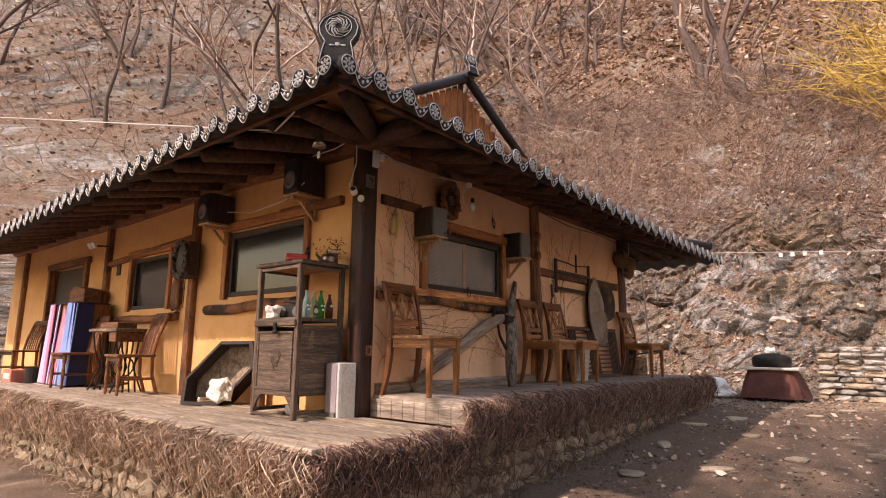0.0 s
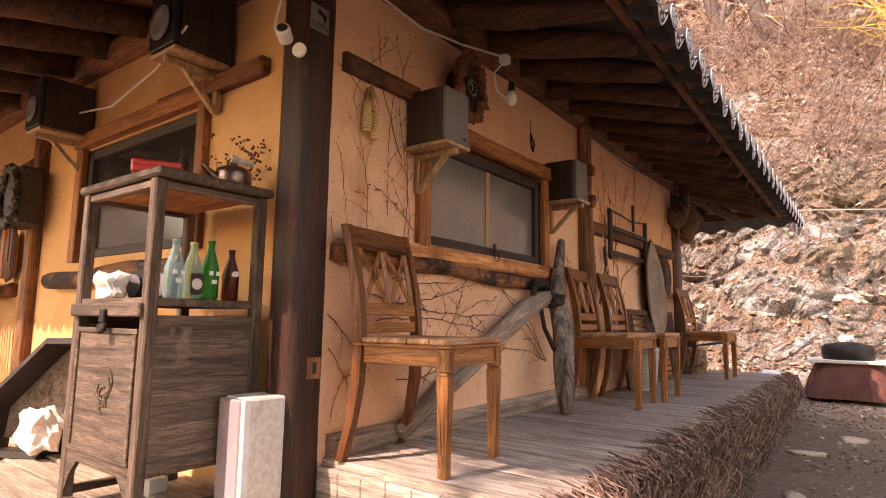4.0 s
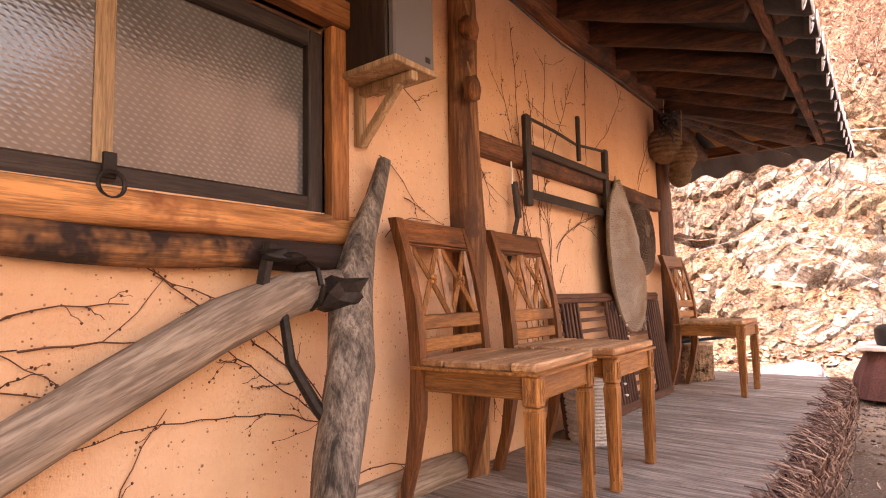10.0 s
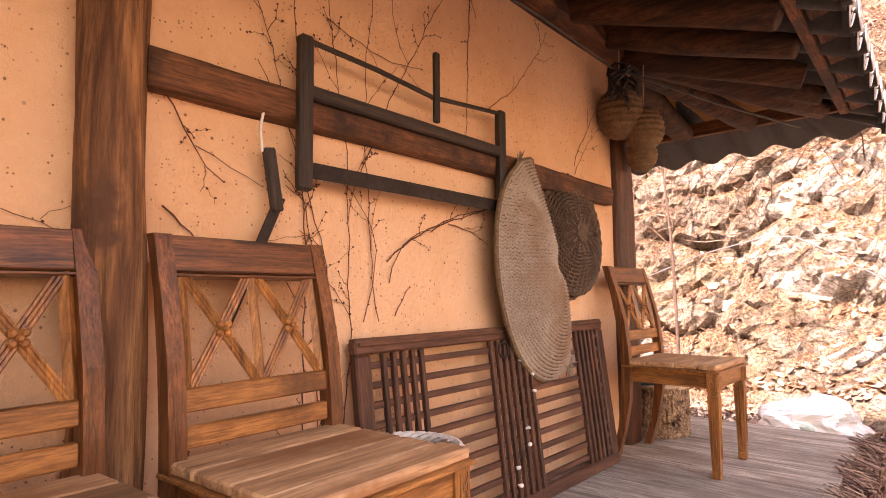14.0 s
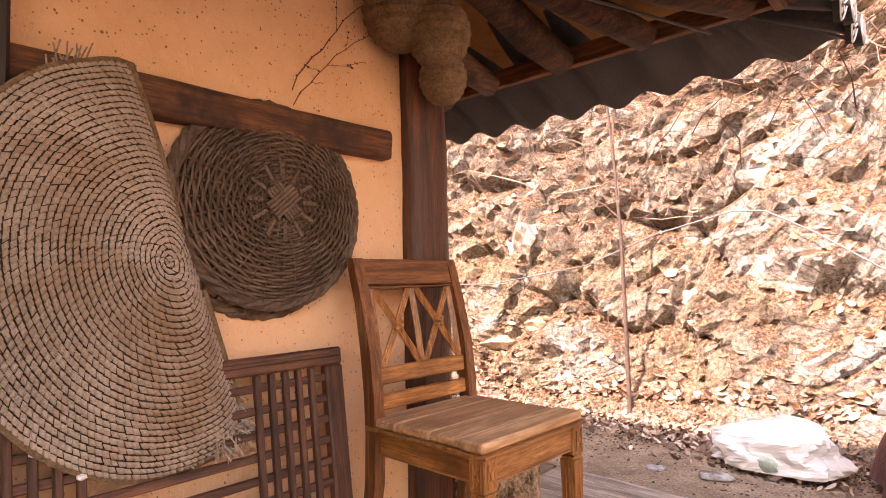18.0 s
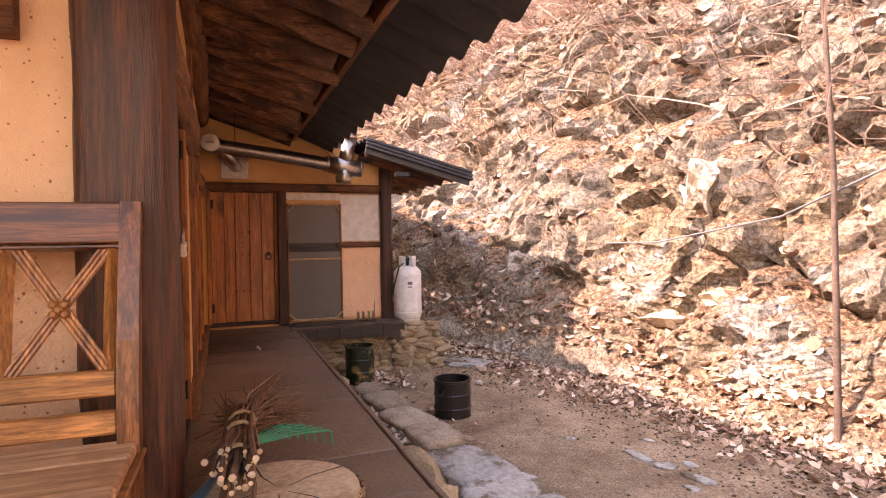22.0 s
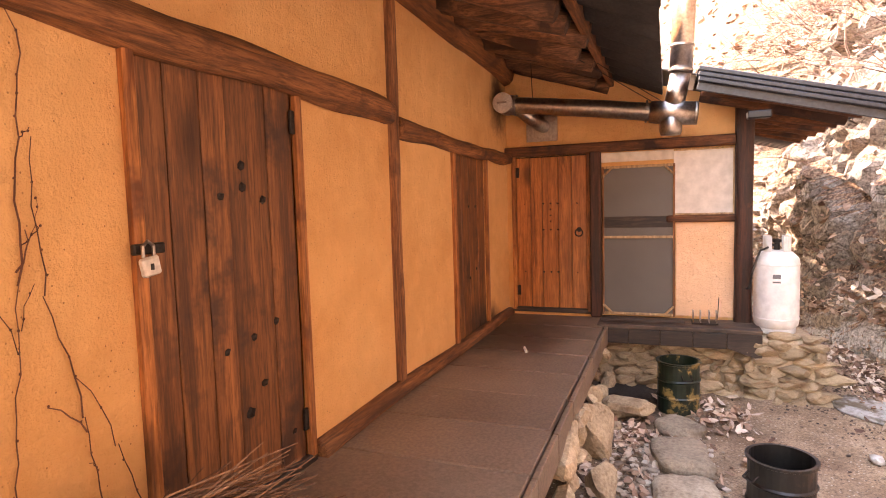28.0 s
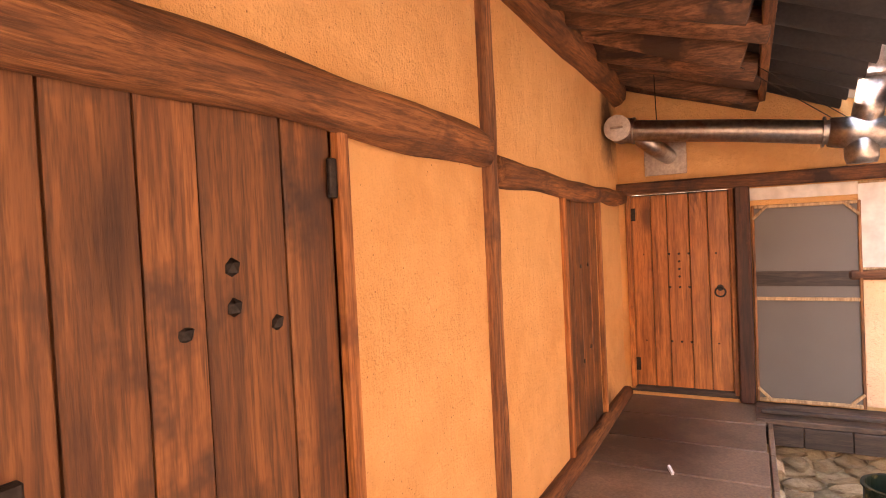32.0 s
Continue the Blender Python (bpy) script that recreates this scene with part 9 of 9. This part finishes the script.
part("box", Shape().box((0.04, 0.06, 0.2), bevel=0.006), WHITE_PAINT, strip)
part("adapter", Shape().box((0.04, 0.05, 0.06), (0.03, 0.04, -0.01), bevel=0.006), WHITE_PAINT, strip)
plate = thing("wall_socket", pose(0.028, 0.775, 1.31), "old wooden mortise block set in the post", "block")
part("block", Shape().box((0.012, 0.07, 0.085), bevel=0.004), BEAM_Z, plate)
part("slot", Shape().box((0.006, 0.02, 0.045), (0.006, 0, 0), bevel=0.002), BLACK_WOOD, plate)


def cable(name, pts, r, material, label, group="cables under the eaves"):
    c = thing(name, pose(0, 0, 0), label, "cable", group)
    fine = []
    for a, b in zip(pts, pts[1:]):
        for k in range(4):
            fine.append(tuple(Vector(a).lerp(Vector(b), k / 4)))
    part("wire", Shape().tube(fine + [pts[-1]], r, 5), material, c)


WIRE = plain("white_cable", (0.55, 0.52, 0.48), 0.5)
cable("white_cable", [(-0.5, 0.5, 3.05), (-0.25, 0.55, 3.08), (-0.05, 0.57, 3.13), (0.05, 0.62, 3.1), (0.06, 0.72, 3.06)], 0.006, WIRE, "white cable looping under the eave")
cable("white_cable", [(0.0, 0.58, 3.1), (0.02, 0.57, 2.9), (-0.03, 0.56, 2.75), (-0.05, 0.56, 2.68)], 0.005, WIRE, "white cable down to the camera")
cable("white_cable", [(0.08, 0.78, 3.05), (0.1, 1.0, 2.99), (0.12, 1.3, 2.95), (0.15, 1.6, 2.98), (0.28, 1.78, 2.95)], 0.006, WIRE, "white cable running along the wall plate")
cable("white_cable", [(-0.55, 0.46, 2.8), (-0.9, 0.5, 2.7), (-1.6, 0.6, 2.7), (-2.2, 0.65, 2.8)], 0.006, WIRE, "white cable between the loudspeakers")
cable("black_cable", [(0.05, 3.5, 3.05), (0.06, 4.4, 2.98), (0.08, 5.2, 3.0), (0.12, 5.85, 2.95), (0.5, 6.4, 2.8), (0.8, 6.9, 2.72)], 0.006, BLACK, "black cable sagging towards the back corner")
cable("washing_line", [(0.55, -0.45, 2.88), (0.11, -0.3, 2.9), (-4.8, -1.0, 4.05), (-14.0, -2.3, 6.5)], 0.007, WIRE, "pale line strung from the eave", "lines")
cable("washing_line", [(1.15, 7.0, 2.86), (3.3, 7.3, 2.72), (8.0, 8.0, 2.9)], 0.005, WIRE, "pale line strung from the back eave", "lines")
for x in (2.1, 2.25, 2.4, 2.6):
    pg = thing("clothes_peg", pose(x, 7.12 + (x - 2.1) * 0.14, 2.76), "white clothes peg on the line", "peg", "clothes pegs")
    part("peg", Shape().box((0.05, 0.015, 0.06), (0, 0, -0.01), bevel=0.003), WHITE_PAINT, pg)
bell = thing("wind_bell", pose(0.45, -0.16, 2.79), "small brass wind bell hanging at the corner", "bell")
part("bell", Shape().lathe([(0.05, -0.05), (0.042, -0.02), (0.03, 0.02), (0.018, 0.04), (0.006, 0.05)], 16), CHROME, bell, smooth=True)
part("chain", Shape().tube([(0, 0, 0.05), (0, 0, 0.24)], 0.003, 4), IRON, bell)
part("clapper", Shape().box((0.03, 0.004, 0.05), (0, 0, -0.11), bevel=0.002), CHROME, bell)

# ---- cauldron stove and dry stone wall in the yard ----
stove = thing("outdoor_stove", pose(1.5, 9.08, yard(1.5, 9.08)) @ Matrix.Diagonal((0.74, 0.74, 1.12, 1)), "cauldron stove under a red-brown cover", "stove")
COVER = surface("red_brown_tarp", (0.07, 0.024, 0.018), (0.17, 0.06, 0.045), 7, 60, 0.85, 0.8, depth=0.03)
s = Shape()
n = 28
verts = []
for j, (r, z) in enumerate(((0.72, 0.06), (0.66, 0.25), (0.56, 0.42), (0.52, 0.48))):
    for k in range(n):
        a = 2 * math.pi * k / n
        q = r * (1 + 0.09 * math.sin(a * 5) * (1 - j / 3)) * (1 / max(abs(math.cos(a)), abs(math.sin(a)))) ** 0.4
        verts.append((q * math.cos(a), q * 0.8 * math.sin(a), z))
s.add(verts, [(j * n + k, j * n + (k + 1) % n, (j + 1) * n + (k + 1) % n, (j + 1) * n + k) for j in range(3) for k in range(n)] + [tuple(3 * n + k for k in range(n))])
part("cover", s, COVER, stove)
part("top_slab", Shape().box((1.25, 0.95, 0.04), (0, 0, 0.5), bevel=0.01), PAPER, stove, "pale board on top")
part("cauldron", Shape().lathe([(0.4, 0.52), (0.42, 0.58), (0.42, 0.66), (0.36, 0.7), (0.14, 0.73), (0.05, 0.74)], 26), IRON, stove, smooth=True)
part("lid_cloth", Shape().rock((0.12, 0.1, 0.05), (0, 0, 0.77), 6, 2, 0.5), WHITE_BAG, stove)
dry = []
wall_rng = random.Random(31)
for r in range(9):
    x = 2.1
    while x < 6.4:
        w = wall_rng.uniform(0.14, 0.42)
        dry.append((x + w / 2, 9.9 + 0.1 * (x - 2.1) + wall_rng.uniform(-0.04, 0.04), yard(x, 9.9) + 0.05 + 0.105 * r, w * 0.54, 0.16, 0.06, wall_rng.uniform(-0.1, 0.1)))
        x += w
dw = thing("dry_stone_wall", pose(0, 0, 0), "low wall of flat stacked stones below the slope", "stone wall", kind="structure")
for k, (x, y, z, sx, sy, sz, turn) in enumerate(dry):
    o = part("stone", Shape().rock((sx, sy, sz), (0, 0, 0), k % 40, 2, 0.35, turn, 0.25), PALE_ROCK if k % 3 else STONE, dw)
    o.location = (x, y, z)

# ---- eave tiles, hip and ridge ----
FLOWER = plain("white_tile_relief", (0.62, 0.62, 0.62), 0.5)


def end_tile_meshes():
    disc = Shape().lathe([(0.062, 0.0), (0.062, 0.03), (0.055, 0.034), (0.052, 0.03), (0.01, 0.03)], 20, pose(0, 0, 0, 0, 90, 0))
    flower = Shape()
    flower.tube([(0.034, 0.056 * math.cos(k * math.pi / 12), 0.056 * math.sin(k * math.pi / 12)) for k in range(25)], 0.004, 4, cap=False)
    for k in range(8):
        a = k * math.pi / 4
        flower.rock((0.006, 0.017, 0.009), (0, 0, 0), 3, 1, 0.1)
        for i in range(len(flower.v) - 12, len(flower.v)):
            x, y, z = flower.v[i]
            y += 0.03
            flower.v[i] = (x + 0.032, y * math.cos(a) - z * math.sin(a), y * math.sin(a) + z * math.cos(a))
    flower.lathe([(0.008, 0.03), (0.008, 0.037)], 8, pose(0, 0, 0, 0, 90, 0))
    drip = Shape()
    verts = []
    for i in range(9):
        u = -0.075 + 0.15 * i / 8
        sagz = -0.03 * math.cos(u / 0.15 * math.pi)
        verts += [(0.0, u, sagz + 0.015), (0.0, u, sagz - 0.06 * math.cos(u / 0.16 * math.pi)), (0.02, u, sagz + 0.015), (0.02, u, sagz - 0.06 * math.cos(u / 0.16 * math.pi))]
    faces = []
    for i in range(8):
        a, b = 4 * i, 4 * i + 4
        faces += [(a, b, b + 1, a + 1), (a + 2, a + 3, b + 3, b + 2), (a + 1, b + 1, b + 3, a + 3), (a, a + 2, b + 2, b)]
    drip.add(verts, faces)
    edge = Shape()
    lip = [(0.022, -0.07 + 0.14 * i / 10) for i in range(11)]
    # White lips paint the sun's gleam; the small petals are tile pattern.
    edge.tube([(x, u, -0.03 * math.cos(u / 0.15 * math.pi) - 0.052 * math.cos(u / 0.16 * math.pi)) for x, u in lip], 0.004, 4)
    edge.tube([(x, u * 0.85, -0.03 * math.cos(u / 0.15 * math.pi) + 0.008) for x, u in lip], 0.003, 4)
    for u in (-0.035, 0.0, 0.035):
        edge.rock((0.003, 0.011, 0.012), (0.021, u, -0.05 + abs(u) * 0.5), 2, 1, 0.2)
    return disc.mesh("end_tile", ROOF_TILE), flower.mesh("flower_relief", FLOWER), drip.mesh("drip_tile", ROOF_TILE), edge.mesh("drip_relief", FLOWER)


disc_me, flower_me, drip_me, edge_me = end_tile_meshes()


def eave_tiles(roof, along, a, b, edge, turn):
    period = 0.255
    n = round((b - a) / period)
    for k in range(n + 1):
        u = a + (b - a) * k / n
        lift = eave_rise(u - a) + eave_rise(b - u)
        z = EAVE_Z + 0.045 + (sag(u) if along == "y" else front_fall(u)) + lift
        p = (edge, u, z) if along == "y" else (u, edge, z)
        o = new("end_tile", disc_me)
        o.parent = roof
        o.matrix_basis = Matrix.Translation(p) @ pose(0, 0, 0, 0, 0, turn)
        f = new("flower_relief", flower_me)
        f.parent = o
        if k < n:
            u2 = u + (b - a) / n / 2
            q = (edge, u2, z - 0.005) if along == "y" else (u2, edge, z - 0.005)
            d = new("drip_tile", drip_me)
            d.parent = roof
            d.matrix_basis = Matrix.Translation(q) @ pose(0, 0, 0, 0, 8, turn)
            e = new("drip_relief", edge_me)
            e.parent = d


eave_tiles(roof_a, "y", ED + 0.06, EB - 0.06, EA - 0.01, 0)
eave_tiles(roof_d, "x", EW + 0.2, EA - 0.1, ED + 0.01, -90)


def roof_ornament(m, label, scale=1.0):
    o = thing("ridge_end_tile", m @ Matrix.Scale(scale, 4), label, "roof ornament", "ridge end tiles")
    out = [(-0.115, -0.2), (-0.1, -0.1), (-0.085, -0.04), (-0.12, 0.02), (-0.13, 0.08), (-0.105, 0.14), (-0.06, 0.17), (0, 0.2), (0.06, 0.17), (0.105, 0.14), (0.13, 0.08), (0.12, 0.02), (0.085, -0.04), (0.1, -0.1), (0.115, -0.2)]
    part("plaque", Shape().prism(out, 0.05), ROOF_TILE, o)
    rim = Shape().tube([(x * 0.9, -0.004, z * 0.92) for x, z in out], 0.0035, 4)
    rim.tube([(0.078 * math.cos(k * math.pi / 12), -0.004, 0.075 + 0.078 * math.sin(k * math.pi / 12)) for k in range(25)], 0.003, 4, cap=False)
    for k in range(9):
        a = k * 2 * math.pi / 9
        rim.tube([((0.022 + 0.016 * t) * math.cos(a + t * 0.55), -0.004, 0.075 + (0.022 + 0.016 * t) * math.sin(a + t * 0.55)) for t in range(4)], [0.004, 0.011, 0.009, 0.003], 5, squash=0.5)
    rim.rock((0.016, 0.004, 0.014), (0, -0.004, -0.055), 2, 1, 0.2)
    rim.rock((0.018, 0.004, 0.008), (-0.035, -0.004, -0.062), 3, 1, 0.2)
    rim.rock((0.018, 0.004, 0.008), (0.035, -0.004, -0.062), 4, 1, 0.2)
    part("white_relief", rim, FLOWER, o, "white swirl relief")
    return o


roof_ornament(pose(1.08, -0.54, 3.19, -8, 0, 42), "dark ridge-end tile with a white swirl at the corner")
hip = Shape().tube([(1.06, -0.47, 3.01), (0.7, -0.1, 3.15), (0.2, 0.4, 3.42), (-1.1, 1.7, 4.06)], [0.085, 0.08, 0.08, 0.08], 12)
setting("hip_ridge_front", hip, ROOF_TILE, "dark rounded hip ridge tiles", "roof ridge", True)
hip = Shape().tube([(1.06, 7.3, 3.0), (0.7, 6.95, 3.08), (0.2, 6.45, 3.3), (-1.1, 5.2, 4.0)], 0.08, 12)
setting("hip_ridge_back", hip, ROOF_TILE, "dark rounded back hip ridge tiles", "roof ridge", True)
tip = thing("ridge_end_tile", pose(1.08, 7.32, 3.02), "small dark upturned tile at the back corner", "roof ornament", "ridge end tiles")
part("plaque", Shape().prism([(-0.05, -0.06), (0.05, -0.06), (0.06, 0.04), (0, 0.12), (-0.06, 0.04)], 0.04, pose(0, 0, 0, 0, 0, 130)), ROOF_TILE, tip)
gable = thing("gable", pose(0, 0, 0), "orange plank gable high on the roof", "gable", kind="structure")
for k in range(25):
    y = 1.85 + k * 0.133
    h = 5.02 - abs(y - 3.45) * 0.56 - 3.85
    part("plank", Shape().box((0.03, 0.128, max(0.1, h)), (-1.12, y, 3.85 + max(0.1, h) / 2), bevel=0.004), ORANGE_WOOD_Z, gable)
for sgn in (-1, 1):
    s = Shape().tube([(-1.0, 3.45, 5.12), (-1.0, 3.45 + sgn * 0.9, 4.62), (-0.98, 3.45 + sgn * 1.8, 4.12)], 0.065, 10)
    setting("gable_ridge", s, ROOF_TILE, "dark sloping ridge tiles beside the gable", "roof ridge", True)
s = Shape().tube([(-0.92, 3.45, 5.14), (-2.4, 3.45, 5.08), (-10.5, 3.45, 5.08)], 0.09, 12)
s.box((9.4, 0.14, 0.16), (-5.8, 3.45, 5.03), bevel=0.02)
setting("main_ridge", s, ROOF_TILE, "dark main ridge of the roof", "roof ridge")
roof_ornament(pose(-0.88, 3.42, 5.28, -14, 0, 80), "dark ridge-end tile with a white swirl above the gable", 0.85)
